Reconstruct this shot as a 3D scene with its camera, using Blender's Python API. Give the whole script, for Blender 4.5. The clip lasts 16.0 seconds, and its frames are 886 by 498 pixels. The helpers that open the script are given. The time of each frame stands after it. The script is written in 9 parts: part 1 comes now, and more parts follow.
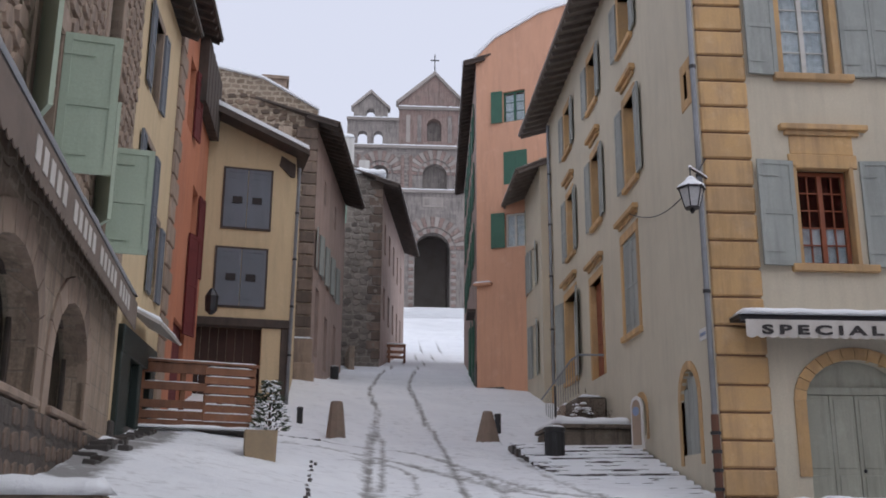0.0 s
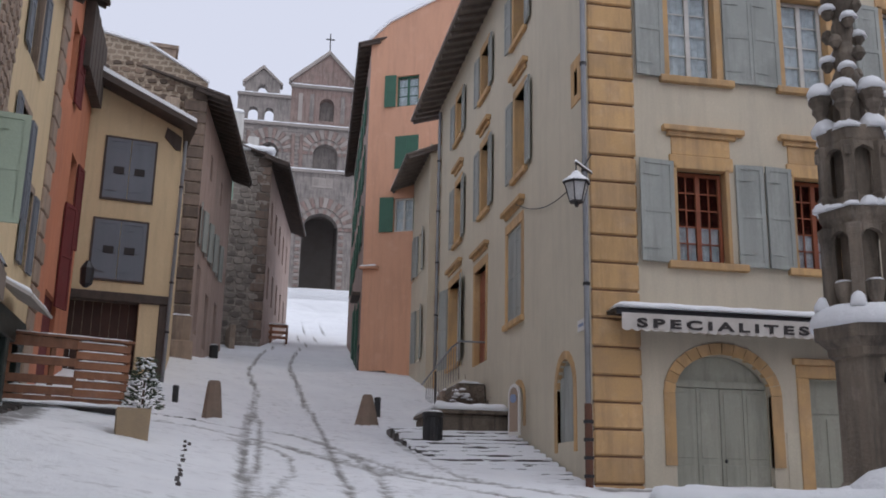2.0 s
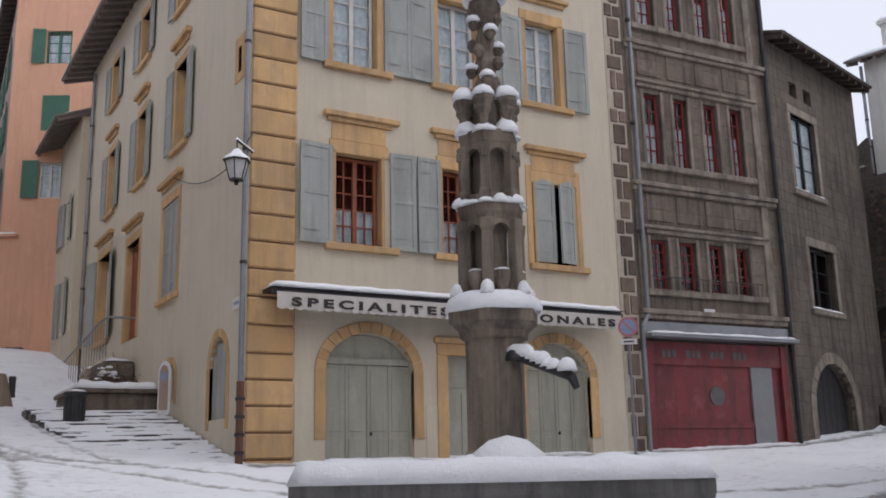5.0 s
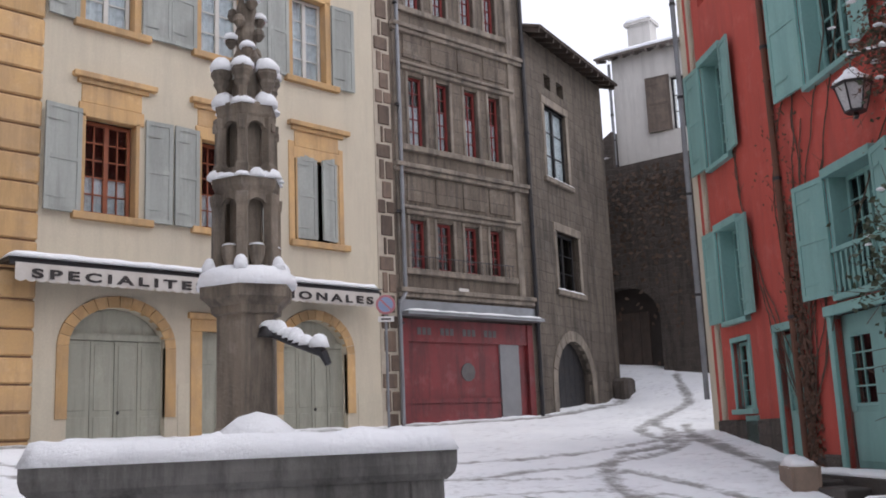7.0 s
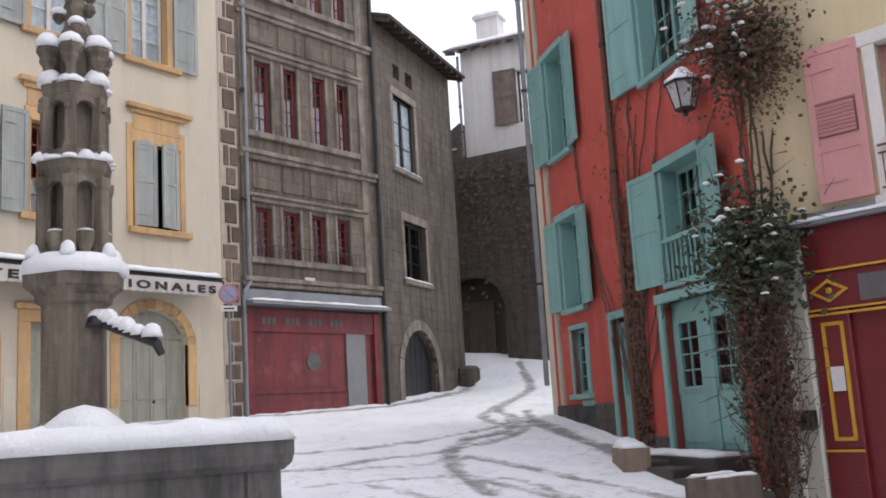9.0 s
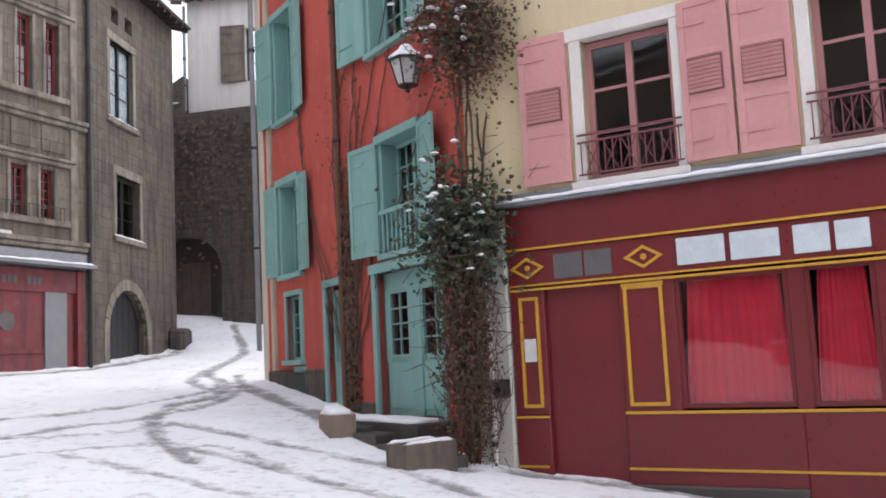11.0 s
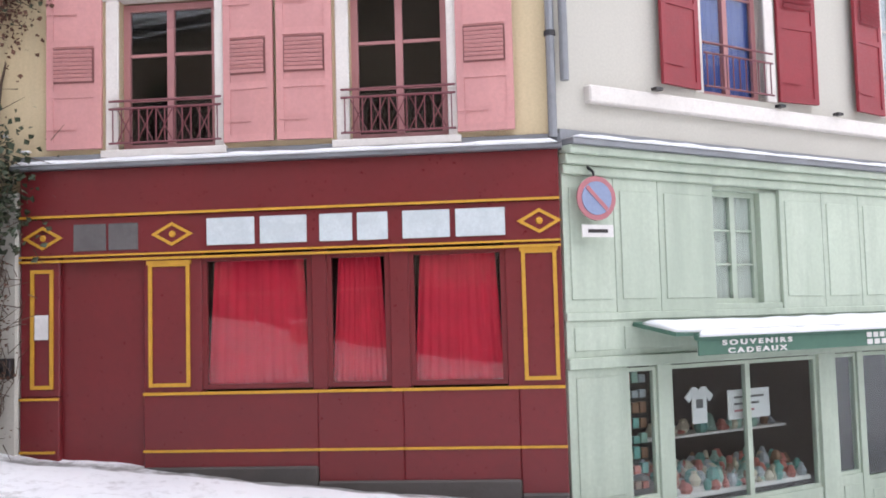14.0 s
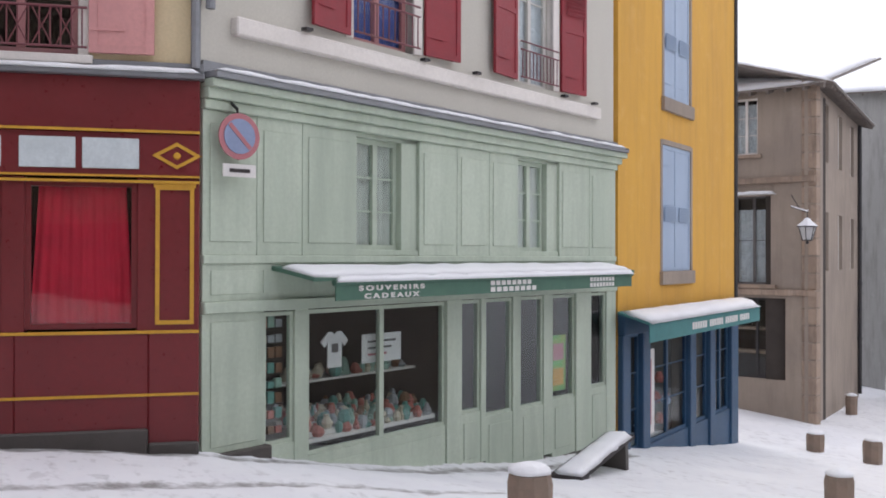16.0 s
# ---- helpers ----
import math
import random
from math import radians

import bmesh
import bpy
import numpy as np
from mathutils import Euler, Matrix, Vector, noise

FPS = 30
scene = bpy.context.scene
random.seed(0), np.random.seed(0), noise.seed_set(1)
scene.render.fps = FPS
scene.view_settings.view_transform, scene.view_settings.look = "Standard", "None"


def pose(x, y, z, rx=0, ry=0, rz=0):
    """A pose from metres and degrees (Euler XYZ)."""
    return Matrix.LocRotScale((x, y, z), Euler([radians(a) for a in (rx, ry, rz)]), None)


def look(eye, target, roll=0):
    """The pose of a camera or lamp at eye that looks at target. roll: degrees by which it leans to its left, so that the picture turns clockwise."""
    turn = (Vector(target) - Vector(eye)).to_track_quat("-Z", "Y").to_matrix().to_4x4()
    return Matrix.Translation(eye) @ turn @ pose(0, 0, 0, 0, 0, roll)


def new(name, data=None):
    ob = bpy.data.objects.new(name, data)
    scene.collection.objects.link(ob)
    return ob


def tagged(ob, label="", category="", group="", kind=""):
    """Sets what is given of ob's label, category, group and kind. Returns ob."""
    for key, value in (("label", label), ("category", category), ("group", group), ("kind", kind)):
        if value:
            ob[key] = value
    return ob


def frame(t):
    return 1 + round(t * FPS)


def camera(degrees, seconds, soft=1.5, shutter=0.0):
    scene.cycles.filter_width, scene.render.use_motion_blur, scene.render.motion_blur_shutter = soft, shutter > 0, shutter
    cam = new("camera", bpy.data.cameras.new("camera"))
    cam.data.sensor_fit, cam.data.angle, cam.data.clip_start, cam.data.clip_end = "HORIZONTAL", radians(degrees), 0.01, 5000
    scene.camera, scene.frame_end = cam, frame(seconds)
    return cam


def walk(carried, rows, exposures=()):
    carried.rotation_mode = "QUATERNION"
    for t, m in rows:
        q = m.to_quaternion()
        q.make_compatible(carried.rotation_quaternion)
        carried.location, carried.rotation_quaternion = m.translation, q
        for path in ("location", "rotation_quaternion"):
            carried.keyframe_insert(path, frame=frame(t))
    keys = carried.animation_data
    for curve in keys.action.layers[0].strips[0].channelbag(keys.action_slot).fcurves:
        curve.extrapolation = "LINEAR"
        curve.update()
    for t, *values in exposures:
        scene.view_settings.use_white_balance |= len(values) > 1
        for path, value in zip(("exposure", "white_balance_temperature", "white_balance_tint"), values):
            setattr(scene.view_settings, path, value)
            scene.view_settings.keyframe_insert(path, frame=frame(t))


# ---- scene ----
cam = camera(48.9, 16.0, soft=1.8)
PATH = [
    (0, pose(-0.123, 0.315, 1.546, 104.68, -0.31, -3.51)),
    (0.5, pose(-0.120, 0.321, 1.547, 104.64, -0.30, -3.60)),
    (1, pose(-0.113, 0.326, 1.547, 104.69, -0.26, -3.98)),
    (1.5, pose(-0.115, 0.327, 1.563, 104.20, -0.44, -5.47)),
    (2, pose(-0.106, 0.299, 1.554, 103.82, -1.14, -10.53)),
    (2.5, pose(-0.116, 0.243, 1.554, 103.25, -1.98, -17.46)),
    (3, pose(-0.132, 0.245, 1.542, 102.39, -1.70, -19.44)),
    (5.5, pose(-0.135, 0.013, 1.579, 102.19, 1.76, -34.25)),
    (6, pose(-0.118, -0.002, 1.566, 101.71, 2.06, -38.31)),
    (6.5, pose(-0.092, -0.017, 1.561, 101.09, 2.11, -41.84)),
    (7, pose(-0.084, -0.032, 1.562, 100.60, 2.32, -44.08)),
    (7.5, pose(-0.074, -0.044, 1.556, 100.34, 2.82, -45.64)),
    (8, pose(-0.039, -0.038, 1.554, 100.10, 2.90, -47.53)),
    (8.5, pose(-0.021, -0.081, 1.549, 99.85, 3.62, -49.72)),
    (9, pose(0.001, -0.084, 1.546, 99.56, 3.44, -52.79)),
    (9.5, pose(0.028, -0.099, 1.555, 99.53, 2.36, -57.23)),
    (10, pose(0.062, -0.109, 1.542, 99.34, 1.91, -62.26)),
    (12.5, pose(0.010, -0.262, 1.723, 93.76, 3.47, -78.93)),
    (13, pose(0.041, -0.254, 1.726, 95.09, 2.96, -84.16)),
    (13.5, pose(0.080, -0.223, 1.766, 94.86, 2.72, -89.91)),
    (14, pose(0.164, -0.112, 1.672, 94.01, 1.51, -96.83)),
    (14.5, pose(0.252, -0.069, 1.592, 92.76, 1.25, -104.31)),
    (15, pose(0.267, -0.112, 1.732, 91.26, -0.53, -108.51)),
    (15.5, pose(0.489, -0.165, 1.671, 90.88, -0.04, -112.21)),
    (16, pose(0.435, -0.289, 1.679, 90.40, -0.13, -117.36)),
]
walk(cam, PATH, exposures=[(0, 0.02, 6100, 9), (1.5, 0.0, 6100, 9), (3, -0.1, 6150, 9), (5.5, 0.34, 6300, 9), (6.5, 0.54, 6350, 10), (8, 0.7, 6350, 10), (10, 0.95, 6350, 9), (12.5, 1.42, 6400, 9), (13.5, 1.52, 6400, 9), (15, 1.02, 6450, 10), (16, 0.66, 6500, 10)])

# ---- sky and light: overcast winter day ----
world = bpy.data.worlds.new("world")
scene.world = world
world.use_nodes = True
wn, wl = world.node_tree.nodes, world.node_tree.links
sky = wn.new("ShaderNodeTexSky")
sky.sky_type = "NISHITA"
sky.sun_disc = False
sky.sun_elevation, sky.sun_rotation = radians(38), radians(200)
sky.dust_density, sky.air_density = 6.0, 2.0
pale = wn.new("ShaderNodeHueSaturation")
pale.inputs["Saturation"].default_value = 0.25
pale.inputs["Value"].default_value = 0.10
cloud = wn.new("ShaderNodeMix")
cloud.data_type = "RGBA"
cloud.inputs[0].default_value = 0.85
cloud.inputs[7].default_value = (0.79, 0.79, 0.90, 1)
wl.new(sky.outputs[0], pale.inputs["Color"])
wl.new(pale.outputs[0], cloud.inputs[6])
wl.new(cloud.outputs[2], wn["Background"].inputs[0])
wn["Background"].inputs[1].default_value = 1.0
sun = new("sun", bpy.data.lights.new("sun", "SUN"))
sun.data.energy, sun.data.angle, sun.data.color = 0.9, radians(55), (1.0, 0.96, 0.91)
sun.matrix_world = look((0, 0, 60), (-50, 26, 0))


# ---- materials ----
def nodes_of(name):
    m = bpy.data.materials.new(name)
    m.use_nodes = True
    return m, m.node_tree.nodes, m.node_tree.links, m.node_tree.nodes["Principled BSDF"]


def rgb(c):
    return (c[0], c[1], c[2], 1.0)


def noise_node(n, l, scale, detail, src, rough=0.55):
    t = n.new("ShaderNodeTexNoise")
    t.inputs["Scale"].default_value, t.inputs["Detail"].default_value, t.inputs["Roughness"].default_value = scale, detail, rough
    l.new(src, t.inputs["Vector"])
    return t


def ramp(n, l, src, a, b, lo, hi):
    r = n.new("ShaderNodeMapRange")
    r.inputs["From Min"].default_value, r.inputs["From Max"].default_value = a, b
    r.inputs["To Min"].default_value, r.inputs["To Max"].default_value = lo, hi
    l.new(src, r.inputs["Value"])
    return r.outputs[0]


def mixed(n, l, fac, a, b):
    m = n.new("ShaderNodeMix")
    m.data_type = "RGBA"
    for sock, v in ((m.inputs[0], fac), (m.inputs[6], a), (m.inputs[7], b)):
        if isinstance(v, tuple):
            sock.default_value = v
        elif isinstance(v, float):
            sock.default_value = v
        else:
            l.new(v, sock)
    return m.outputs[2]


def dripped(n, l, co, c, amount):
    """Dark vertical runs of dirt and ragged blotches."""
    mp = n.new("ShaderNodeMapping")
    mp.inputs["Scale"].default_value = (2.6, 2.6, 0.3)
    l.new(co, mp.inputs[0])
    run = noise_node(n, l, 1.3, 6, mp.outputs[0], 0.68)
    blot = noise_node(n, l, 1.9, 8, co, 0.72)
    hsv = n.new("ShaderNodeHueSaturation")
    hsv.inputs["Value"].default_value = 0.32
    hsv.inputs["Saturation"].default_value = 0.85
    l.new(c, hsv.inputs["Color"])
    c = mixed(n, l, ramp(n, l, run.outputs[0], 0.47, 0.62, 0.0, amount), c, hsv.outputs[0])
    pale = n.new("ShaderNodeHueSaturation")
    pale.inputs["Value"].default_value = 1.35
    pale.inputs["Saturation"].default_value = 0.8
    l.new(c, pale.inputs["Color"])
    return mixed(n, l, ramp(n, l, blot.outputs[0], 0.53, 0.66, 0.0, min(1.0, amount * 1.1)), c, pale.outputs[0])


def surf(name, col, stain, amount=0.5, scale=0.9, fine=30.0, rough=0.85, bump=0.25, metal=0.0, piece=0.0, streak=False, drip=0.0):
    """A weathered surface: col, with patches of stain, grain and relief. piece: how far single pieces differ."""
    m, n, l, b = nodes_of(name)
    co = n.new("ShaderNodeTexCoord").outputs["Object"]
    src = co
    if streak:
        mp = n.new("ShaderNodeMapping")
        mp.inputs["Scale"].default_value = (1.0, 1.0, 0.22)
        l.new(co, mp.inputs[0])
        src = mp.outputs[0]
    big = noise_node(n, l, scale, 6, src, 0.62)
    small = noise_node(n, l, fine, 5, co, 0.65)
    c = mixed(n, l, ramp(n, l, big.outputs[0], 0.43, 0.6, 0.0, amount), rgb(col), rgb(stain))
    dark = tuple(v * 0.72 for v in col)
    c = mixed(n, l, ramp(n, l, small.outputs[0], 0.35, 0.7, 0.45, 0.0), c, rgb(dark))
    if drip:
        c = dripped(n, l, co, c, drip)
    if piece:
        info = n.new("ShaderNodeObjectInfo")
        hsv = n.new("ShaderNodeHueSaturation")
        l.new(ramp(n, l, info.outputs["Random"], 0, 1, 1 - piece, 1 + piece), hsv.inputs["Value"])
        l.new(c, hsv.inputs["Color"])
        c = hsv.outputs[0]
    l.new(c, b.inputs["Base Color"])
    l.new(ramp(n, l, small.outputs[0], 0.3, 0.7, max(rough - 0.12, 0.05), min(rough + 0.08, 1)), b.inputs["Roughness"])
    b.inputs["Metallic"].default_value = metal
    bp = n.new("ShaderNodeBump")
    bp.inputs["Strength"].default_value, bp.inputs["Distance"].default_value = bump, 0.02
    l.new(small.outputs[0], bp.inputs["Height"])
    l.new(bp.outputs[0], b.inputs["Normal"])
    return m


def masonry(name, a, c2, mortar, bw=0.45, bh=0.24, wobble=0.12, gap=0.018, patch=None, drip=0.55):
    """Coursed stone of uneven blocks, for walls in the x-z plane of their own frame."""
    m, n, l, b = nodes_of(name)
    co = n.new("ShaderNodeTexCoord").outputs["Object"]
    sep, com = n.new("ShaderNodeSeparateXYZ"), n.new("ShaderNodeCombineXYZ")
    add = n.new("ShaderNodeMath")
    l.new(co, sep.inputs[0])
    l.new(sep.outputs[0], add.inputs[0])
    l.new(sep.outputs[1], add.inputs[1])
    l.new(add.outputs[0], com.inputs[0])
    l.new(sep.outputs[2], com.inputs[1])
    wob = noise_node(n, l, 2.2, 3, co)
    vm = n.new("ShaderNodeVectorMath")
    vm.operation = "MULTIPLY_ADD"
    vm.inputs[1].default_value = (wobble, wobble, 0)
    l.new(wob.outputs["Color"], vm.inputs[0])
    l.new(com.outputs[0], vm.inputs[2])
    br = n.new("ShaderNodeTexBrick")
    br.inputs["Scale"].default_value = 1.0
    br.inputs["Brick Width"].default_value, br.inputs["Row Height"].default_value = bw, bh
    br.inputs["Mortar Size"].default_value, br.inputs["Mortar Smooth"].default_value = gap, 0.4
    br.inputs["Color1"].default_value, br.inputs["Color2"].default_value, br.inputs["Mortar"].default_value = rgb(a), rgb(c2), rgb(mortar)
    l.new(vm.outputs[0], br.inputs["Vector"])
    small = noise_node(n, l, 22, 5, co, 0.65)
    big = noise_node(n, l, 0.5, 5, co, 0.6)
    c = mixed(n, l, ramp(n, l, small.outputs[0], 0.35, 0.7, 0.6, 0.0), br.outputs[0], rgb(tuple(v * 0.55 for v in a)))
    c = mixed(n, l, ramp(n, l, big.outputs[0], 0.45, 0.7, 0.0, 0.6), c, rgb(patch or tuple(v * 0.6 for v in c2)))
    c = dripped(n, l, co, c, drip)
    l.new(c, b.inputs["Base Color"])
    b.inputs["Roughness"].default_value = 0.9
    bp = n.new("ShaderNodeBump")
    bp.inputs["Strength"].default_value, bp.inputs["Distance"].default_value = 0.7, 0.03
    hm = n.new("ShaderNodeMath")
    hm.operation = "MULTIPLY_ADD"
    hm.inputs[1].default_value = 0.5
    inv = ramp(n, l, br.outputs["Fac"], 0, 1, 1, 0)
    l.new(small.outputs[0], hm.inputs[0])
    l.new(inv, hm.inputs[2])
    l.new(hm.outputs[0], bp.inputs["Height"])
    l.new(bp.outputs[0], b.inputs["Normal"])
    return m


def glass_mat(name, tint=(0.92, 0.95, 0.95)):
    m, n, l, b = nodes_of(name)
    n.remove(b)
    tr, gl, mx, lw = n.new("ShaderNodeBsdfTransparent"), n.new("ShaderNodeBsdfGlossy"), n.new("ShaderNodeMixShader"), n.new("ShaderNodeLayerWeight")
    tr.inputs[0].default_value = rgb(tint)
    gl.inputs["Roughness"].default_value = 0.03
    lw.inputs["Blend"].default_value = 0.5
    pw = n.new("ShaderNodeMath")
    pw.operation = "POWER"
    pw.inputs[1].default_value = 3.5
    l.new(lw.outputs["Facing"], pw.inputs[0])
    l.new(ramp(n, l, pw.outputs[0], 0, 1, 0.035, 0.26), mx.inputs[0])
    l.new(tr.outputs[0], mx.inputs[1])
    l.new(gl.outputs[0], mx.inputs[2])
    l.new(mx.outputs[0], n["Material Output"].inputs[0])
    return m


def snow_mat(name, slush=False):
    m, n, l, b = nodes_of(name)
    co = n.new("ShaderNodeTexCoord").outputs["Object"]
    big, small = noise_node(n, l, 0.8, 5, co), noise_node(n, l, 16, 6, co, 0.7)
    c = mixed(n, l, ramp(n, l, big.outputs[0], 0.35, 0.7, 0.0, 1.0), (0.87, 0.88, 0.90, 1), (0.80, 0.81, 0.84, 1))
    if slush:
        at = n.new("ShaderNodeAttribute")
        at.attribute_name = "slush"
        clod = noise_node(n, l, 5.0, 6, co, 0.7)
        f = n.new("ShaderNodeMath")
        f.operation = "ADD"
        l.new(at.outputs["Fac"], f.inputs[0])
        l.new(ramp(n, l, clod.outputs[0], 0.25, 0.75, -0.34, 0.34), f.inputs[1])
        c = mixed(n, l, ramp(n, l, f.outputs[0], 0.3, 0.75, 0.0, 0.92), c, (0.24, 0.23, 0.22, 1))
        # trodden clods: small grey prints where the snow is thin
        mp = n.new("ShaderNodeMapping")
        mp.inputs["Scale"].default_value = (1.0, 1.7, 1.0)
        l.new(co, mp.inputs[0])
        prints, patch = noise_node(n, l, 3.6, 5, mp.outputs[0], 0.6), noise_node(n, l, 0.55, 4, co, 0.6)
        both = n.new("ShaderNodeMath")
        both.operation = "MULTIPLY"
        l.new(ramp(n, l, prints.outputs[0], 0.53, 0.66, 0.0, 1.0), both.inputs[0])
        l.new(ramp(n, l, patch.outputs[0], 0.42, 0.6, 0.05, 0.45), both.inputs[1])
        c = mixed(n, l, both.outputs[0], c, (0.40, 0.395, 0.40, 1))
    l.new(c, b.inputs["Base Color"])
    b.inputs["Roughness"].default_value = 0.75
    b.inputs["Specular IOR Level"].default_value = 0.25
    bp = n.new("ShaderNodeBump")
    bp.inputs["Strength"].default_value, bp.inputs["Distance"].default_value = 0.55, 0.05
    l.new(small.outputs[0], bp.inputs["Height"])
    l.new(bp.outputs[0], b.inputs["Normal"])
    return m


SNOW, GROUND = snow_mat("snow"), snow_mat("trodden_snow", True)
CREAM = surf("cream_plaster", (0.60, 0.53, 0.41), (0.50, 0.45, 0.36), 0.6, 0.5, bump=0.12, streak=True, drip=0.12)
CREAMSIDE = surf("grey_cream_plaster", (0.60, 0.54, 0.42), (0.51, 0.46, 0.36), 0.6, 0.5, bump=0.15, drip=0.1)
OCHRE = surf("ochre_stone", (0.57, 0.36, 0.165), (0.43, 0.29, 0.17), 0.65, 1.2, bump=0.2, piece=0.12, drip=0.3)
OCHREJOINT = surf("brown_joint", (0.25, 0.14, 0.08), (0.18, 0.11, 0.07), 0.5)
GREYBLUE = surf("grey_blue_paint", (0.355, 0.37, 0.345), (0.26, 0.275, 0.255), 0.6, 1.5, 18, 0.7, 0.15, piece=0.06, streak=True, drip=0.28)
REDWOOD = surf("red_brown_window_wood", (0.26, 0.075, 0.03), (0.16, 0.05, 0.03), 0.5, 3, rough=0.6)
WHITEWOOD = surf("off_white_window_wood", (0.62, 0.60, 0.56), (0.48, 0.46, 0.42), 0.5, 3, rough=0.6)
DOORGREY = surf("grey_green_door_paint", (0.37, 0.365, 0.30), (0.29, 0.29, 0.24), 0.6, 1.2, 24, 0.7, 0.15, streak=True, drip=0.3)
NETCURTAIN = surf("net_curtain", (0.60, 0.61, 0.55), (0.50, 0.51, 0.46), 0.6, 6, 60, 0.9, 0.3)
LACE = surf("white_lace", (0.62, 0.64, 0.68), (0.42, 0.44, 0.48), 1.0, 9, 60, 0.9, 0.3)
AWNWHITE = surf("grey_white_canvas", (0.60, 0.56, 0.52), (0.44, 0.40, 0.36), 0.6, 2, 50, 0.9, 0.1)
INK = surf("dark_lettering", (0.035, 0.03, 0.03), (0.06, 0.05, 0.05), 0.4)
METALDARK = surf("dark_metal", (0.045, 0.045, 0.05), (0.08, 0.07, 0.065), 0.5, 4, rough=0.5, metal=0.6)
ZINC = surf("grey_zinc", (0.27, 0.28, 0.30), (0.18, 0.18, 0.19), 0.6, 2, rough=0.55, metal=0.5)
RUST = surf("rusty_iron", (0.14, 0.06, 0.035), (0.09, 0.05, 0.04), 0.6, 4, rough=0.8)
TIMBER = surf("dark_roof_timber", (0.085, 0.062, 0.05), (0.05, 0.04, 0.035), 0.6, 3, drip=0.3)
GREYTIMBER = surf("grey_roof_boards", (0.20, 0.17, 0.15), (0.12, 0.10, 0.09), 0.6, 3)
STONEDK = masonry("dark_dressed_stone", (0.16, 0.128, 0.10), (0.22, 0.178, 0.14), (0.115, 0.095, 0.078), 0.62, 0.36, 0.03, 0.01, (0.12, 0.096, 0.076), 0.7)
TRIMDK = surf("dark_carved_stone", (0.27, 0.225, 0.18), (0.14, 0.115, 0.095), 0.8, 1.6, 22, bump=0.5, drip=0.6)
DARKHOUSE = masonry("brown_render_over_stone", (0.11, 0.088, 0.07), (0.15, 0.12, 0.095), (0.11, 0.09, 0.072), 0.5, 0.3, 0.25, 0.03, (0.16, 0.13, 0.10), 0.8)
RUBBLEDK = masonry("dark_rubble", (0.08, 0.065, 0.056), (0.12, 0.097, 0.082), (0.10, 0.085, 0.072), 0.34, 0.2, 0.3, 0.03)
QUOINDK = surf("dark_brown_quoin", (0.17, 0.12, 0.09), (0.10, 0.075, 0.06), 0.6, 3, 20, bump=0.5, piece=0.35, drip=0.4)
MORTAR = surf("pale_mortar", (0.47, 0.41, 0.33), (0.36, 0.31, 0.25), 0.6, 4)
SHOPRED = surf("old_red_shop_paint", (0.20, 0.025, 0.028), (0.13, 0.022, 0.025), 0.8, 1.2, 16, 0.6, 0.15, drip=0.55)
DOORSTEEL = surf("grey_steel_door", (0.22, 0.22, 0.23), (0.17, 0.17, 0.18), 0.5, 2, rough=0.5)
WINERED = surf("dark_red_gloss_paint", (0.17, 0.017, 0.021), (0.125, 0.015, 0.018), 0.5, 0.8, 14, 0.38, 0.05)
GOLD = surf("yellow_gilt_line", (0.62, 0.33, 0.03), (0.45, 0.24, 0.03), 0.5, 6, rough=0.5)
REDCURTAIN = surf("bright_red_curtain", (0.64, 0.018, 0.05), (0.48, 0.015, 0.04), 0.7, 3, 20, 0.9, 0.2)
FROST = surf("frosted_white_panel", (0.62, 0.68, 0.70), (0.50, 0.56, 0.58), 0.6, 5, rough=0.4, bump=0.05)
GREYPANEL = surf("grey_panel", (0.13, 0.12, 0.12), (0.09, 0.08, 0.08), 0.6, 4)
PALEYELLOW = surf("pale_yellow_plaster", (0.66, 0.54, 0.34), (0.56, 0.46, 0.30), 0.5, 0.6, bump=0.12, streak=True, drip=0.1)
PINKPAINT = surf("faded_pink_paint", (0.62, 0.30, 0.29), (0.52, 0.25, 0.25), 0.6, 1.2, 20, 0.65, 0.1, piece=0.04, streak=True)
WHITEPAINT = surf("white_painted_stone", (0.74, 0.70, 0.66), (0.60, 0.56, 0.52), 0.5, 1.5)
MAUVE = surf("mauve_window_paint", (0.42, 0.19, 0.19), (0.33, 0.15, 0.15), 0.5, 3, rough=0.55)
CLARET = surf("claret_iron_paint", (0.18, 0.05, 0.06), (0.12, 0.04, 0.05), 0.5, 5, rough=0.5)
CLARETSH = surf("claret_shutter_paint", (0.26, 0.018, 0.03), (0.19, 0.016, 0.026), 0.5, 2, rough=0.55, piece=0.05)
GREENWOOD = surf("pale_green_wood", (0.47, 0.54, 0.44), (0.37, 0.44, 0.35), 0.65, 0.9, 16, 0.6, 0.08, piece=0.03, streak=True, drip=0.14)
GREYPLASTER = surf("pale_grey_plaster", (0.55, 0.53, 0.47), (0.46, 0.44, 0.39), 0.5, 0.5, bump=0.12, streak=True)
AWNGREEN = surf("green_canvas", (0.075, 0.16, 0.115), (0.055, 0.12, 0.09), 0.5, 3, 40, 0.85, 0.1)
AMBER = surf("amber_plaster", (0.66, 0.36, 0.055), (0.56, 0.30, 0.06), 0.6, 0.5, bump=0.12, streak=True, drip=0.12)
PALEBLUE = surf("pale_blue_paint", (0.36, 0.45, 0.58), (0.29, 0.37, 0.49), 0.5, 1.5, rough=0.6, streak=True)
SHOPBLUE = surf("blue_shop_paint", (0.025, 0.075, 0.15), (0.018, 0.055, 0.11), 0.5, 1.2, rough=0.5)
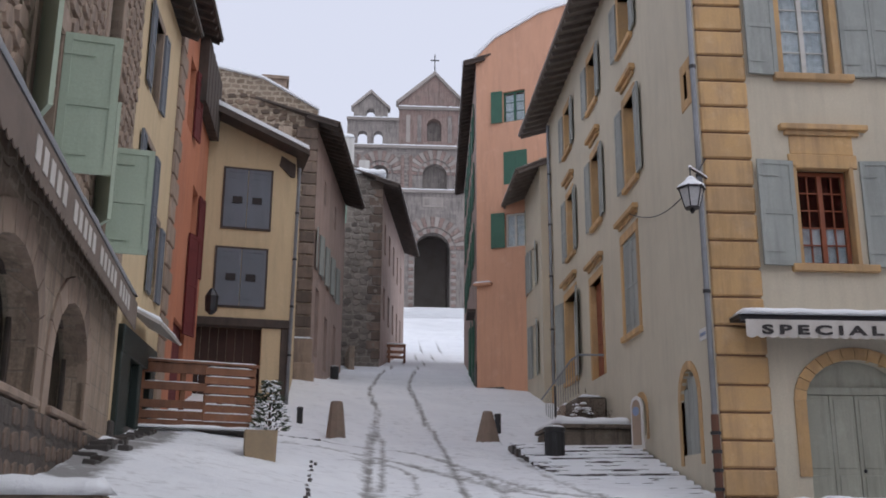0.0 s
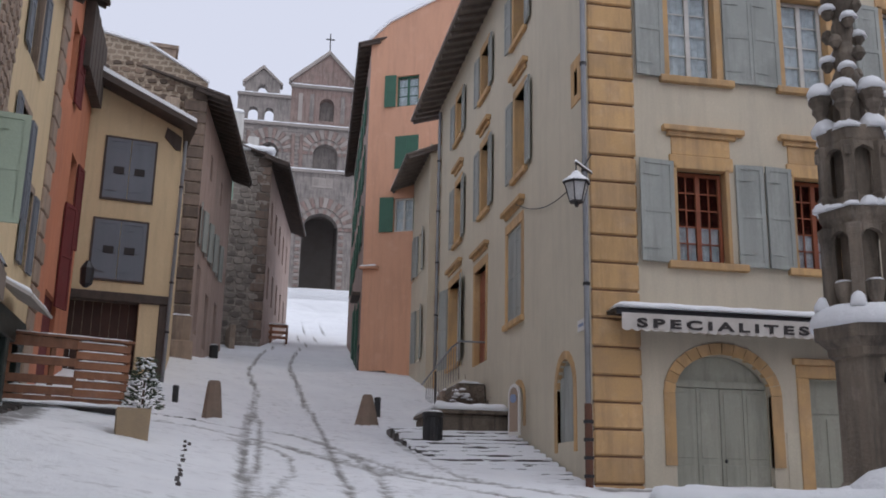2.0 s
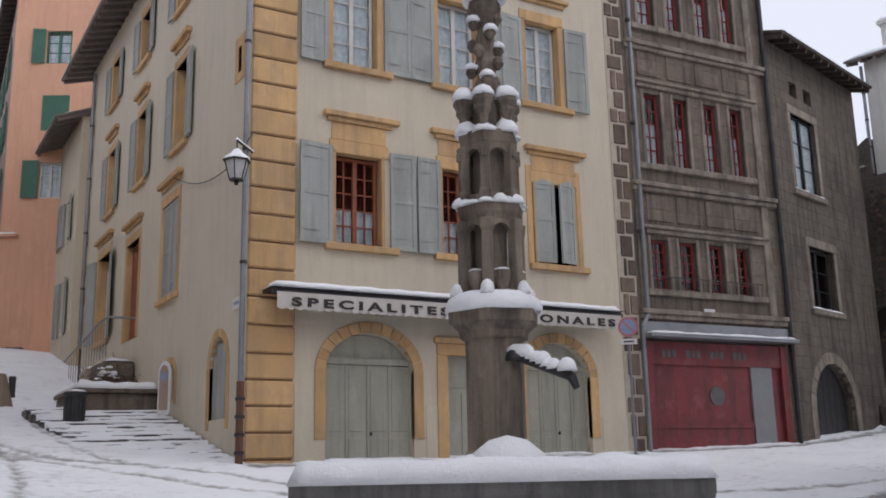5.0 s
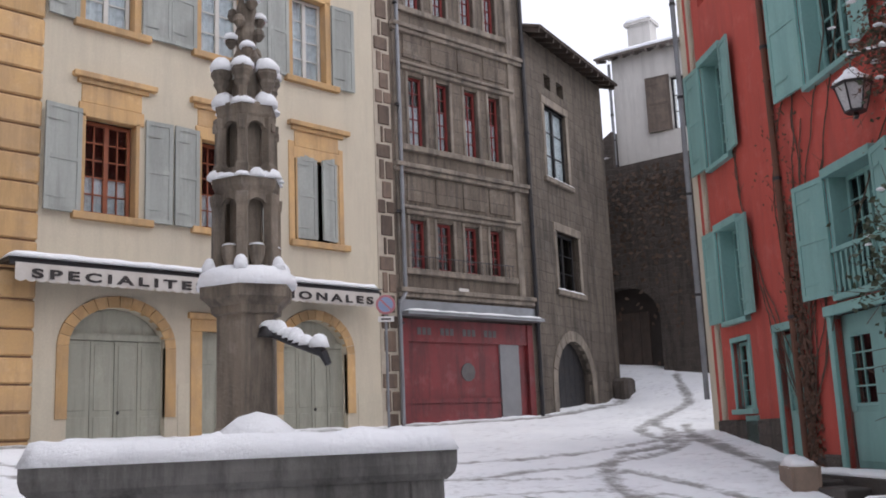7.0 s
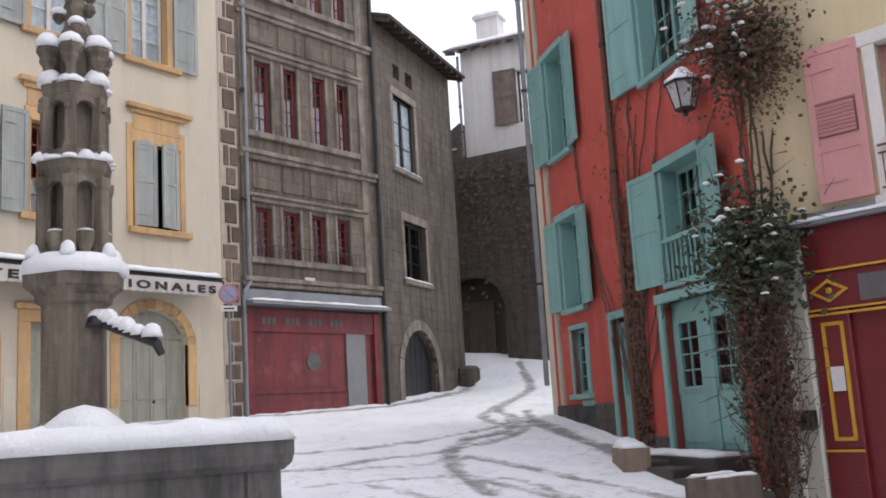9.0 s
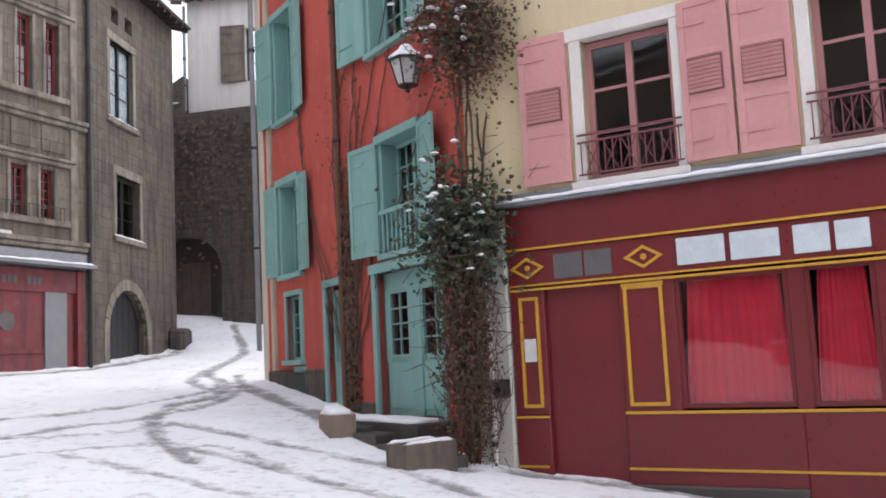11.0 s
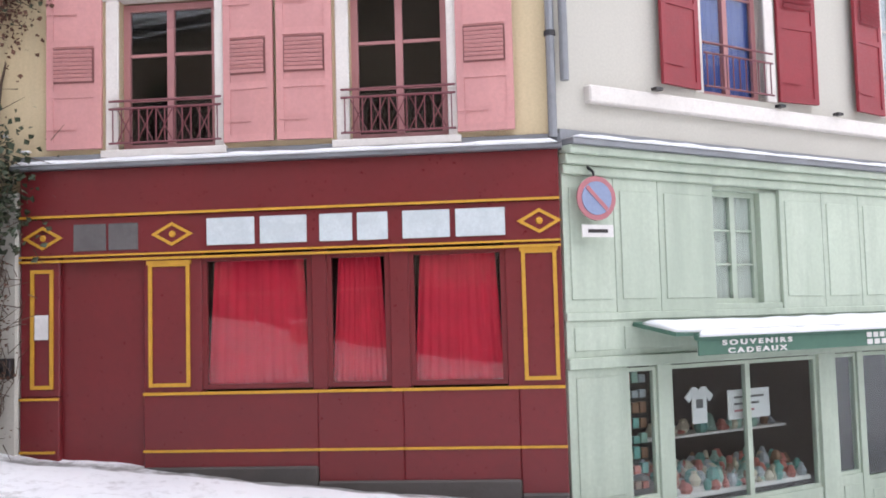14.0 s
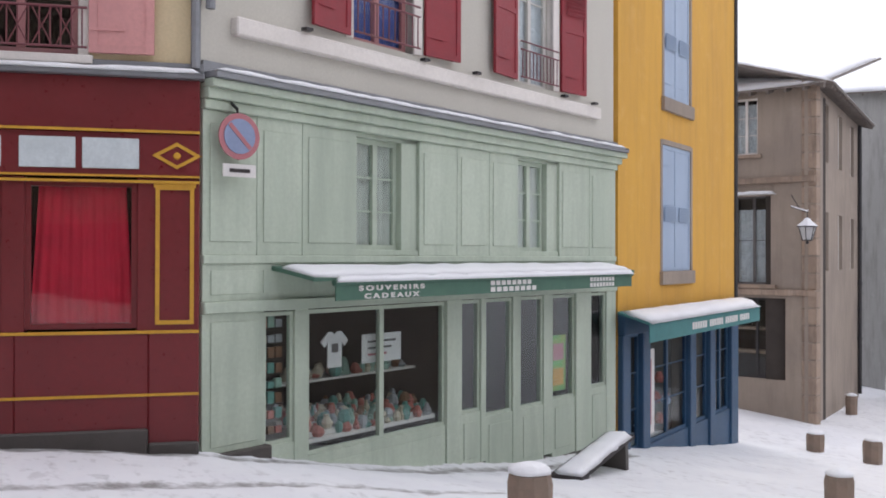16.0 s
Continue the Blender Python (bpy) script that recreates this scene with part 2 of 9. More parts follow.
TEAL = surf("teal_canvas", (0.06, 0.20, 0.20), (0.05, 0.15, 0.15), 0.5, 3)
CORAL = surf("coral_red_plaster", (0.52, 0.088, 0.064), (0.41, 0.068, 0.052), 0.75, 0.7, 18, bump=0.35, streak=True, drip=0.25)
TURQ = surf("turquoise_paint", (0.23, 0.42, 0.39), (0.18, 0.34, 0.32), 0.55, 1.5, 18, 0.6, 0.1, piece=0.05, streak=True, drip=0.15)
SALMON = surf("salmon_plaster", (0.66, 0.36, 0.23), (0.55, 0.31, 0.21), 0.6, 0.25, bump=0.15, streak=True, drip=0.15)
DEEPGREEN = surf("deep_green_paint", (0.035, 0.12, 0.075), (0.03, 0.09, 0.06), 0.5, 2, rough=0.55)
YELLOWPL = surf("straw_plaster", (0.66, 0.51, 0.31), (0.58, 0.45, 0.28), 0.5, 0.5, bump=0.12, streak=True, drip=0.15)
SLATE = surf("slate_blue_paint", (0.17, 0.185, 0.215), (0.13, 0.145, 0.165), 0.6, 1.5, rough=0.7, streak=True)
TERRA = surf("terracotta_plaster", (0.56, 0.21, 0.11), (0.44, 0.17, 0.10), 0.7, 0.7, bump=0.2, streak=True, drip=0.2)
REDSHUT = surf("dark_red_shutter", (0.14, 0.02, 0.02), (0.10, 0.018, 0.018), 0.5, 2)
SAGE = surf("sage_green_paint", (0.40, 0.47, 0.36), (0.34, 0.41, 0.32), 0.5, 1.2, rough=0.65, piece=0.04, streak=True, drip=0.12)
BROWNSTONE = masonry("brown_block_stone", (0.36, 0.27, 0.20), (0.47, 0.37, 0.28), (0.36, 0.30, 0.24), 0.55, 0.33, 0.06, 0.015)
STONETRIM = surf("brown_dressed_stone", (0.36, 0.27, 0.205), (0.26, 0.19, 0.15), 0.6, 1.8, 18, bump=0.35, piece=0.12, drip=0.4)
RUBBLE = masonry("grey_brown_rubble", (0.20, 0.145, 0.10), (0.34, 0.26, 0.19), (0.52, 0.43, 0.33), 0.34, 0.22, 0.3, 0.045, (0.34, 0.27, 0.20), 0.2)
RUBBLEFAR = masonry("grey_rubble", (0.18, 0.155, 0.13), (0.28, 0.24, 0.20), (0.38, 0.34, 0.30), 0.5, 0.32, 0.35, 0.04, (0.26, 0.23, 0.20), 0.3)
FADEDROSE = surf("faded_rose_render", (0.40, 0.29, 0.245), (0.31, 0.235, 0.20), 0.7, 0.6, streak=True, drip=0.4)
BEIGE = surf("beige_render", (0.33, 0.27, 0.22), (0.25, 0.205, 0.175), 0.7, 0.5, drip=0.15)
GREYRENDER = surf("grey_render", (0.34, 0.335, 0.32), (0.26, 0.255, 0.24), 0.7, 0.4, streak=True, drip=0.3)
WHITEHOUSE = surf("off_white_render", (0.62, 0.60, 0.57), (0.50, 0.48, 0.45), 0.6, 0.5, streak=True, drip=0.2)
# cathedral stone colours are lightened to stand in for distant snow haze
CATHDARK = masonry("haze_lifted_lava_ashlar", (0.25, 0.22, 0.205), (0.35, 0.31, 0.28), (0.26, 0.23, 0.21), 1.1, 0.55, 0.05, 0.02)
CATHRED = masonry("haze_lifted_red_lava", (0.29, 0.20, 0.175), (0.33, 0.25, 0.215), (0.25, 0.20, 0.18), 1.1, 0.55, 0.05, 0.02)
CATHPALE = surf("pale_sandstone", (0.31, 0.275, 0.25), (0.24, 0.21, 0.19), 0.6, 0.6, 8, piece=0.15)
FENCEWOOD = surf("orange_brown_plank", (0.27, 0.12, 0.062), (0.19, 0.085, 0.048), 0.7, 3, 25, 0.75, 0.3, piece=0.22, drip=0.35)
PLANKGREY = surf("weathered_grey_plank", (0.16, 0.125, 0.10), (0.10, 0.08, 0.068), 0.7, 4, piece=0.2, drip=0.4)
CONCRETE = surf("tan_concrete", (0.36, 0.27, 0.17), (0.29, 0.22, 0.15), 0.6, 4, bump=0.2)
FOUNTAIN = surf("weathered_fountain_stone", (0.24, 0.195, 0.15), (0.085, 0.07, 0.057), 0.9, 2.6, 26, bump=0.8, streak=True, drip=0.75)
BASIN = surf("grey_basin_stone", (0.15, 0.142, 0.135), (0.08, 0.076, 0.07), 0.8, 1.6, 26, bump=0.4, streak=True, drip=0.7)
BOLLARD = surf("brown_stone_bollard", (0.26, 0.19, 0.145), (0.18, 0.14, 0.11), 0.6, 4, 24, bump=0.5)
BLACKPLASTIC = surf("black_plastic", (0.022, 0.022, 0.024), (0.04, 0.04, 0.04), 0.4, 4, rough=0.5)
SIGNWHITE = surf("white_sign", (0.72, 0.70, 0.68), (0.6, 0.58, 0.56), 0.3, 4, rough=0.4)
SIGNRED = surf("faded_sign_red", (0.45, 0.16, 0.18), (0.38, 0.15, 0.17), 0.4, 4, rough=0.4)
SIGNBLUE = surf("faded_sign_blue", (0.24, 0.30, 0.46), (0.2, 0.26, 0.4), 0.4, 4, rough=0.4)
LAMPGLASS = surf("frosted_lamp_glass", (0.50, 0.50, 0.50), (0.40, 0.40, 0.40), 0.4, 5, rough=0.3, bump=0.02)
LEAF = surf("dark_evergreen_leaf", (0.045, 0.065, 0.035), (0.07, 0.075, 0.04), 0.6, 6, rough=0.6)
TWIG = surf("brown_twig", (0.10, 0.065, 0.045), (0.07, 0.05, 0.04), 0.6, 8)
DRYLEAF = surf("dry_brown_leaf", (0.14, 0.065, 0.042), (0.09, 0.055, 0.038), 0.6, 8)
# near-black base colour carries the shade of unlit rooms
INTERIOR = surf("shade_dark_interior", (0.05, 0.04, 0.035), (0.03, 0.025, 0.02), 0.5, 2)
SLAB = surf("wet_dark_stone", (0.075, 0.065, 0.06), (0.05, 0.045, 0.04), 0.6, 3, 24, rough=0.6)
GLASS = glass_mat("window_glass")
BLUECURTAIN = surf("blue_curtain", (0.05, 0.09, 0.32), (0.04, 0.07, 0.25), 0.5, 6)
RUBSTONE = surf("dark_field_stone", (0.19, 0.13, 0.09), (0.09, 0.07, 0.055), 0.6, 3, 16, bump=0.5, piece=0.5)
RUBSTONEFAR = surf("grey_field_stone", (0.20, 0.17, 0.145), (0.12, 0.105, 0.09), 0.6, 3, 12, bump=0.5, piece=0.45)
MAROON = surf("dull_maroon_wood", (0.22, 0.028, 0.026), (0.15, 0.022, 0.02), 0.5, 4, rough=0.65)
# darker pink that paints the shade between louvre slats
SLATSHADE = surf("pink_slat_shade", (0.26, 0.11, 0.105), (0.2, 0.09, 0.09), 0.5, 5)


# ---- building helpers ----
def box(bm, x0, x1, y0, y1, z0, z1, m=None):
    v = [bm.verts.new(p if m is None else m @ Vector(p)) for p in
         ((x0, y0, z0), (x1, y0, z0), (x1, y1, z0), (x0, y1, z0), (x0, y0, z1), (x1, y0, z1), (x1, y1, z1), (x0, y1, z1))]
    for f in ((0, 3, 2, 1), (4, 5, 6, 7), (0, 1, 5, 4), (1, 2, 6, 5), (2, 3, 7, 6), (3, 0, 4, 7)):
        bm.faces.new([v[i] for i in f])
    return bm


def prism(bm, pts, y0, y1, m=None):
    """A closed outline in x-z, drawn anticlockwise as seen from the front, pulled from y0 back to y1."""
    a = [bm.verts.new((m or Matrix()) @ Vector((x, y0, z))) for x, z in pts]
    b = [bm.verts.new((m or Matrix()) @ Vector((x, y1, z))) for x, z in pts]
    bm.faces.new(a)
    bm.faces.new(b[::-1])
    k = len(pts)
    for i in range(k):
        bm.faces.new((a[i], b[i], b[(i + 1) % k], a[(i + 1) % k]))
    return bm


def tube(bm, p, q, r0, r1=None, k=8):
    """A round or polygonal bar from p to q."""
    p, q = Vector(p), Vector(q)
    r1 = r0 if r1 is None else r1
    turn = (q - p).to_track_quat("Z", "Y").to_matrix()
    rings = []
    for c, r in ((p, r0), (q, r1)):
        rings.append([bm.verts.new(c + turn @ Vector((r * math.cos(2 * math.pi * i / k), r * math.sin(2 * math.pi * i / k), 0))) for i in range(k)])
    for i in range(k):
        bm.faces.new((rings[0][i], rings[0][(i + 1) % k], rings[1][(i + 1) % k], rings[1][i]))
    bm.faces.new(rings[0][::-1])
    bm.faces.new(rings[1])
    return bm


def lathe(bm, profile, k=6, turn=0.0, c=(0, 0)):
    """A turned or polygonal body: profile of (radius, height) from bottom to top."""
    rings = []
    for r, z in profile:
        rings.append([bm.verts.new((c[0] + r * math.cos(turn + 2 * math.pi * i / k), c[1] + r * math.sin(turn + 2 * math.pi * i / k), z)) for i in range(k)])
    for a, b in zip(rings, rings[1:]):
        for i in range(k):
            bm.faces.new((a[i], a[(i + 1) % k], b[(i + 1) % k], b[i]))
    bm.faces.new(rings[0][::-1])
    bm.faces.new(rings[-1])
    return bm


def snow_bed(bm, x0, x1, y0, y1, z, h, step=0.12, seed=0.0, lumps=0.45):
    """Lying snow on a ledge: rounded at its edges, uneven on top."""
    nx, ny = max(2, min(60, int(abs(x1 - x0) / step))), max(3, min(24, int(abs(y1 - y0) / step)))
    g = {}
    for i in range(nx + 1):
        for j in range(ny + 1):
            u, v = i / nx, j / ny
            x, y = x0 + (x1 - x0) * u, y0 + (y1 - y0) * v
            d = min(u * abs(x1 - x0), (1 - u) * abs(x1 - x0), v * abs(y1 - y0), (1 - v) * abs(y1 - y0))
            e = min(1.0, d / max(h * 0.9, 0.02))
            e = math.sqrt(max(0.0, 1 - (1 - e) ** 2))
            k = noise.noise((x * 2.6 + seed, y * 2.6, seed)) * lumps
            edge = noise.noise((x * 6 + seed, y * 6, 3.0)) * 0.02
            g[i, j] = bm.verts.new((x, y + (edge if 0 < i < nx else 0), z + h * e * (1 + k) + (0 if e > 0 else -0.004)))
    for i in range(nx):
        for j in range(ny):
            f = bm.faces.new((g[i, j], g[i + 1, j], g[i + 1, j + 1], g[i, j + 1]))
            f.smooth = True
    low = [g[i, 0] for i in range(nx + 1)] + [g[nx, j] for j in range(1, ny + 1)] + [g[i, ny] for i in range(nx - 1, -1, -1)] + [g[0, j] for j in range(ny - 1, 0, -1)]
    bm.faces.new(low[::-1])
    return bm


def part(name, bm, material, parent, label="", m=None, bevel=0.0):
    """One mesh under a thing or under a part. m: the frame of the wall that it sits on."""
    if bevel:
        bmesh.ops.bevel(bm, geom=bm.edges[:], offset=bevel, segments=1, affect="EDGES", clamp_overlap=True)
    me = bpy.data.meshes.new(name)
    bm.normal_update()
    bm.to_mesh(me)
    bm.free()
    me.materials.append(material)
    ob = new(name, me)
    ob.parent = parent
    if m is not None:
        ob.matrix_basis = Matrix.Translation(-parent.matrix_basis.translation) @ m
    if label:
        ob["label"] = label
    return ob


def B():
    return bmesh.new()


def thing(name, at, label, category, group="", kind="", turn=0.0):
    ob = new(name)
    ob.empty_display_size = 0.3
    ob.matrix_basis = pose(*at, 0, 0, turn)
    return tagged(ob, label, category, group, kind)


def islands(bm):
    """The loose pieces of a mesh, the largest first."""
    seen, out = set(), []
    for v in bm.verts:
        if v in seen:
            continue
        todo, got = [v], []
        seen.add(v)
        while todo:
            a = todo.pop()
            got.append(a)
            for e in a.link_edges:
                b = e.other_vert(a)
                if b not in seen:
                    seen.add(b)
                    todo.append(b)
        new_bm = bmesh.new()
        copy = {a: new_bm.verts.new(a.co) for a in got}
        for f in {f for a in got for f in a.link_faces}:
            new_bm.faces.new([copy[a] for a in f.verts])
        out.append((sum(f.calc_area() for a in got for f in a.link_faces), new_bm))
    return [b for _, b in sorted(out, key=lambda p: -p[0])]


class Facade:
    """A wall's frame: x along it from its left end as seen from outside, y into the wall, z up."""

    def __init__(self, house, x, y, azimuth):
        self.house = house
        self.m = pose(x, y, 0, 0, 0, 90 - azimuth)

    def add(self, name, bm, material, label="", parent=None, bevel=0.0, pieces=""):
        """A part on this wall. pieces: the name under which its loose pieces hang below the largest one."""
        if pieces:
            groups = islands(bm)
            first = self.add(name, groups[0], material, label, parent, bevel)
            if parent is not None:
                for g in groups[1:]:
                    self.add(pieces, g, material, "", parent, bevel)
            else:
                for g in groups[1:]:
                    self.add(pieces, g, material, "", first, bevel)
            bm.free()
            return first
        if parent is None:
            return part(name, bm, material, self.house, label, self.m, bevel)
        return part(name, bm, material, parent, label, None, bevel)

    def wall(self, x0, x1, z0, z1, material, holes=(), thick=0.35, top=None, name="wall"):
        """A wall with openings (x0, z0, x1, z1). top: its outline above z1, for gables."""
        xs = sorted({x0, x1, *[h[0] for h in holes], *[h[2] for h in holes]})
        zs = sorted({z0, z1, *[h[1] for h in holes], *[h[3] for h in holes]})
        bm = B()
        grid = {}

        def vert(x, y, z):
            key = (round(x, 4), y, round(z, 4))
            if key not in grid:
                grid[key] = bm.verts.new((x, y, z))
            return grid[key]

        solid = {}
        for i in range(len(xs) - 1):
            for j in range(len(zs) - 1):
                cx, cz = (xs[i] + xs[i + 1]) / 2, (zs[j] + zs[j + 1]) / 2
                solid[i, j] = not any(h[0] < cx < h[2] and h[1] < cz < h[3] for h in holes)
        for (i, j), s in solid.items():
            if not s:
                continue
            a, b, c, d = xs[i], xs[i + 1], zs[j], zs[j + 1]
            bm.faces.new((vert(a, 0, c), vert(b, 0, c), vert(b, 0, d), vert(a, 0, d)))
            bm.faces.new((vert(a, thick, d), vert(b, thick, d), vert(b, thick, c), vert(a, thick, c)))
            for (di, dj), (p, q) in (((-1, 0), ((a, d), (a, c))), ((1, 0), ((b, c), (b, d))), ((0, -1), ((a, c), (b, c))), ((0, 1), ((b, d), (a, d)))):
                if not solid.get((i + di, j + dj), False):
                    bm.faces.new((vert(p[0], 0, p[1]), vert(p[0], thick, p[1]), vert(q[0], thick, q[1]), vert(q[0], 0, q[1])))
        if top:
            prism(bm, [(x0, z1), (x1, z1), *top], 0.0, thick)
        return self.add(name, bm, material)

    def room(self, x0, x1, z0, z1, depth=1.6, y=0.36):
        """Near-black boxes behind the openings: their colour stands in for unlit rooms."""
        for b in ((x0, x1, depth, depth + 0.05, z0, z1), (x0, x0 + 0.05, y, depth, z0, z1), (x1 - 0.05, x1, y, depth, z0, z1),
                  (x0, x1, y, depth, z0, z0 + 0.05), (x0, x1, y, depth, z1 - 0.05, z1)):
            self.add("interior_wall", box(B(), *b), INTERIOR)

    def window(self, x0, z0, x1, z1, material, nx=2, nz=4, depth=0.16, fw=0.07, bar=0.025, curtain=None, half=False, label="", leaves=2, cmat=None):
        """A casement: frame, glazing bars, one pane of glass, perhaps a curtain."""
        bm = B()
        y0, y1 = depth, depth + 0.06
        box(bm, x0, x0 + fw, y0, y1, z0, z1)
        box(bm, x1 - fw, x1, y0, y1, z0, z1)
        box(bm, x0 + fw, x1 - fw, y0, y1, z0, z0 + fw)
        box(bm, x0 + fw, x1 - fw, y0, y1, z1 - fw, z1)
        if leaves == 2:
            box(bm, (x0 + x1) / 2 - 0.045, (x0 + x1) / 2 + 0.045, y0 - 0.01, y1, z0 + fw, z1 - fw)
        per = nx
        lx0, lx1 = x0 + fw, x1 - fw
        halves = [(lx0, (x0 + x1) / 2 - 0.045), ((x0 + x1) / 2 + 0.045, lx1)] if leaves == 2 else [(lx0, lx1)]
        for a, b in halves:
            for i in range(1, per):
                x = a + (b - a) * i / per
                box(bm, x - bar / 2, x + bar / 2, y0 + 0.012, y1 - 0.012, z0 + fw, z1 - fw)
            for j in range(1, nz):
                z = z0 + fw + (z1 - z0 - 2 * fw) * j / nz
                box(bm, a, b, y0 + 0.014, y1 - 0.014, z - bar / 2, z + bar / 2)
        w = self.add("window", bm, material, label, pieces="glazing_bar")
        bm = B()
        box(bm, x0 + fw * 0.5, x1 - fw * 0.5, depth + 0.026, depth + 0.032, z0 + fw * 0.5, z1 - fw * 0.5)
        pane = self.add("pane", bm, GLASS, "", w)
        pane.visible_shadow = False
        if curtain:
            bm = B()
            zt = z0 + (z1 - z0) * curtain
            k = max(8, int((x1 - x0) / 0.06))
            a = [bm.verts.new((x0 + (x1 - x0) * i / k, depth + 0.075 + 0.018 * math.sin(i * 1.7), z0)) for i in range(k + 1)]
            b = [bm.verts.new((x0 + (x1 - x0) * i / k, depth + 0.075 + 0.018 * math.sin(i * 1.7 + 0.3), zt)) for i in range(k + 1)]
            for i in range(k):
                bm.faces.new((a[i], a[i + 1], b[i + 1], b[i]))
            self.add("curtain", bm, cmat or LACE, "", w)
        return w

    def shutter(self, x0, z0, x1, z1, material, angle=0.0, hinge="left", louvre=None, panels=2, y=-0.02, label="", arched=False):
        """A wooden leaf with its rails, hung on one side. angle: degrees that it stands off the wall."""
        w, h = x1 - x0, z1 - z0
        bm = B()
        t = 0.035
        if arched:
            pts = [(0, 0), (w, 0)] + [(w - w * i / 6, h - 0.16 * (w - w * i / 6 if hinge == "left" else w * i / 6) / w) for i in range(7)]
            prism(bm, pts, -t, 0)
        else:
            box(bm, 0, w, -t, 0, 0, h)
        f, p = min(0.09, w * 0.18), 0.014
        box(bm, 0, f, -t - p, -t, 0, h - (0.16 if arched else 0))
        box(bm, w - f, w, -t - p, -t, 0, h - (0.16 if arched else 0))
        for k in range(panels + 1):
            z = (h - f) * k / panels - (0.12 if arched and k == panels else 0)
            box(bm, f, w - f, -t - p, -t, max(z, 0), z + f)
        back = None
        if louvre:
            a, b = louvre
            k = 8
            back = box(B(), f, w - f, -t - 0.006, -t - 0.001, h * a - 0.02, h * b + 0.02)
            for i in range(k):
                z = h * a + h * (b - a) * i / k
                box(bm, f + 0.02, w - f - 0.02, -0.006, 0.006, 0, h * (b - a) / k * 0.8, pose(0, -t - 0.036, z, 38))
        if hinge == "left":
            mm = pose(x0, y, z0, 0, 0, -angle)
        else:
            mm = pose(x1, y, z0, 0, 0, angle) @ Matrix.Translation((-w, 0, 0))
        bm.transform(mm)
        s = self.add("shutter", bm, material, label, pieces="rail")
        if back:
            back.transform(mm)
            # on pink shutters this backing is darkened to deepen the slat gaps
            self.add("louvre_back", back, SLATSHADE if material == PINKPAINT else material, "", s)
        bm = B()
        for z in (h * 0.12, h * 0.84):
            box(bm, 0.01, w * 0.55, -t - p - 0.008, -t - p, z, z + 0.03)
        bm.transform(mm)
        self.add("hinge", bm, material, "", s, pieces="hinge")
        return s

    def bars(self, name, rows, material, bevel=0.012, label=""):
        """Stone bands, sills and mouldings: boxes (x0, x1, y0, y1, z0, z1), each a part."""
        for r in rows:
            ob = self.add(name, box(B(), *r), material, label, None, bevel)
        return ob

    def snow(self, x0, x1, y0, y1, z, h, parent=None, seed=1.0):
        bm = B()
        snow_bed(bm, x0, x1, y0, y1, z, h, 0.1, seed)
        return self.add("snow", bm, SNOW, "fresh snow", parent)

    def pipe(self, pts, r=0.05, material=None, name="drainpipe"):
        bm = B()
        for a, b in zip(pts, pts[1:]):
            tube(bm, a, b, r)
        p = self.add(name, bm, material or ZINC)
        bm = B()
        (xa, ya, za), (xb, yb, zb) = pts[0], pts[-1]
        for i in range(1, 5):
            f = i / 5
            lathe(bm, [(r * 1.3, za + (zb - za) * f - 0.03), (r * 1.3, za + (zb - za) * f + 0.03)], 8, 0, (xa + (xb - xa) * f, ya + (yb - ya) * f))
        self.add("bracket", bm, METALDARK, "", p, pieces="bracket")


def arch_points(cx, half, spring, rise, k=12):
    return [(cx + half * math.cos(math.pi * i / k), spring + rise * math.sin(math.pi * i / k)) for i in range(k + 1)]


def arch_fill(fac, cx, half, spring, rise, ztop, material, thick=0.35):
    """The two corners of wall over an arched opening that was cut square."""
    pts = arch_points(cx, half, spring, rise)
    bm = B()
    right, left = pts[:7], pts[6:]
    prism(bm, [*right, (cx, ztop), (cx + half, ztop)][::-1], 0.0, thick)
    prism(bm, [*left, (cx - half, ztop), (cx, ztop)][::-1], 0.0, thick)
    bmesh.ops.recalc_face_normals(bm, faces=bm.faces[:])
    return fac.add("arch_wall", bm, material)


def arch_trim(fac, cx, half, spring, rise, width, z0, material, y0=-0.03, y1=0.1, k=14, joints=True, label=""):
    """A stone surround of an arched opening: jambs and voussoirs, each proud of the wall."""
    bm = B()
    box(bm, cx - half - width, cx - half, y0, y1, z0, spring)
    box(bm, cx + half, cx + half + width, y0, y1, z0, spring)
    for i in range(k):
        a0, a1 = math.pi * (i + 0.03) / k, math.pi * (i + 0.97) / k
        q = [(cx + (half + d) * math.cos(a), spring + (rise + d) * math.sin(a)) for a, d in ((a0, 0), (a0, width), (a1, width), (a1, 0))]
        prism(bm, q, y0, y1)
    bmesh.ops.recalc_face_normals(bm, faces=bm.faces[:])
    return fac.add("door_surround", bm, material, label, pieces="voussoir")


def sheet(fac, name, pts, y0, y1, material, label="", parent=None):
    bm = B()
    prism(bm, pts, y0, y1)
    bmesh.ops.recalc_face_normals(bm, faces=bm.faces[:])
    return fac.add(name, bm, material, label, parent)


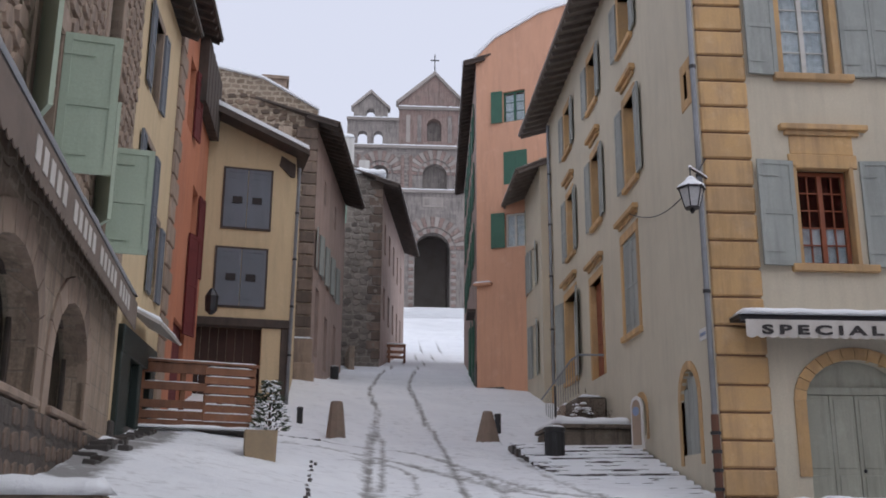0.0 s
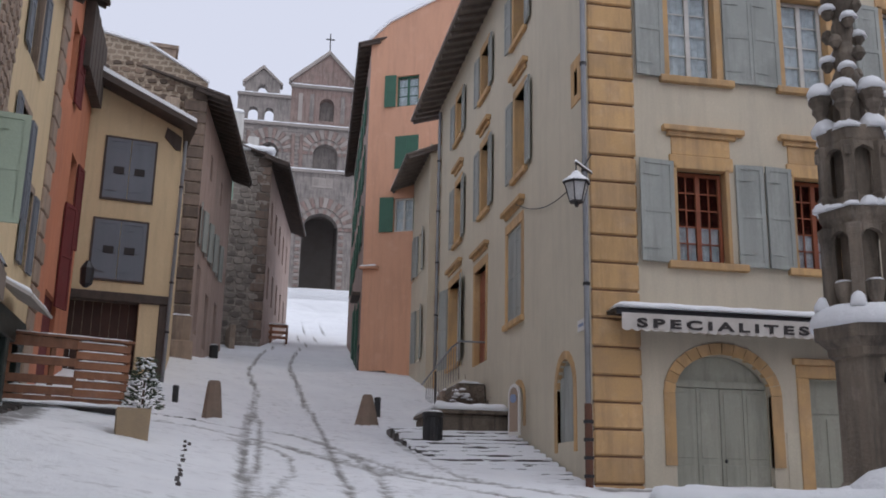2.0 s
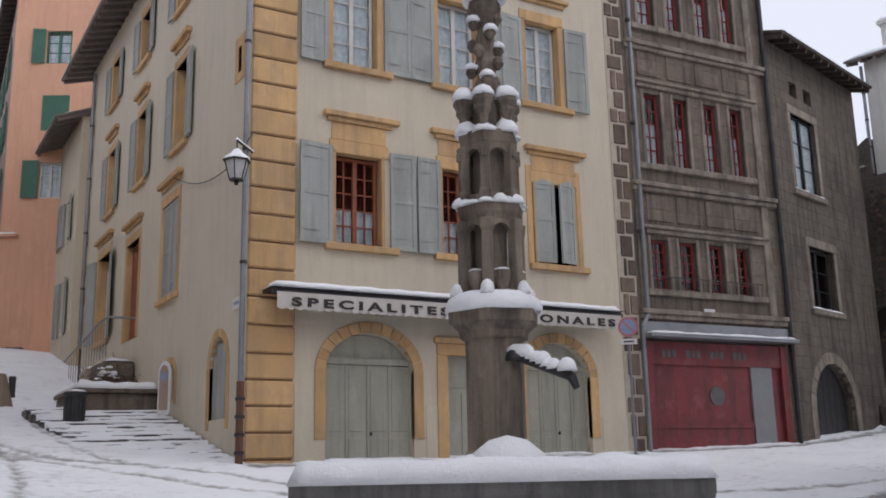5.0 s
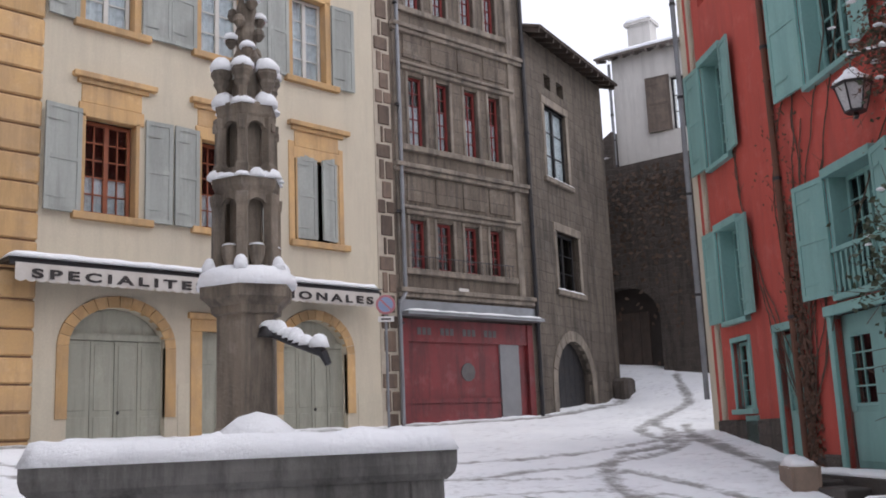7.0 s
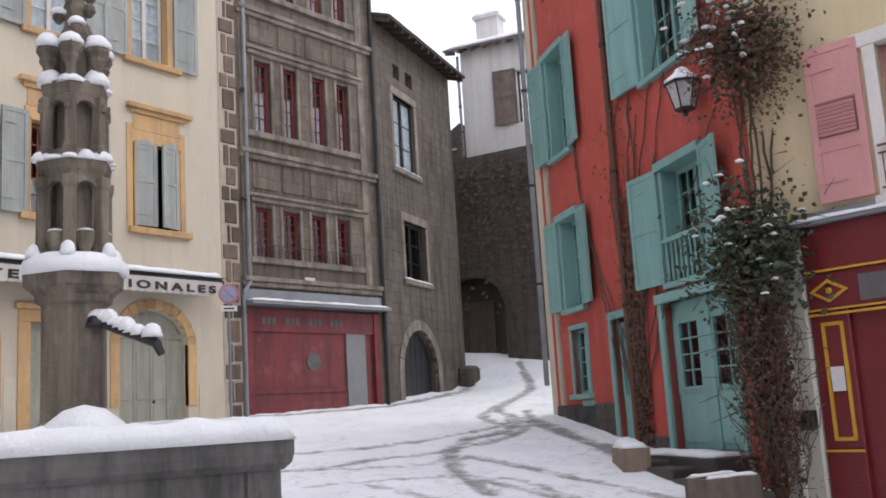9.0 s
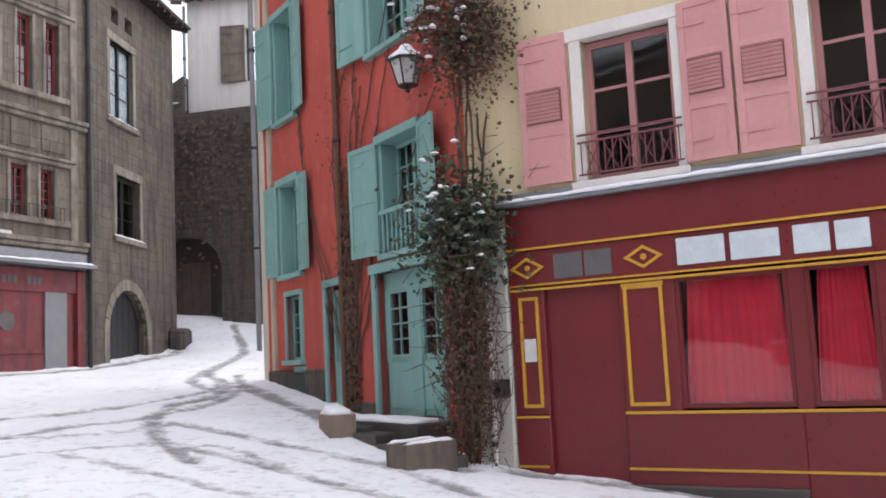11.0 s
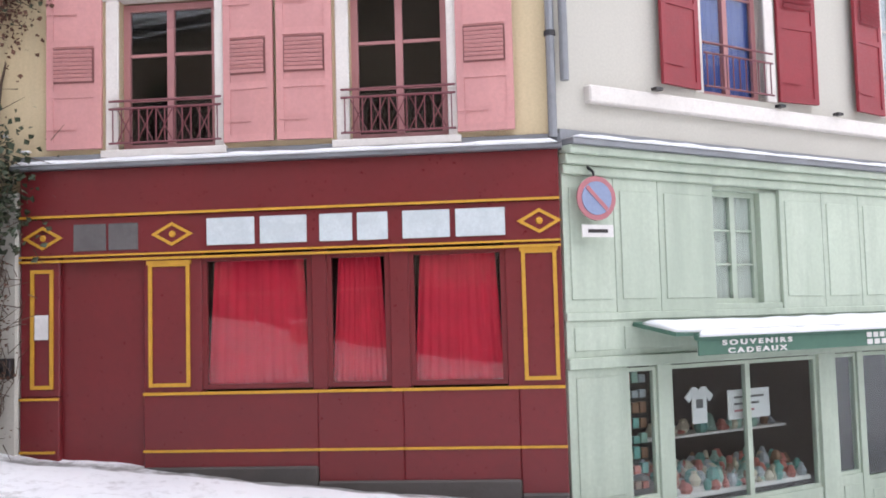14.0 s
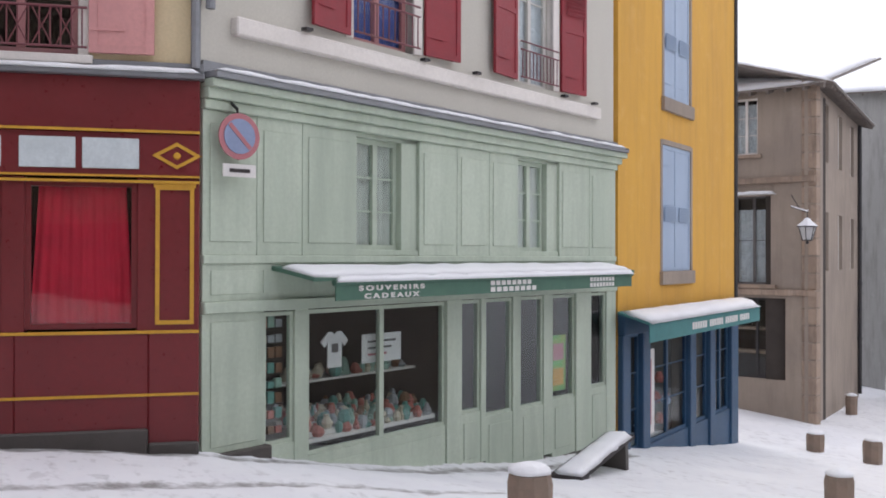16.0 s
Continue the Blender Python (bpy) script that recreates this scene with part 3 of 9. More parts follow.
def lettering(fac, text, x0, z, size, width, y, material, parent=None, name="lettering"):
    """Words in the built-in font, as a mesh set on the wall."""
    cu = bpy.data.curves.new(name, "FONT")
    cu.body, cu.size, cu.extrude, cu.offset, cu.space_character = text, size, 0.004, 0.010 * size / 0.25, 1.45
    tmp = bpy.data.objects.new(name, cu)
    scene.collection.objects.link(tmp)
    bpy.context.view_layer.update()
    me = bpy.data.meshes.new_from_object(tmp.evaluated_get(bpy.context.evaluated_depsgraph_get()))
    bpy.data.objects.remove(tmp)
    xs = [v.co.x for v in me.vertices]
    s = width / (max(xs) - min(xs))
    me.transform(Matrix.Translation((x0 - min(xs) * s, y, z)) @ pose(0, 0, 0, 90) @ Matrix.Diagonal((s, 1, 1, 1)))
    me.materials.clear()
    me.materials.append(material)
    ob = new(name, me)
    if parent is not None:
        ob.parent = parent
    else:
        ob.parent = fac.house
        ob.matrix_basis = Matrix.Translation(-fac.house.matrix_basis.translation) @ fac.m
    return ob


def roof(fac, x0, x1, z, out=0.6, back=6.0, rise=2.0, material=None, rafters=0.0, snow=0.16, name="roof", drop=0.0):
    """A roof slope over a facade: boards with an overhang, rafter ends below it, tiles, snow on top."""
    material = material or TIMBER
    m = Matrix.Rotation(math.atan2(rise, back + out), 4, "X")
    base = Matrix.Translation((0, -out, z - drop)) @ m
    run = math.hypot(rise, back + out)
    bm = B()
    box(bm, x0, x1, 0, run, 0.02, 0.1)
    if rafters:
        n = int((x1 - x0) / rafters)
        for i in range(n + 1):
            x = x0 + 0.06 + (x1 - x0 - 0.2) * i / n
            box(bm, x, x + 0.09, 0.04, out + 0.4, -0.11, 0.02)
    bm.transform(base)
    r = fac.add(name, bm, material)
    if snow:
        bm = B()
        snow_bed(bm, x0 + 0.02, x1 - 0.02, -0.02, run, 0.1, snow, 0.5, x0, 0.2)
        bm.transform(base)
        fac.add("snow", bm, SNOW, "fresh snow", r)
    return r


def street_lamp(at, arm, label, scale=1.0):
    """A hexagonal wall lantern hanging from an iron bracket. arm: where the bracket meets the wall."""
    t = thing("wall_lamp", at, label, "lamp", "street lamps")
    s = scale
    bm = B()
    lathe(bm, [(0.15 * s, 0), (0.26 * s, 0.40 * s)], 6)
    part("lantern_glass", bm, LAMPGLASS, t, "frosted glass")
    bm = B()
    for i in range(6):
        a = 2 * math.pi * i / 6
        tube(bm, (0.155 * s * math.cos(a), 0.155 * s * math.sin(a), 0), (0.268 * s * math.cos(a), 0.268 * s * math.sin(a), 0.40 * s), 0.014 * s, None, 5)
    lathe(bm, [(0.165 * s, -0.02 * s), (0.165 * s, 0.01 * s)], 6)
    lathe(bm, [(0.03 * s, -0.12 * s), (0.05 * s, -0.08 * s), (0.03 * s, -0.02 * s)], 8)
    part("lantern_frame", bm, METALDARK, t)
    bm = B()
    lathe(bm, [(0.31 * s, 0.40 * s), (0.315 * s, 0.43 * s), (0.09 * s, 0.58 * s), (0.07 * s, 0.63 * s), (0.03 * s, 0.68 * s), (0.012 * s, 0.76 * s)], 6)
    part("lantern_cap", bm, METALDARK, t)
    bm = B()
    lathe(bm, [(0.31 * s, 0.435 * s), (0.29 * s, 0.47 * s), (0.13 * s, 0.595 * s), (0.10 * s, 0.65 * s), (0.03 * s, 0.70 * s)], 8)
    part("snow", bm, SNOW, t, "fresh snow")
    d = Vector(arm) - Vector(at)
    bm = B()
    tube(bm, (0, 0, 0.74 * s), (0, 0, 0.88 * s), 0.014)
    tube(bm, (0, 0, 0.88 * s), d, 0.022)
    tube(bm, (d.x * 0.45, d.y * 0.45, 0.88 * s + (d.z - 0.88 * s) * 0.45), (d.x, d.y, d.z + 0.38), 0.014)
    part("bracket", bm, METALDARK, t)
    bm = B()
    lathe(bm, [(0.035, 0.9 * s), (0.03, 0.93 * s), (0.005, 0.95 * s)], 6)
    k = 12
    for i in range(k):
        p = Vector((0, 0, 0.905 * s)).lerp(Vector((d.x, d.y, d.z + 0.02)), i / k)
        q = Vector((0, 0, 0.905 * s)).lerp(Vector((d.x, d.y, d.z + 0.02)), (i + 1) / k)
        tube(bm, p, q, 0.03, 0.028, 6)
    part("snow", bm, SNOW, t, "fresh snow")
    return t


# ---- the ground: one snow-covered sheet ----
HEIGHTS = np.array([(0, 0, 0.0), (0, 9, 0.75), (6, 17.2, 1.62), (0, 17.5, 1.75), (-4, 10, 1.75), (-4.4, 15, 2.45), (-4, 20.5, 3.0), (-1.8, 19.3, 2.42), (-3.4, 27.5, 4.3), (0, 27, 3.3), (4, 27, 3.25),
                    (5, 22, 2.4), (0, 40, 6.1), (4, 40, 6.2), (-3, 36, 6.0), (2, 70, 12.2), (-6, 70, 12.4), (12, 70, 12.2), (4, 112, 23.7), (-20, 112, 23.7), (25, 112, 23.7),
                    (15, 17, 1.68), (20, 16.7, 1.82), (25, 18, 2.15), (30, 20, 3.7), (27, 14.5, 2.6), (18, 10.4, 1.3), (15, 6.4, 0.65), (13, 3.5, 0.05), (11.4, -3, -0.55), (12.6, -6, -1.3), (14.1, -9.2, -1.85),
                    (15.4, -11.5, -2.0), (19.5, -19.5, -3.4), (27, -28, -3.7), (38, -40, -4.1), (6, -8, -0.95), (8, 7, 0.55), (-8, -8, -0.3), (-12, 10, 1.6), (10, 12, 1.05)])


def ground_fit():
    p, z = HEIGHTS[:, :2], HEIGHTS[:, 2]
    d = np.linalg.norm(p[:, None] - p[None], axis=2)
    k = len(p)
    a = np.zeros((k + 3, k + 3))
    a[:k, :k] = d + np.eye(k) * -0.2
    a[:k, k], a[:k, k + 1:] = 1, p
    a[k, :k], a[k + 1:, :k] = 1, p.T
    return np.linalg.solve(a, np.concatenate([z, np.zeros(3)]))


GROUND_W = ground_fit()


def ground_z(x, y):
    x, y = np.clip(np.asarray(x, float), -35, 45), np.clip(np.asarray(y, float), -45, 116)
    p = HEIGHTS[:, :2]
    d = np.sqrt((x[..., None] - p[:, 0]) ** 2 + (y[..., None] - p[:, 1]) ** 2)
    return d @ GROUND_W[:-3] + GROUND_W[-3] + GROUND_W[-2] * x + GROUND_W[-1] * y


# wheel and foot tracks: polylines in plan with half widths and strength
TRACKS = [
    ([(-1.0, 8), (-0.3, 11.0), (-0.4, 19.1), (-0.4, 27.1), (-0.3, 30), (-0.6, 35.5), (-0.1, 49), (2.1, 64), (2.6, 72)], 0.085, 0.8),
    ([(-0.5, 8), (-0.2, 11.1), (-0.2, 15.3), (-0.1, 21.3), (-0.3, 28.4)], 0.08, 0.7),
    ([(1.3, 8), (1.1, 12.0), (1.3, 16.1), (1.3, 20.6), (1.3, 27.6), (1.1, 29.6), (0.9, 39.6), (1.7, 52.3), (3.5, 66.5), (4.0, 72)], 0.085, 0.8),
    ([(1.9, 9), (1.5, 12.3), (1.8, 15.0), (2.0, 18.0), (1.7, 19.9), (1.2, 20.9)], 0.085, 0.72),
    ([(-0.2, 11.1), (0.1, 13.6), (0.5, 18.1), (0.2, 19.8), (-0.8, 20.6)], 0.08, 0.62),
    ([(-1.1, 19.8), (-0.1, 20.5), (1.2, 19.8), (2.4, 18.4), (3.5, 17.6), (4.8, 16.7)], 0.07, 0.6),
    ([(-3, 22.4), (-1.2, 22.4), (0.8, 22.2), (2.6, 18.5), (4.8, 16.5), (5.9, 14.6), (9, 12.4), (13, 11.2), (17, 11.2), (20.5, 13.8), (24.5, 15.2), (29, 18.5)], 0.13, 0.72),
    ([(-2.6, 21.0), (-0.5, 21.1), (1.5, 19.1), (3.7, 16.1), (5.2, 13.5), (8.5, 11.0), (12, 10.0), (16, 10.2), (20, 12.6)], 0.13, 0.72),
    ([(10.2, 7), (11.0, 7.9), (12.6, 9.4), (14.5, 10.4), (15.9, 10.5), (17.6, 11.3), (20.0, 13.4), (24.5, 15.3), (27.4, 17.3)], 0.15, 0.78),
    ([(16.4, 10.7), (17.9, 12.4), (20.2, 13.6)], 0.16, 0.7),
    ([(10.2, 10.2), (10.9, 9.7), (11.8, 9.2), (12.9, 9.2)], 0.12, 0.6),
    ([(12.9, 9.2), (12.3, 7.3), (11.9, 5.8), (11.2, 4.3), (10.1, 2.6), (9.6, -1), (10.2, -6)], 0.16, 0.68),
    ([(11.2, 8.0), (10.4, 5.8), (9.6, 4.0), (9.1, 3.1), (8.4, 0), (8.6, -6)], 0.16, 0.68),
    ([(9.6, 8.4), (9.2, 6.5), (8.7, 5.2), (8.2, 4.0), (7.6, 1), (7.5, -4)], 0.14, 0.62),
    ([(9.0, 9.0), (10.3, 8.6), (11.5, 7.6), (10.8, 6.3), (9.8, 4.8)], 0.11, 0.6),
    ([(30, -26.5), (27.7, -27.4), (26.1, -28.0), (23.3, -27.3), (20, -27.2), (10, -24)], 0.7, 0.6),
    ([(34, -33), (29, -31), (25, -31.5), (19, -30)], 0.7, 0.6),
    ([(12.3, 4.3), (13.6, 6.2), (15.6, 8.6), (17.6, 11.0)], 0.24, 0.85),
    ([(12.8, 3.7), (12.2, 0.5), (11.45, -2.7)], 0.2, 0.8),
    ([(-3.75, 12.0), (-4.05, 15.0), (-4.4, 19.8)], 0.34, 0.95),
    ([(6.0, 17.2), (10, 17.2), (15.0, 17.2), (20.4, 16.9), (25.6, 18.2)], 0.22, 0.8),
    ([(11.35, -3.2), (13.2, -7.4), (15.3, -12.0)], 0.18, 0.75),
    ([(3.0, 24.2), (3.1, 21.0), (3.5, 18.4), (4.1, 16.9)], 0.12, 0.6),
]


def build_ground():
    def axis(lo, hi, fine, far):
        core = list(np.arange(lo, hi + fine / 2, fine))
        out, step, a, b = [], fine, lo, hi
        left, right = [], []
        while a > -far or b < far:
            step *= 1.35
            a, b = a - step, b + step
            left.append(a), right.append(b)
        return np.array(left[::-1] + core + right)
    xs, ys = axis(-6.0, 28.0, 0.12, 900), axis(-12.0, 40.0, 0.12, 900)
    X, Y = np.meshgrid(xs, ys, indexing="ij")
    Z = ground_z(X, Y)
    slush = np.zeros_like(Z)
    for pts, half, power in TRACKS:
        dist = np.full_like(Z, 1e9)
        pts = np.array(pts, float)
        t = np.linspace(0, 1, 12)
        fine = []
        for i in range(len(pts) - 1):
            p0, p1, p2, p3 = pts[max(i - 1, 0)], pts[i], pts[i + 1], pts[min(i + 2, len(pts) - 1)]
            for u in t[:-1]:
                fine.append(0.5 * (2 * p1 + (p2 - p0) * u + (2 * p0 - 5 * p1 + 4 * p2 - p3) * u * u + (3 * p1 - p0 - 3 * p2 + p3) * u ** 3))
        fine.append(pts[-1])
        fine = np.array(fine)
        for a, b in zip(fine, fine[1:]):
            e = b - a
            s = np.clip(((X - a[0]) * e[0] + (Y - a[1]) * e[1]) / (e @ e), 0, 1)
            dist = np.minimum(dist, np.hypot(X - a[0] - s * e[0], Y - a[1] - s * e[1]))
        slush = np.maximum(slush, power * np.clip(1.35 - dist / half * 0.75, 0, 1))
    # trampled ground: thin snow over the busy parts
    busy = np.exp(-(((X - 9) / 8) ** 2 + ((Y - 6) / 9) ** 2)) * 0.29 + np.exp(-(((X - 1.6) / 2.6) ** 4 + ((Y - 22) / 14) ** 4)) * 0.24
    busy += np.exp(-(((X - 22) / 6) ** 2 + ((Y - 14) / 3.0) ** 2)) * 0.28 + np.exp(-(((X + 3) / 2.0) ** 2 + ((Y - 15) / 4) ** 2)) * 0.2
    slush = np.maximum(slush, busy)
    rough = np.zeros_like(Z)
    near = (X > -8) & (X < 32) & (Y > -16) & (Y < 46)
    idx = np.argwhere(near)
    for i, j in idx:
        p = (X[i, j], Y[i, j], 0.0)
        rough[i, j] = 0.03 * noise.noise((p[0] * 0.9, p[1] * 0.9, 1)) + 0.022 * noise.noise((p[0] * 3.1, p[1] * 3.1, 5)) + 0.014 * noise.noise((p[0] * 8, p[1] * 8, 9))
        if slush[i, j] > 0:
            slush[i, j] *= 0.9 + 0.4 * noise.noise((p[0] * 1.7, p[1] * 1.7, 2))
    Z = Z + rough - 0.045 * np.clip(slush, 0, 1)
    n, k = X.shape
    me = bpy.data.meshes.new("ground")
    verts = np.stack([X, Y, Z], -1).reshape(-1, 3)
    i, j = np.meshgrid(np.arange(n - 1), np.arange(k - 1), indexing="ij")
    a = (i * k + j).ravel()
    faces = np.stack([a, a + k, a + k + 1, a + 1], 1)
    me.from_pydata(verts.tolist(), [], faces.tolist())
    me.polygons.foreach_set("use_smooth", np.ones(len(faces), bool))
    at = me.attributes.new("slush", "FLOAT", "POINT")
    at.data.foreach_set("value", np.clip(slush, 0, 1).ravel().astype(np.float32))
    me.materials.append(GROUND)
    return tagged(new("ground", me), "snow-covered sloping square and street with wheel tracks", "ground", "", "structure")


build_ground()


# ---- cream corner house with ochre quoins ----
def cream_house():
    h = thing("house", (5.87, 17.5, 1.6), "cream corner house with ochre quoins and grey-blue shutters", "house")
    f = Facade(h, 5.87, 17.5, 90)
    W = 9.1
    top = 14.6
    wins = [(1.74, 2.87), (4.25, 5.38)]
    holes = [(a, 5.9, b, 7.85) for a, b in wins] + [(6.66, 5.9, 7.9, 8.0)]
    holes += [(1.67, 9.75, 2.79, 11.85), (4.22, 9.75, 5.34, 11.85), (6.6, 9.75, 7.66, 11.85)]
    holes += [(1.58, 0.5, 3.52, 4.13), (4.33, 0.5, 5.5, 3.75), (6.3, 0.5, 8.06, 4.13)]
    holes += [(1.69, 13.0, 2.7, 14.2), (4.3, 13.0, 5.3, 14.2), (6.7, 13.0, 7.6, 14.2)]
    f.wall(0, W, 0, top, CREAM, holes)
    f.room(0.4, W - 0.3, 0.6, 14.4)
    for cx, hw in ((2.55, 0.97), (7.18, 0.88)):
        arch_fill(f, cx, hw, 3.38, 0.75, 4.13, CREAM)
        arch_trim(f, cx, hw, 3.38, 0.75, 0.22, 2.05, OCHRE, label="worn ochre stone arch")
        # panelled doors under a wooden fanlight
        bm = B()
        for s in (-1, 1):
            for i in range(2):
                a = cx + s * (0.006 + i * (hw - 0.03) / 2)
                b = a + s * ((hw - 0.045) / 2 + 0.08 * i)
                box(bm, min(a, b), max(a, b), 0.17, 0.215, 1.35, 3.5)
                box(bm, min(a, b) + 0.07, max(a, b) - 0.07, 0.155, 0.17, 2.2, 3.42)
                box(bm, min(a, b) + 0.07, max(a, b) - 0.07, 0.155, 0.17, 1.5, 2.08)
        d = f.add("door", bm, DOORGREY, "weathered grey-green wooden double door", None, 0.006, "panel")
        bm = B()
        box(bm, cx - hw, cx + hw, 0.14, 0.24, 3.51, 3.64)
        prism(bm, arch_points(cx, hw - 0.01, 3.38, 0.74), 0.216, 0.23)
        f.add("fanlight", bm, DOORGREY, "", d)
        bm = B()
        lathe(bm, [(0.012, 2.12), (0.03, 2.14), (0.03, 2.17), (0.012, 2.19)], 8, 0, (cx + 0.08, 0.15))
        f.add("door_handle", bm, METALDARK, "", d)
    bm = B()
    box(bm, 4.33, 5.5, 0.2, 0.25, 1.35, 3.1)
    for i in range(3):
        box(bm, 4.4 + i * 0.36, 4.7 + i * 0.36, 0.18, 0.2, 1.5, 3.0)
    box(bm, 4.33, 5.5, 0.17, 0.25, 3.1, 3.2)
    box(bm, 4.33, 5.5, 0.21, 0.24, 3.2, 3.75)
    f.add("door", bm, DOORGREY, "weathered grey-green narrow door", pieces="panel")
    f.bars("door_surround", [(4.07, 4.33, -0.03, 0.1, 1.3, 3.75), (5.5, 5.76, -0.03, 0.1, 1.3, 3.75), (4.07, 5.76, -0.035, 0.1, 3.75, 4.0), (4.0, 5.83, -0.1, 0.0, 4.0, 4.12)], OCHRE)
    f.bars("plinth", [(0.95, 1.3, -0.012, 0.02, 1.0, 2.95), (3.8, 4.05, -0.012, 0.02, 1.0, 2.7), (5.78, 6.02, -0.012, 0.02, 1.0, 2.6), (8.36, W, -0.012, 0.02, 1.0, 2.5)], CREAMSIDE, 0.0, "grey damp-stained plaster")
    # first floor
    for a, b in wins:
        f.window(a + 0.06, 5.92, b - 0.06, 7.78, REDWOOD, 2, 5, 0.2, curtain=0.42)
    for a, b in wins + [(6.72, 7.86)]:
        c = (a + b) / 2
        w = (b - a) / 2
        f.bars("window_surround", [(a - 0.03, a + 0.05, -0.03, 0.2, 5.9, 7.86), (b - 0.05, b + 0.03, -0.03, 0.2, 5.9, 7.86), (a - 0.1, b + 0.12, -0.03, 0.18, 7.8, 8.08),
                                   (a - 0.05, b + 0.07, -0.02, 0.02, 8.08, 8.46), (a - 0.14, b + 0.2, -0.07, 0.02, 8.46, 8.56), (a - 0.24, b + 0.36, -0.14, 0.02, 8.56, 8.67)], OCHRE)
        f.bars("window_sill", [(a - 0.2, b + 0.32, -0.12, 0.15, 5.76, 5.9)], OCHRE)
    f.shutter(0.97, 5.86, 1.7, 7.92, GREYBLUE, 6, "right")
    f.shutter(3.02, 5.86, 3.6, 7.95, GREYBLUE, 4, "left")
    f.shutter(3.64, 5.86, 4.22, 7.95, GREYBLUE, 5, "right")
    f.shutter(5.42, 5.88, 6.0, 7.92, GREYBLUE, 4, "left")
    f.shutter(6.72, 5.95, 7.27, 7.98, GREYBLUE, 4, "left", y=0.02, arched=True)
    f.shutter(7.34, 5.95, 7.86, 7.98, GREYBLUE, 14, "right", y=0.02, arched=True)
    f.bars("window_surround", [(6.5, 6.66, -0.025, 0.1, 5.78, 8.2), (7.92, 8.06, -0.025, 0.1, 5.78, 8.2)], OCHRE)
    # second floor
    for a, b in ((1.67, 2.79), (4.22, 5.34), (6.6, 7.66)):
        f.window(a + 0.06, 9.78, b - 0.06, 11.8, WHITEWOOD, 1, 4, 0.2, curtain=0.97)
        f.bars("window_surround", [(a - 0.08, a + 0.05, -0.03, 0.2, 9.75, 11.86), (b - 0.05, b + 0.1, -0.03, 0.2, 9.75, 11.86), (a - 0.1, b + 0.12, -0.03, 0.18, 11.8, 12.08),
                                   (a - 0.14, b + 0.16, -0.07, 0.02, 12.3, 12.4), (a - 0.22, b + 0.26, -0.14, 0.02, 12.4, 12.5)], OCHRE)
        f.bars("window_sill", [(a - 0.18, b + 0.3, -0.12, 0.15, 9.6, 9.74)], OCHRE)
        f.shutter(a - 0.7, 9.7, a - 0.08, 11.8, GREYBLUE, 5, "right")
        f.shutter(b + 0.12, 9.7, b + 0.76, 11.8, GREYBLUE, 4, "left")
        f.window(a + 0.06, 13.0, b - 0.1, 14.2, WHITEWOOD, 1, 3, 0.2)
    # quoins of both walls: long blocks with brown joints
    z = 1.2
    f.bars("quoin_joint", [(0.0, 0.9, -0.02, 0.05, 1.2, 14.4)], OCHREJOINT, 0.0)
    while z < 14.2:
        hgt = 0.488 if z < 3.6 else 0.536
        f.add("quoin", box(B(), -0.03, 0.93, -0.07, 0.0, z + 0.018, z + hgt - 0.018), OCHRE, "", None, 0.03)
        z += hgt
    # awning with scalloped valance and lettering
    bm = B()
    box(bm, 0.26, 8.62, -0.62, -0.55, 4.70, 4.77)
    box(bm, 0.26, 8.62, -0.56, 0.0, 4.765, 4.84)
    aw = f.add("awning_box", bm, METALDARK, "folded shop awning under snow")
    bm = B()
    n = 44
    w = 8.2 / n
    edge = [(0.34 + w * (k + t / 5), 4.44 - 0.04 * math.sin(math.pi * t / 5)) for k in range(n) for t in range(5)]
    prism(bm, ([(0.34, 4.73)] + edge + [(8.54, 4.44), (8.54, 4.73)])[::-1], -0.64, -0.63)
    bmesh.ops.recalc_face_normals(bm, faces=bm.faces[:])
    va = f.add("valance", bm, AWNWHITE, "grey-white scalloped canvas valance", aw)
    lettering(f, "SPECIALITES", 0.62, 4.475, 0.225, 3.4, -0.655, INK, aw)
    lettering(f, "REGIONALES", 5.0, 4.475, 0.225, 3.35, -0.655, INK, aw)
    bm = B()
    snow_bed(bm, 0.24, 8.64, -0.68, 0.0, 4.84, 0.12, 0.14, 2.0, 0.25)
    f.add("snow", bm, SNOW, "fresh snow", aw)
    f.pipe([(-0.16, -0.16, 14.2), (-0.16, -0.16, 3.1)], 0.055)
    f.pipe([(-0.16, -0.16, 3.1), (-0.16, -0.16, 1.5)], 0.075, RUST, "standpipe")
    # street side, seen along its length: x runs from far to near
    L = 17.2
    s = Facade(h, 5.87, 17.5 + L, 180)
    def X(u):
        return L - u
    sideh, frames = [], []
    for u0, u1, z0, z1 in ((4.75, 5.75, 9.25, 11.4), (8.75, 9.7, 9.35, 11.4), (12.6, 13.6, 9.4, 11.4), (4.8, 5.9, 13.0, 14.5), (8.8, 9.8, 13.0, 14.5), (12.7, 13.7, 13.0, 14.5),
                           (5.05, 6.5, 5.6, 7.95), (12.6, 14.4, 5.4, 8.1), (8.9, 10.4, 5.0, 7.75), (0.66, 0.88, 9.5, 10.05), (1.15, 2.25, 2.5, 4.15), (4.9, 5.75, 3.1, 3.95)):
        sideh.append((X(u1), z0, X(u0), z1))
    s.wall(0, L, 0, 15.6, CREAMSIDE, sideh)
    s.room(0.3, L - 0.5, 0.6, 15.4)
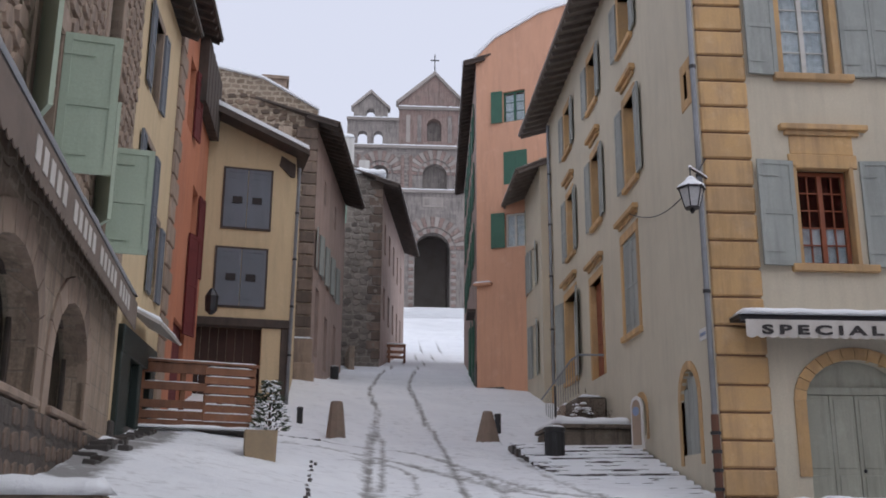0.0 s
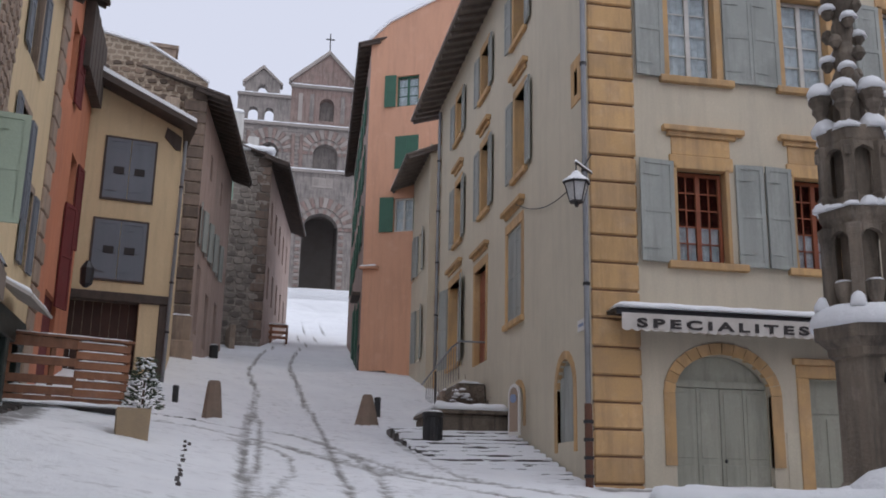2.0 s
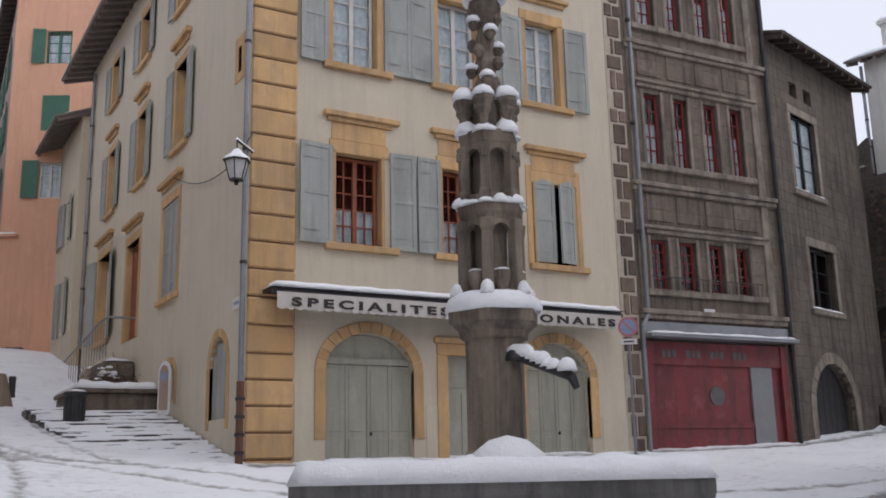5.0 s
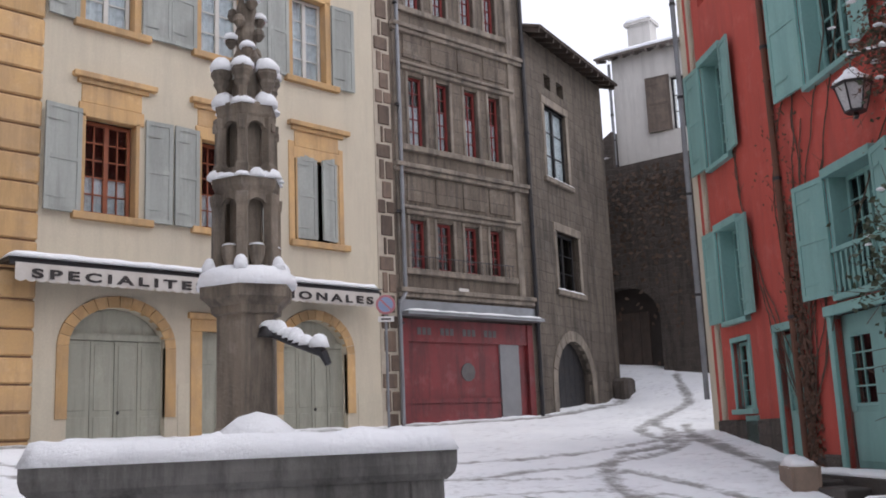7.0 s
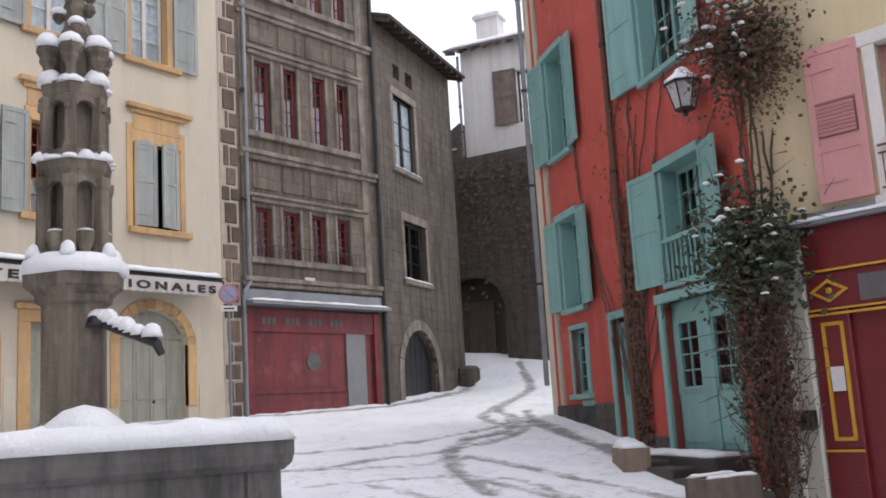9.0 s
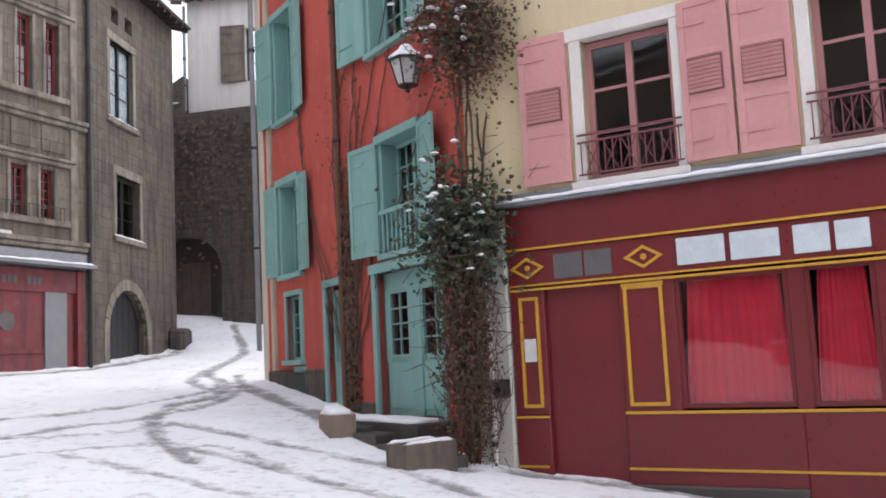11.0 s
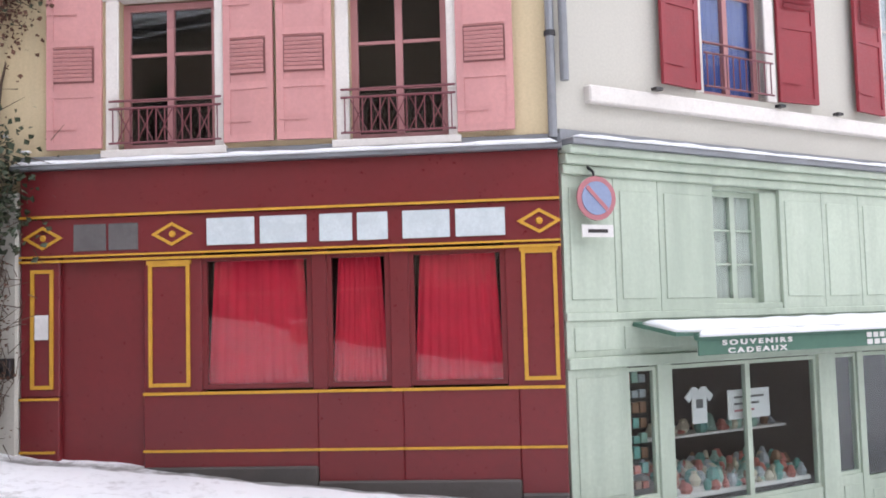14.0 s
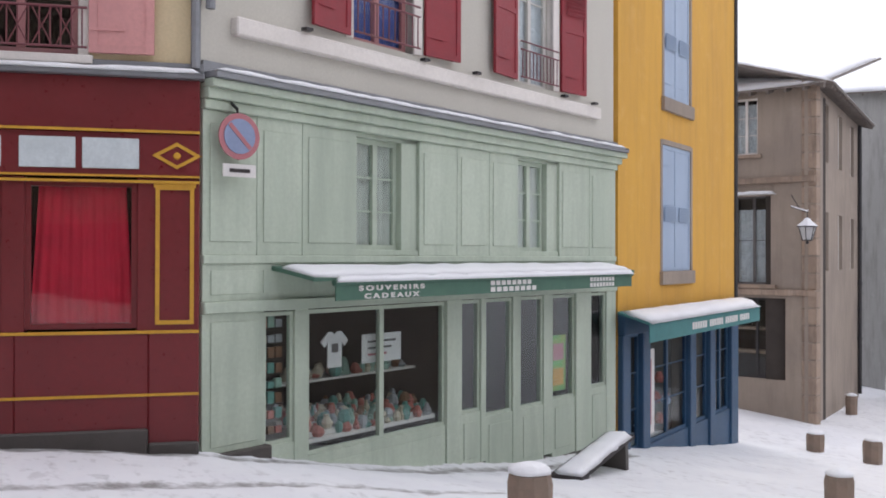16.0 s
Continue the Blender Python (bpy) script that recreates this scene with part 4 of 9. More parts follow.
    for a, z0, b, z1 in sideh[:6]:
        # pale curtain added to brighten the pane in place of slanting sky reflection
        s.window(a + 0.03, z0, b - 0.03, z1, WHITEWOOD, 1, 4, 0.27, curtain=0.97)
        s.bars("window_surround", [(a - 0.14, a + 0.02, -0.03, 0.3, z0, z1), (b - 0.02, b + 0.14, -0.03, 0.3, z0, z1), (a - 0.14, b + 0.14, -0.03, 0.3, z1, z1 + 0.22)], OCHRE)
        s.bars("window_sill", [(a - 0.2, b + 0.2, -0.1, 0.12, z0 - 0.14, z0)], OCHRE)
        if z1 < 12:
            s.bars("window_cornice", [(a - 0.12, b + 0.12, -0.06, 0, z1 + 0.42, z1 + 0.55), (a - 0.24, b + 0.24, -0.15, 0, z1 + 0.55, z1 + 0.68)], OCHRE)
        s.shutter(a - 0.66, z0 - 0.02, a - 0.14, z1, GREYBLUE, 4, "right")
        s.shutter(b + 0.14, z0 - 0.02, b + 0.66, z1, GREYBLUE, 5, "left")
    for k, (a, z0, b, z1) in enumerate(sideh[6:9]):
        s.bars("window_surround", [(a - 0.16, a + 0.02, -0.03, 0.3, z0, z1), (b - 0.02, b + 0.16, -0.03, 0.3, z0, z1), (a - 0.16, b + 0.16, -0.03, 0.3, z1, z1 + 0.25)], OCHRE)
        s.bars("window_cornice", [(a - 0.14, b + 0.14, -0.06, 0, z1 + 0.4, z1 + 0.5), (a - 0.26, b + 0.26, -0.15, 0, z1 + 0.5, z1 + 0.62)], OCHRE)
        if k == 0:
            s.shutter(a, z0, (a + b) / 2, z1, GREYBLUE, 0, "left", y=0.06)
            s.shutter((a + b) / 2, z0, b, z1, GREYBLUE, 0, "right", y=0.06)
            s.bars("window_sill", [(a - 0.2, b + 0.2, -0.1, 0.12, z0 - 0.14, z0)], OCHRE)
        elif k == 1:
            # here too the curtain is added, a substitute for reflected sky
            s.window(a + 0.03, z0, b - 0.03, z1, WHITEWOOD, 1, 4, 0.27, curtain=0.97)
            s.shutter(a - 0.8, z0, a - 0.14, z1, GREYBLUE, 14, "right")
            s.shutter(b + 0.14, z0, b + 0.8, z1, GREYBLUE, 10, "left")
            s.bars("window_sill", [(a - 0.2, b + 0.2, -0.1, 0.12, z0 - 0.14, z0)], OCHRE)
        else:
            bm = B()
            box(bm, a, b, 0.16, 0.22, z0, z1)
            for i in range(2):
                for j in range(3):
                    box(bm, a + 0.1 + i * 0.7, a + 0.68 + i * 0.7, 0.14, 0.16, z0 + 0.1 + j * 0.85, z0 + 0.8 + j * 0.85)
            s.add("door", bm, REDWOOD, "brown wooden house door", pieces="panel")
    a, z0, b, z1 = sideh[9]
    s.bars("window_surround", [(a - 0.2, a, -0.02, 0.1, z0 - 0.2, z1 + 0.25), (b, b + 0.2, -0.02, 0.1, z0 - 0.2, z1 + 0.25), (a, b, -0.02, 0.1, z1, z1 + 0.25), (a, b, -0.02, 0.1, z0 - 0.2, z0)], OCHRE)
    a, z0, b, z1 = sideh[10]
    cx, hw = (a + b) / 2, (b - a) / 2
    arch_fill(s, cx, hw, 3.55, 0.6, 4.15, CREAMSIDE)
    arch_trim(s, cx, hw, 3.55, 0.6, 0.17, 2.3, OCHRE, -0.02, 0.08, 10)
    bm = B()
    for i in range(4):
        box(bm, a + i * (b - a) / 4 + 0.01, a + (i + 1) * (b - a) / 4 - 0.01, 0.06, 0.1, z0, 4.12 - 0.32 * abs(i - 1.5) / 1.5)
    s.add("shutter", bm, GREYBLUE, "closed grey-blue arched shutters", pieces="board")
    a, z0, b, z1 = sideh[11]
    arch_fill(s, (a + b) / 2, (b - a) / 2, 3.65, 0.3, 3.95, CREAMSIDE)
    arch_trim(s, (a + b) / 2, (b - a) / 2, 3.65, 0.3, 0.16, 3.0, OCHRE, -0.02, 0.08, 8)
    roof(s, -0.9, L + 0.35, 15.35, 0.95, 7, 2.4, GREYTIMBER, 0.55)
    roof(f, 0.1, W, 14.6, 0.5, 8, 3.0, GREYTIMBER, 0.6)
    z = 5.0
    while z < 15:
        bm = B()
        box(bm, -0.04, 0.45 if int(z * 2) % 2 else 0.65, -0.04, 0.2, z, z + 0.46)
        s.add("quoin", bm, OCHRE, "", None, 0.02)
        z += 0.5
    s.pipe([(0.75, -0.1, 15.2), (0.75, -0.1, 5.6)], 0.06)
    # lower house adjoining up the street
    s2 = Facade(h, 5.87 - 0.3, 17.5 + L + 5.6, 180)
    s2.wall(0, 5.6, 0, 14.2, CREAMSIDE, [(3.3, 9.6, 4.3, 11.2), (3.3, 6.2, 4.3, 8.2), (1.0, 9.6, 1.9, 11.2)])
    for a, z0, b, z1 in ((3.3, 9.6, 4.3, 11.2), (3.3, 6.2, 4.3, 8.2), (1.0, 9.6, 1.9, 11.2)):
        s2.window(a, z0, b, z1, WHITEWOOD, 1, 3, 0.12)
        s2.shutter(a - 0.55, z0, a - 0.05, z1, GREYBLUE, 10, "right")
        s2.shutter(b + 0.05, z0, b + 0.5, z1, GREYBLUE, 10, "left")
    roof(s2, -0.5, 5.8, 13.6, 0.9, 4, 2.0, GREYTIMBER, 0.5)
    return h


cream_house()
street_lamp((5.3, 16.62, 6.68), (5.85, 17.36, 7.5), "black iron wall lantern with snow on its cap", 0.85)


# ---- dark dressed-stone house with mullioned windows ----
def stone_house():
    h = thing("house", (14.97, 17.5, 1.6), "dark renaissance stone house with mullioned windows over a red shopfront", "house")
    f = Facade(h, 14.97, 17.5, 93)
    W = 5.5
    rows = [(8.72, 10.6, ((1.1, 1.62), (2.05, 2.5), (3.05, 3.52), (3.95, 4.38))), (5.55, 6.8, ((1.02, 1.55), (1.9, 2.45), (2.86, 3.36), (3.78, 4.22))), (12.45, 14.3, ((1.1, 1.62), (2.05, 2.5), (3.05, 3.52), (3.95, 4.38)))]
    holes = [(a, z0, b, z1) for z0, z1, ws in rows for a, b in ws] + [(0.62, 0.4, 5.2, 4.36)]
    f.wall(0, W, 0, 15.4, STONEDK, holes)
    f.room(0.4, W - 0.2, 4.5, 15.2)
    for z0, z1, ws in rows:
        for a, b in ws:
            f.window(a, z0, b, z1, MAROON, 2, 5, 0.12, 0.07, leaves=1, curtain=0.6 if z0 > 8 else None)
            f.bars("mullion", [(a - 0.1, a, -0.04, 0.1, z0, z1 + 0.08), (b, b + 0.1, -0.04, 0.1, z0, z1 + 0.08)], TRIMDK, 0.02)
        f.bars("string_course", [(0.85, 4.75, -0.08, 0.02, z1 + 0.12, z1 + 0.24), (0.75, 4.9, -0.14, 0.02, z1 + 0.24, z1 + 0.32), (0.8, 4.7, -0.1, 0.05, z0 - 0.16, z0)], TRIMDK, 0.02)
        f.bars("string_course", [(0.55, 5.3, -0.16, 0.02, z0 - 0.62, z0 - 0.5), (0.55, 5.3, -0.1, 0.02, z0 - 0.74, z0 - 0.62)], TRIMDK, 0.02)
        f.bars("panel", [(0.95 + k * 0.95, 1.75 + k * 0.95, -0.03, 0.02, z1 + 0.45, z1 + 1.15) for k in range(4)], STONEDK, 0.02)
    f.bars("pilaster", [(0.62, 0.85, -0.05, 0.02, 4.9, 15), (4.75, 5.0, -0.05, 0.02, 4.9, 15)], TRIMDK, 0.02)
    # iron grille and sign tray at the first floor
    bm = B()
    for k in range(26):
        tube(bm, (0.95 + k * 0.14, -0.12, 5.5), (0.95 + k * 0.14, -0.12, 5.85), 0.008, None, 4)
    box(bm, 0.9, 4.5, -0.13, -0.11, 5.84, 5.86)
    f.add("railing", bm, METALDARK, pieces="bar")
    f.bars("house_plate", [(2.55, 2.9, -0.03, 0, 4.88, 5.15)], SIGNWHITE)
    # shopfront
    bm = B()
    box(bm, 0.62, 5.2, 0.1, 0.16, 0.6, 4.3)
    box(bm, 0.62, 0.84, 0.0, 0.1, 0.6, 4.3)
    box(bm, 5.0, 5.2, 0.0, 0.1, 0.6, 4.3)
    box(bm, 0.84, 5.0, 0.03, 0.1, 3.75, 4.3)
    box(bm, 0.84, 3.9, 0.03, 0.1, 1.3, 2.25)
    box(bm, 0.84, 3.9, 0.0, 0.1, 2.25, 2.36)
    sh = f.add("shopfront", bm, SHOPRED, "closed faded red wooden shopfront", pieces="panel")
    f.add("emblem", lathe(B(), [(0.24, 0), (0.24, 0.02)], 10), GREYPANEL, "", sh).matrix_basis = pose(2.85, 0.1, 3.02, 90)
    bm = B()
    for k in range(4):
        for i in range(3):
            box(bm, 1.15 + k * 0.75 + i * 0.16, 1.27 + k * 0.75 + i * 0.16, 0.022, 0.03, 3.92, 4.1)
    f.add("lettering", bm, GREYPANEL, "", sh)
    bm = B()
    box(bm, 3.98, 4.68, 0.05, 0.1, 0.9, 3.75)
    f.add("door", bm, DOORSTEEL, "plain grey steel door", sh)
    bm = B()
    box(bm, 0.55, 5.3, -0.4, 0.02, 4.36, 4.44)
    box(bm, 0.55, 5.3, -0.06, 0.02, 4.44, 4.75)
    cn = f.add("canopy", bm, ZINC)
    f.add("snow", snow_bed(B(), 0.55, 5.3, -0.42, -0.06, 4.44, 0.06), SNOW, "", cn)
    # long-and-short quoin against the cream house
    f.bars("quoin_joint", [(-0.02, 0.5, -0.015, 0.05, 1.0, 15.2)], MORTAR, 0)
    z, k = 1.2, 0
    while z < 15:
        bm = B()
        hh = 0.34 + 0.08 * ((k * 7) % 3)
        a = 0.02 + 0.07 * ((k * 5) % 3)
        if k % 2:
            box(bm, a, 0.44, -0.045, 0.1, z, z + hh)
        else:
            box(bm, a, 0.24, -0.045, 0.1, z, z + hh)
            box(bm, 0.28, 0.5, -0.04, 0.1, z + 0.02, z + hh - 0.03)
        f.add("quoin", bm, QUOINDK, "", None, 0.02)
        z += hh + 0.05
        k += 1
    f.pipe([(0.72, -0.1, 15.2), (0.72, -0.1, 4.9), (0.5, -0.14, 4.6), (0.5, -0.14, 1.4)], 0.05)
    f.pipe([(5.35, -0.08, 15.2), (5.35, -0.08, 1.6)], 0.06, METALDARK)
    roof(f, -0.1, W + 0.1, 15.3, 0.6, 6, 2.2, TIMBER, 0.5)
    return h


stone_house()


# ---- brown rendered house at the mouth of the lane ----
def brown_house():
    h = thing("house", (20.46, 17.2, 1.8), "brown rendered old house with an arched cellar door", "house")
    f = Facade(h, 20.46, 17.2, 75)
    W = 5.9
    holes = [(1.15, 8.75, 2.7, 11.0), (1.5, 5.45, 3.1, 7.2), (0.95, 0.4, 3.5, 4.0), (1.3, 11.55, 1.75, 12.0), (2.2, 11.55, 2.7, 12.0)]
    f.wall(0, W, 0, 12.9, DARKHOUSE, holes)
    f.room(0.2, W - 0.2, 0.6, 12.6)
    arch_fill(f, 2.22, 1.28, 2.75, 1.25, 4.0, DARKHOUSE)
    arch_trim(f, 2.22, 1.28, 2.75, 1.25, 0.3, 1.2, TRIMDK, -0.03, 0.1, 11, label="rough dark stone arch")
    bm = B()
    for k in range(7):
        box(bm, 0.95 + k * 0.365, 0.95 + k * 0.365 + 0.35, 0.25, 0.3, 1.0, 4.0)
    f.add("door", bm, METALDARK, "black plank cellar door", pieces="plank")
    f.window(1.15, 8.75, 2.7, 11.0, METALDARK, 1, 3, 0.1, 0.05, curtain=0.99)
    f.window(1.5, 5.45, 3.1, 7.2, METALDARK, 1, 3, 0.2)
    for a, z0, b, z1 in holes[:2]:
        f.bars("window_surround", [(a - 0.18, a, -0.03, 0.15, z0, z1), (b, b + 0.18, -0.03, 0.15, z0, z1), (a - 0.2, b + 0.2, -0.04, 0.15, z1, z1 + 0.25), (a - 0.25, b + 0.25, -0.1, 0.15, z0 - 0.15, z0)], TRIMDK, 0.02)
        f.snow(a - 0.2, b + 0.2, -0.1, 0.1, z0, 0.05)
    roof(f, -0.15, W + 0.1, 12.8, 0.6, 5, 1.7, TIMBER, 0.5)
    e = Facade(h, 20.46 + W * math.sin(radians(75)), 17.2 + W * math.cos(radians(75)), 0)
    e.wall(0, 7, 0, 12.9, DARKHOUSE, [])
    f.bars("buttress", [(5.1, 5.95, -0.5, 0.02, 0.8, 3.0)], RUBBLEDK, 0.1)
    return h


brown_house()


# ---- garden wall and pale house up the lane ----
def lane_wall():
    h = thing("garden_wall", (28.9, 21.9, 3.2), "tall dark rubble wall with a shadowed gateway", "wall")
    f = Facade(h, 28.9, 21.9, 174)
    f.wall(-3.0, 9.0, 0, 10.9, RUBBLEDK, [(0.1, 1.0, 2.9, 6.4)], 0.6)
    arch_fill(f, 1.5, 1.4, 5.2, 1.2, 6.4, RUBBLEDK)
    arch_trim(f, 1.5, 1.4, 5.2, 1.2, 0.3, 2.5, RUBBLEDK, -0.03, 0.1, 11)
    # near-black panel stands in for the shade inside the gateway
    f.bars("gate_recess", [(0.0, 3.0, 0.5, 0.58, 1.0, 6.4)], INTERIOR, 0.0)
    bm = B()
    for k in range(4):
        box(bm, 0.75 + k * 0.375, 1.1 + k * 0.375, 0.42, 0.48, 2.0, 5.5)
    f.add("gate", bm, TIMBER, "dark plank gate", pieces="plank")
    sheet(f, "gable_wall", [(-1.0, 10.9), (1.5, 10.9), (1.5, 12.3)], 0.0, 0.6, RUBBLEDK)
    f.snow(-0.4, 1.4, -0.05, 0.6, 11.3, 0.12)
    bm = B()
    r = random.Random(4)
    for k in range(800):
        x, z = r.uniform(0.6, 7.0), 10.6 - abs(r.gauss(0, 2.4))
        a = r.uniform(0, 6.28)
        c = Vector((x, -r.uniform(0.02, 0.4), z))
        u, v = Vector((math.cos(a), -0.3, math.sin(a))) * 0.10, Vector((-math.sin(a), -0.4, math.cos(a))) * 0.06
        bm.faces.new([bm.verts.new(c + p) for p in (u, v, -u, -v)])
    tagged(f.add("creeper", bm, TWIG, "withered brown creeper"), kind="stuff")
    p = thing("house", (29.4, 20, 4.0), "off-white rendered house with brown shutters and a snowy roof", "house")
    g = Facade(p, 29.4, 20.4, 168)
    g.wall(0, 8, 8, 15.2, WHITEHOUSE, [(2.2, 12.0, 3.0, 14.0)])
    g.shutter(1.3, 12.0, 2.2, 14.1, PLANKGREY, 4, "right")
    g.window(2.2, 12.0, 3.0, 14.0, METALDARK, 1, 3, 0.2)
    roof(g, -0.5, 8.5, 15.1, 0.5, 6, 2.2, GREYTIMBER, 0.5)
    g2 = Facade(p, 29.4 + 6 * math.cos(radians(12)), 20.4 + 6 * math.sin(radians(12)), 258)
    g2.wall(0, 6, 8, 15.2, WHITEHOUSE, [], top=[(0, 17.2)])
    g.pipe([(-0.08, -0.1, 15), (-0.08, -0.1, 10)], 0.06)
    bm = B()
    box(bm, 0.5, 1.4, 0.6, 1.3, 15.3, 16.6)
    box(bm, 0.4, 1.5, 0.5, 1.4, 16.6, 16.72)
    c = g.add("chimney", bm, WHITEHOUSE, pieces="chimney_cap")
    g.add("snow", snow_bed(B(), 0.4, 1.5, 0.5, 1.4, 16.72, 0.2), SNOW, "", c)


lane_wall()


# ---- coral-red house with turquoise shutters ----
def coral_house():
    U = 7.75
    az = 39 + 180
    a0 = radians(39)
    lx, ly = 13.4 + U * math.sin(a0), 4.6 + U * math.cos(a0)
    h = thing("house", (lx, ly, 1.3), "coral-red house with turquoise shutters and bare creeper", "house")
    f = Facade(h, lx, ly, az)
    W = U + 0.25
    def X(u):
        return U - u
    holes = [(X(7.03), 6.75, X(5.97), 9.0), (X(6.95), 3.5, X(5.9), 5.4), (X(2.25), 3.4, X(0.9), 5.3), (X(2.5), 6.9, X(1.0), 9.4), (X(6.8), 1.75, X(6.0), 3.05), (X(4.75), 0.2, X(3.95), 3.06), (X(2.62), 0.2, X(0.5), 3.1), (X(7.0), 10.3, X(5.9), 12.2)]
    f.wall(-0.2, W, -1, 13.5, CORAL, holes)
    f.room(0.2, W - 0.2, 0, 13.2)
    for k, (a, z0, b, z1) in enumerate(holes[:4]):
        f.window(a + 0.05, z0 + 0.03, b - 0.05, z1 - 0.05, TURQ, 2, 5, 0.24)
        f.bars("window_surround", [(a - 0.06, a + 0.05, -0.05, 0.3, z0, z1), (b - 0.05, b + 0.06, -0.05, 0.3, z0, z1), (a - 0.08, b + 0.08, -0.12, 0.3, z1 - 0.05, z1 + 0.1), (a - 0.1, b + 0.1, -0.12, 0.2, z0 - 0.1, z0)], TURQ, 0.01)
        w = (0.82, 0.68, 0.92, 0.98)[k]
        f.shutter(a - w, z0, a - 0.05, z1, TURQ, (4, 3, 7, 6)[k], "right", y=-0.06)
        f.shutter(b + 0.05, z0, b + (0.64 if k < 2 else 0.78), z1, TURQ, 6 if k < 2 else 12, "left", y=-0.06)
    # balustrade of the large window
    bm = B()
    for k in range(9):
        x = X(2.25) + 0.06 + k * 0.155
        lathe(bm, [(0.018, 3.42), (0.03, 3.6), (0.016, 3.8), (0.02, 4.05)], 6, 0, (x, -0.06))
    box(bm, X(2.28), X(0.88), -0.1, -0.02, 4.05, 4.12)
    f.add("balustrade", bm, TURQ, pieces="baluster")
    a, z0, b, z1 = holes[4]
    f.window(a, z0, b, z1, TURQ, 1, 4, 0.12)
    f.bars("window_surround", [(a - 0.08, a, -0.04, 0.12, z0 - 0.05, z1 + 0.1), (b, b + 0.08, -0.04, 0.12, z0 - 0.05, z1 + 0.1), (a - 0.05, b + 0.05, -0.06, 0.12, z1, z1 + 0.1), (a - 0.12, b + 0.12, -0.12, 0.12, z0 - 0.1, z0)], TURQ, 0.01)
    bm = B()
    box(bm, X(6.4), X(5.85), -0.05, 0.05, 0.6, 1.62)
    f.add("cellar_hatch", bm, TURQ)
    a, z0, b, z1 = holes[5]
    bm = B()
    box(bm, a, b, 0.12, 0.17, 0.6, 3.0)
    box(bm, a + 0.1, b - 0.1, 0.105, 0.12, 0.85, 1.5)
    d = f.add("door", bm, TURQ, "narrow turquoise glazed door")
    f.window(a + 0.08, 1.6, b - 0.08, 2.95, TURQ, 2, 4, 0.08, leaves=1)
    f.bars("door_surround", [(a - 0.12, a, -0.05, 0.15, 0.4, 3.1), (b, b + 0.12, -0.05, 0.15, 0.4, 3.1), (a - 0.12, b + 0.12, -0.06, 0.15, 3.06, 3.2)], TURQ, 0.01)
    a, z0, b, z1 = holes[6]
    c = (a + b) / 2
    bm = B()
    box(bm, a, b, 0.14, 0.19, 0.75, 1.68)
    box(bm, a + 0.1, c - 0.06, 0.125, 0.14, 0.85, 1.6)
    box(bm, c + 0.06, b - 0.1, 0.125, 0.14, 0.85, 1.6)
    box(bm, c - 0.2, c + 0.2, 0.1, 0.2, 0.75, 3.1)
    box(bm, a, b, 0.12, 0.2, 2.8, 3.1)
    box(bm, a, a + 0.16, 0.12, 0.2, 1.6, 3.1)
    f.add("door", bm, TURQ, "wide turquoise glazed shop door", None, 0.006, "rail")
    f.window(a + 0.16, 1.68, c - 0.2, 2.8, TURQ, 2, 4, 0.12, 0.05, leaves=1)
    f.window(c + 0.2, 1.68, b, 2.8, TURQ, 2, 4, 0.12, 0.05, leaves=1)
    f.bars("door_surround", [(a - 0.14, a, -0.06, 0.15, 0.4, 3.14), (b, b + 0.1, -0.06, 0.15, 0.4, 3.14), (a - 0.16, b + 0.12, -0.1, 0.15, 3.1, 3.26)], TURQ, 0.01)
    st = f.bars("door_step", [(a - 0.15, b + 0.3, -0.7, 0.0, -0.4, 0.72)], SLAB, 0.02)
    f.snow(a - 0.15, b + 0.2, -0.7, -0.1, 0.72, 0.06)
    # rusty pipe with bare creeper, crack-like stems
    f.pipe([(X(3.9), -0.08, 13), (X(3.9), -0.08, 0.8)], 0.06, RUST)
    r = random.Random(7)
    bm = B()
    for k in range(26):
        p = Vector((X(3.75) + r.gauss(0, 0.1), -0.04, 0.6 + r.random() * 0.5))
        d = r.gauss(0, 0.10)
        for s in range(int(r.uniform(8, 40))):
            q = p + Vector((d * 0.22 + r.gauss(0, 0.04), 0, 0.21))
            tube(bm, p, q, 0.014, 0.012, 4)
            if r.random() < 0.3:
                tube(bm, q, q + Vector((r.gauss(0, 0.22), -0.05, r.uniform(0.05, 0.3))), 0.007, 0.004, 3)
            p = q
            d += r.gauss(0, 0.18)
            d *= 0.9
            if p.z > 12.5:
                break
    tagged(f.add("bare_creeper", bm, TWIG, "leafless brown creeper stems"), kind="stuff")
    bm = B()
    for k in range(3000):
        z = 0.5 + abs(r.gauss(0, 2.6))
        spread = 0.2 + 0.25 * max(0.0, 1 - abs(z - 1.2) / 1.6) + (0.28 if 5.2 < z < 6.8 else 0)
        x = X(3.72) + r.gauss(0, spread)
        if not (X(4.75) - 0.1 < x < X(3.95) + 0.1 and z < 3.1) and not (x > X(3.3) and z < 5.6) and z < 12:
            a = r.uniform(0, 6.28)
            c = Vector((x, -r.uniform(0.01, 0.1), z))
            u, v = Vector((math.cos(a), -0.3, math.sin(a))) * 0.036, Vector((-math.sin(a), -0.4, math.cos(a))) * 0.024
            bm.faces.new([bm.verts.new(c + p) for p in (u, v, -u, -v)])
    tagged(f.add("dry_leaves", bm, DRYLEAF, "withered creeper leaves"), kind="stuff")
    f.bars("corner_stone", [(-0.42, -0.16, -0.04, 0.3, 0, 13.3)], CREAMSIDE, 0.03, "pale plaster edge strip")
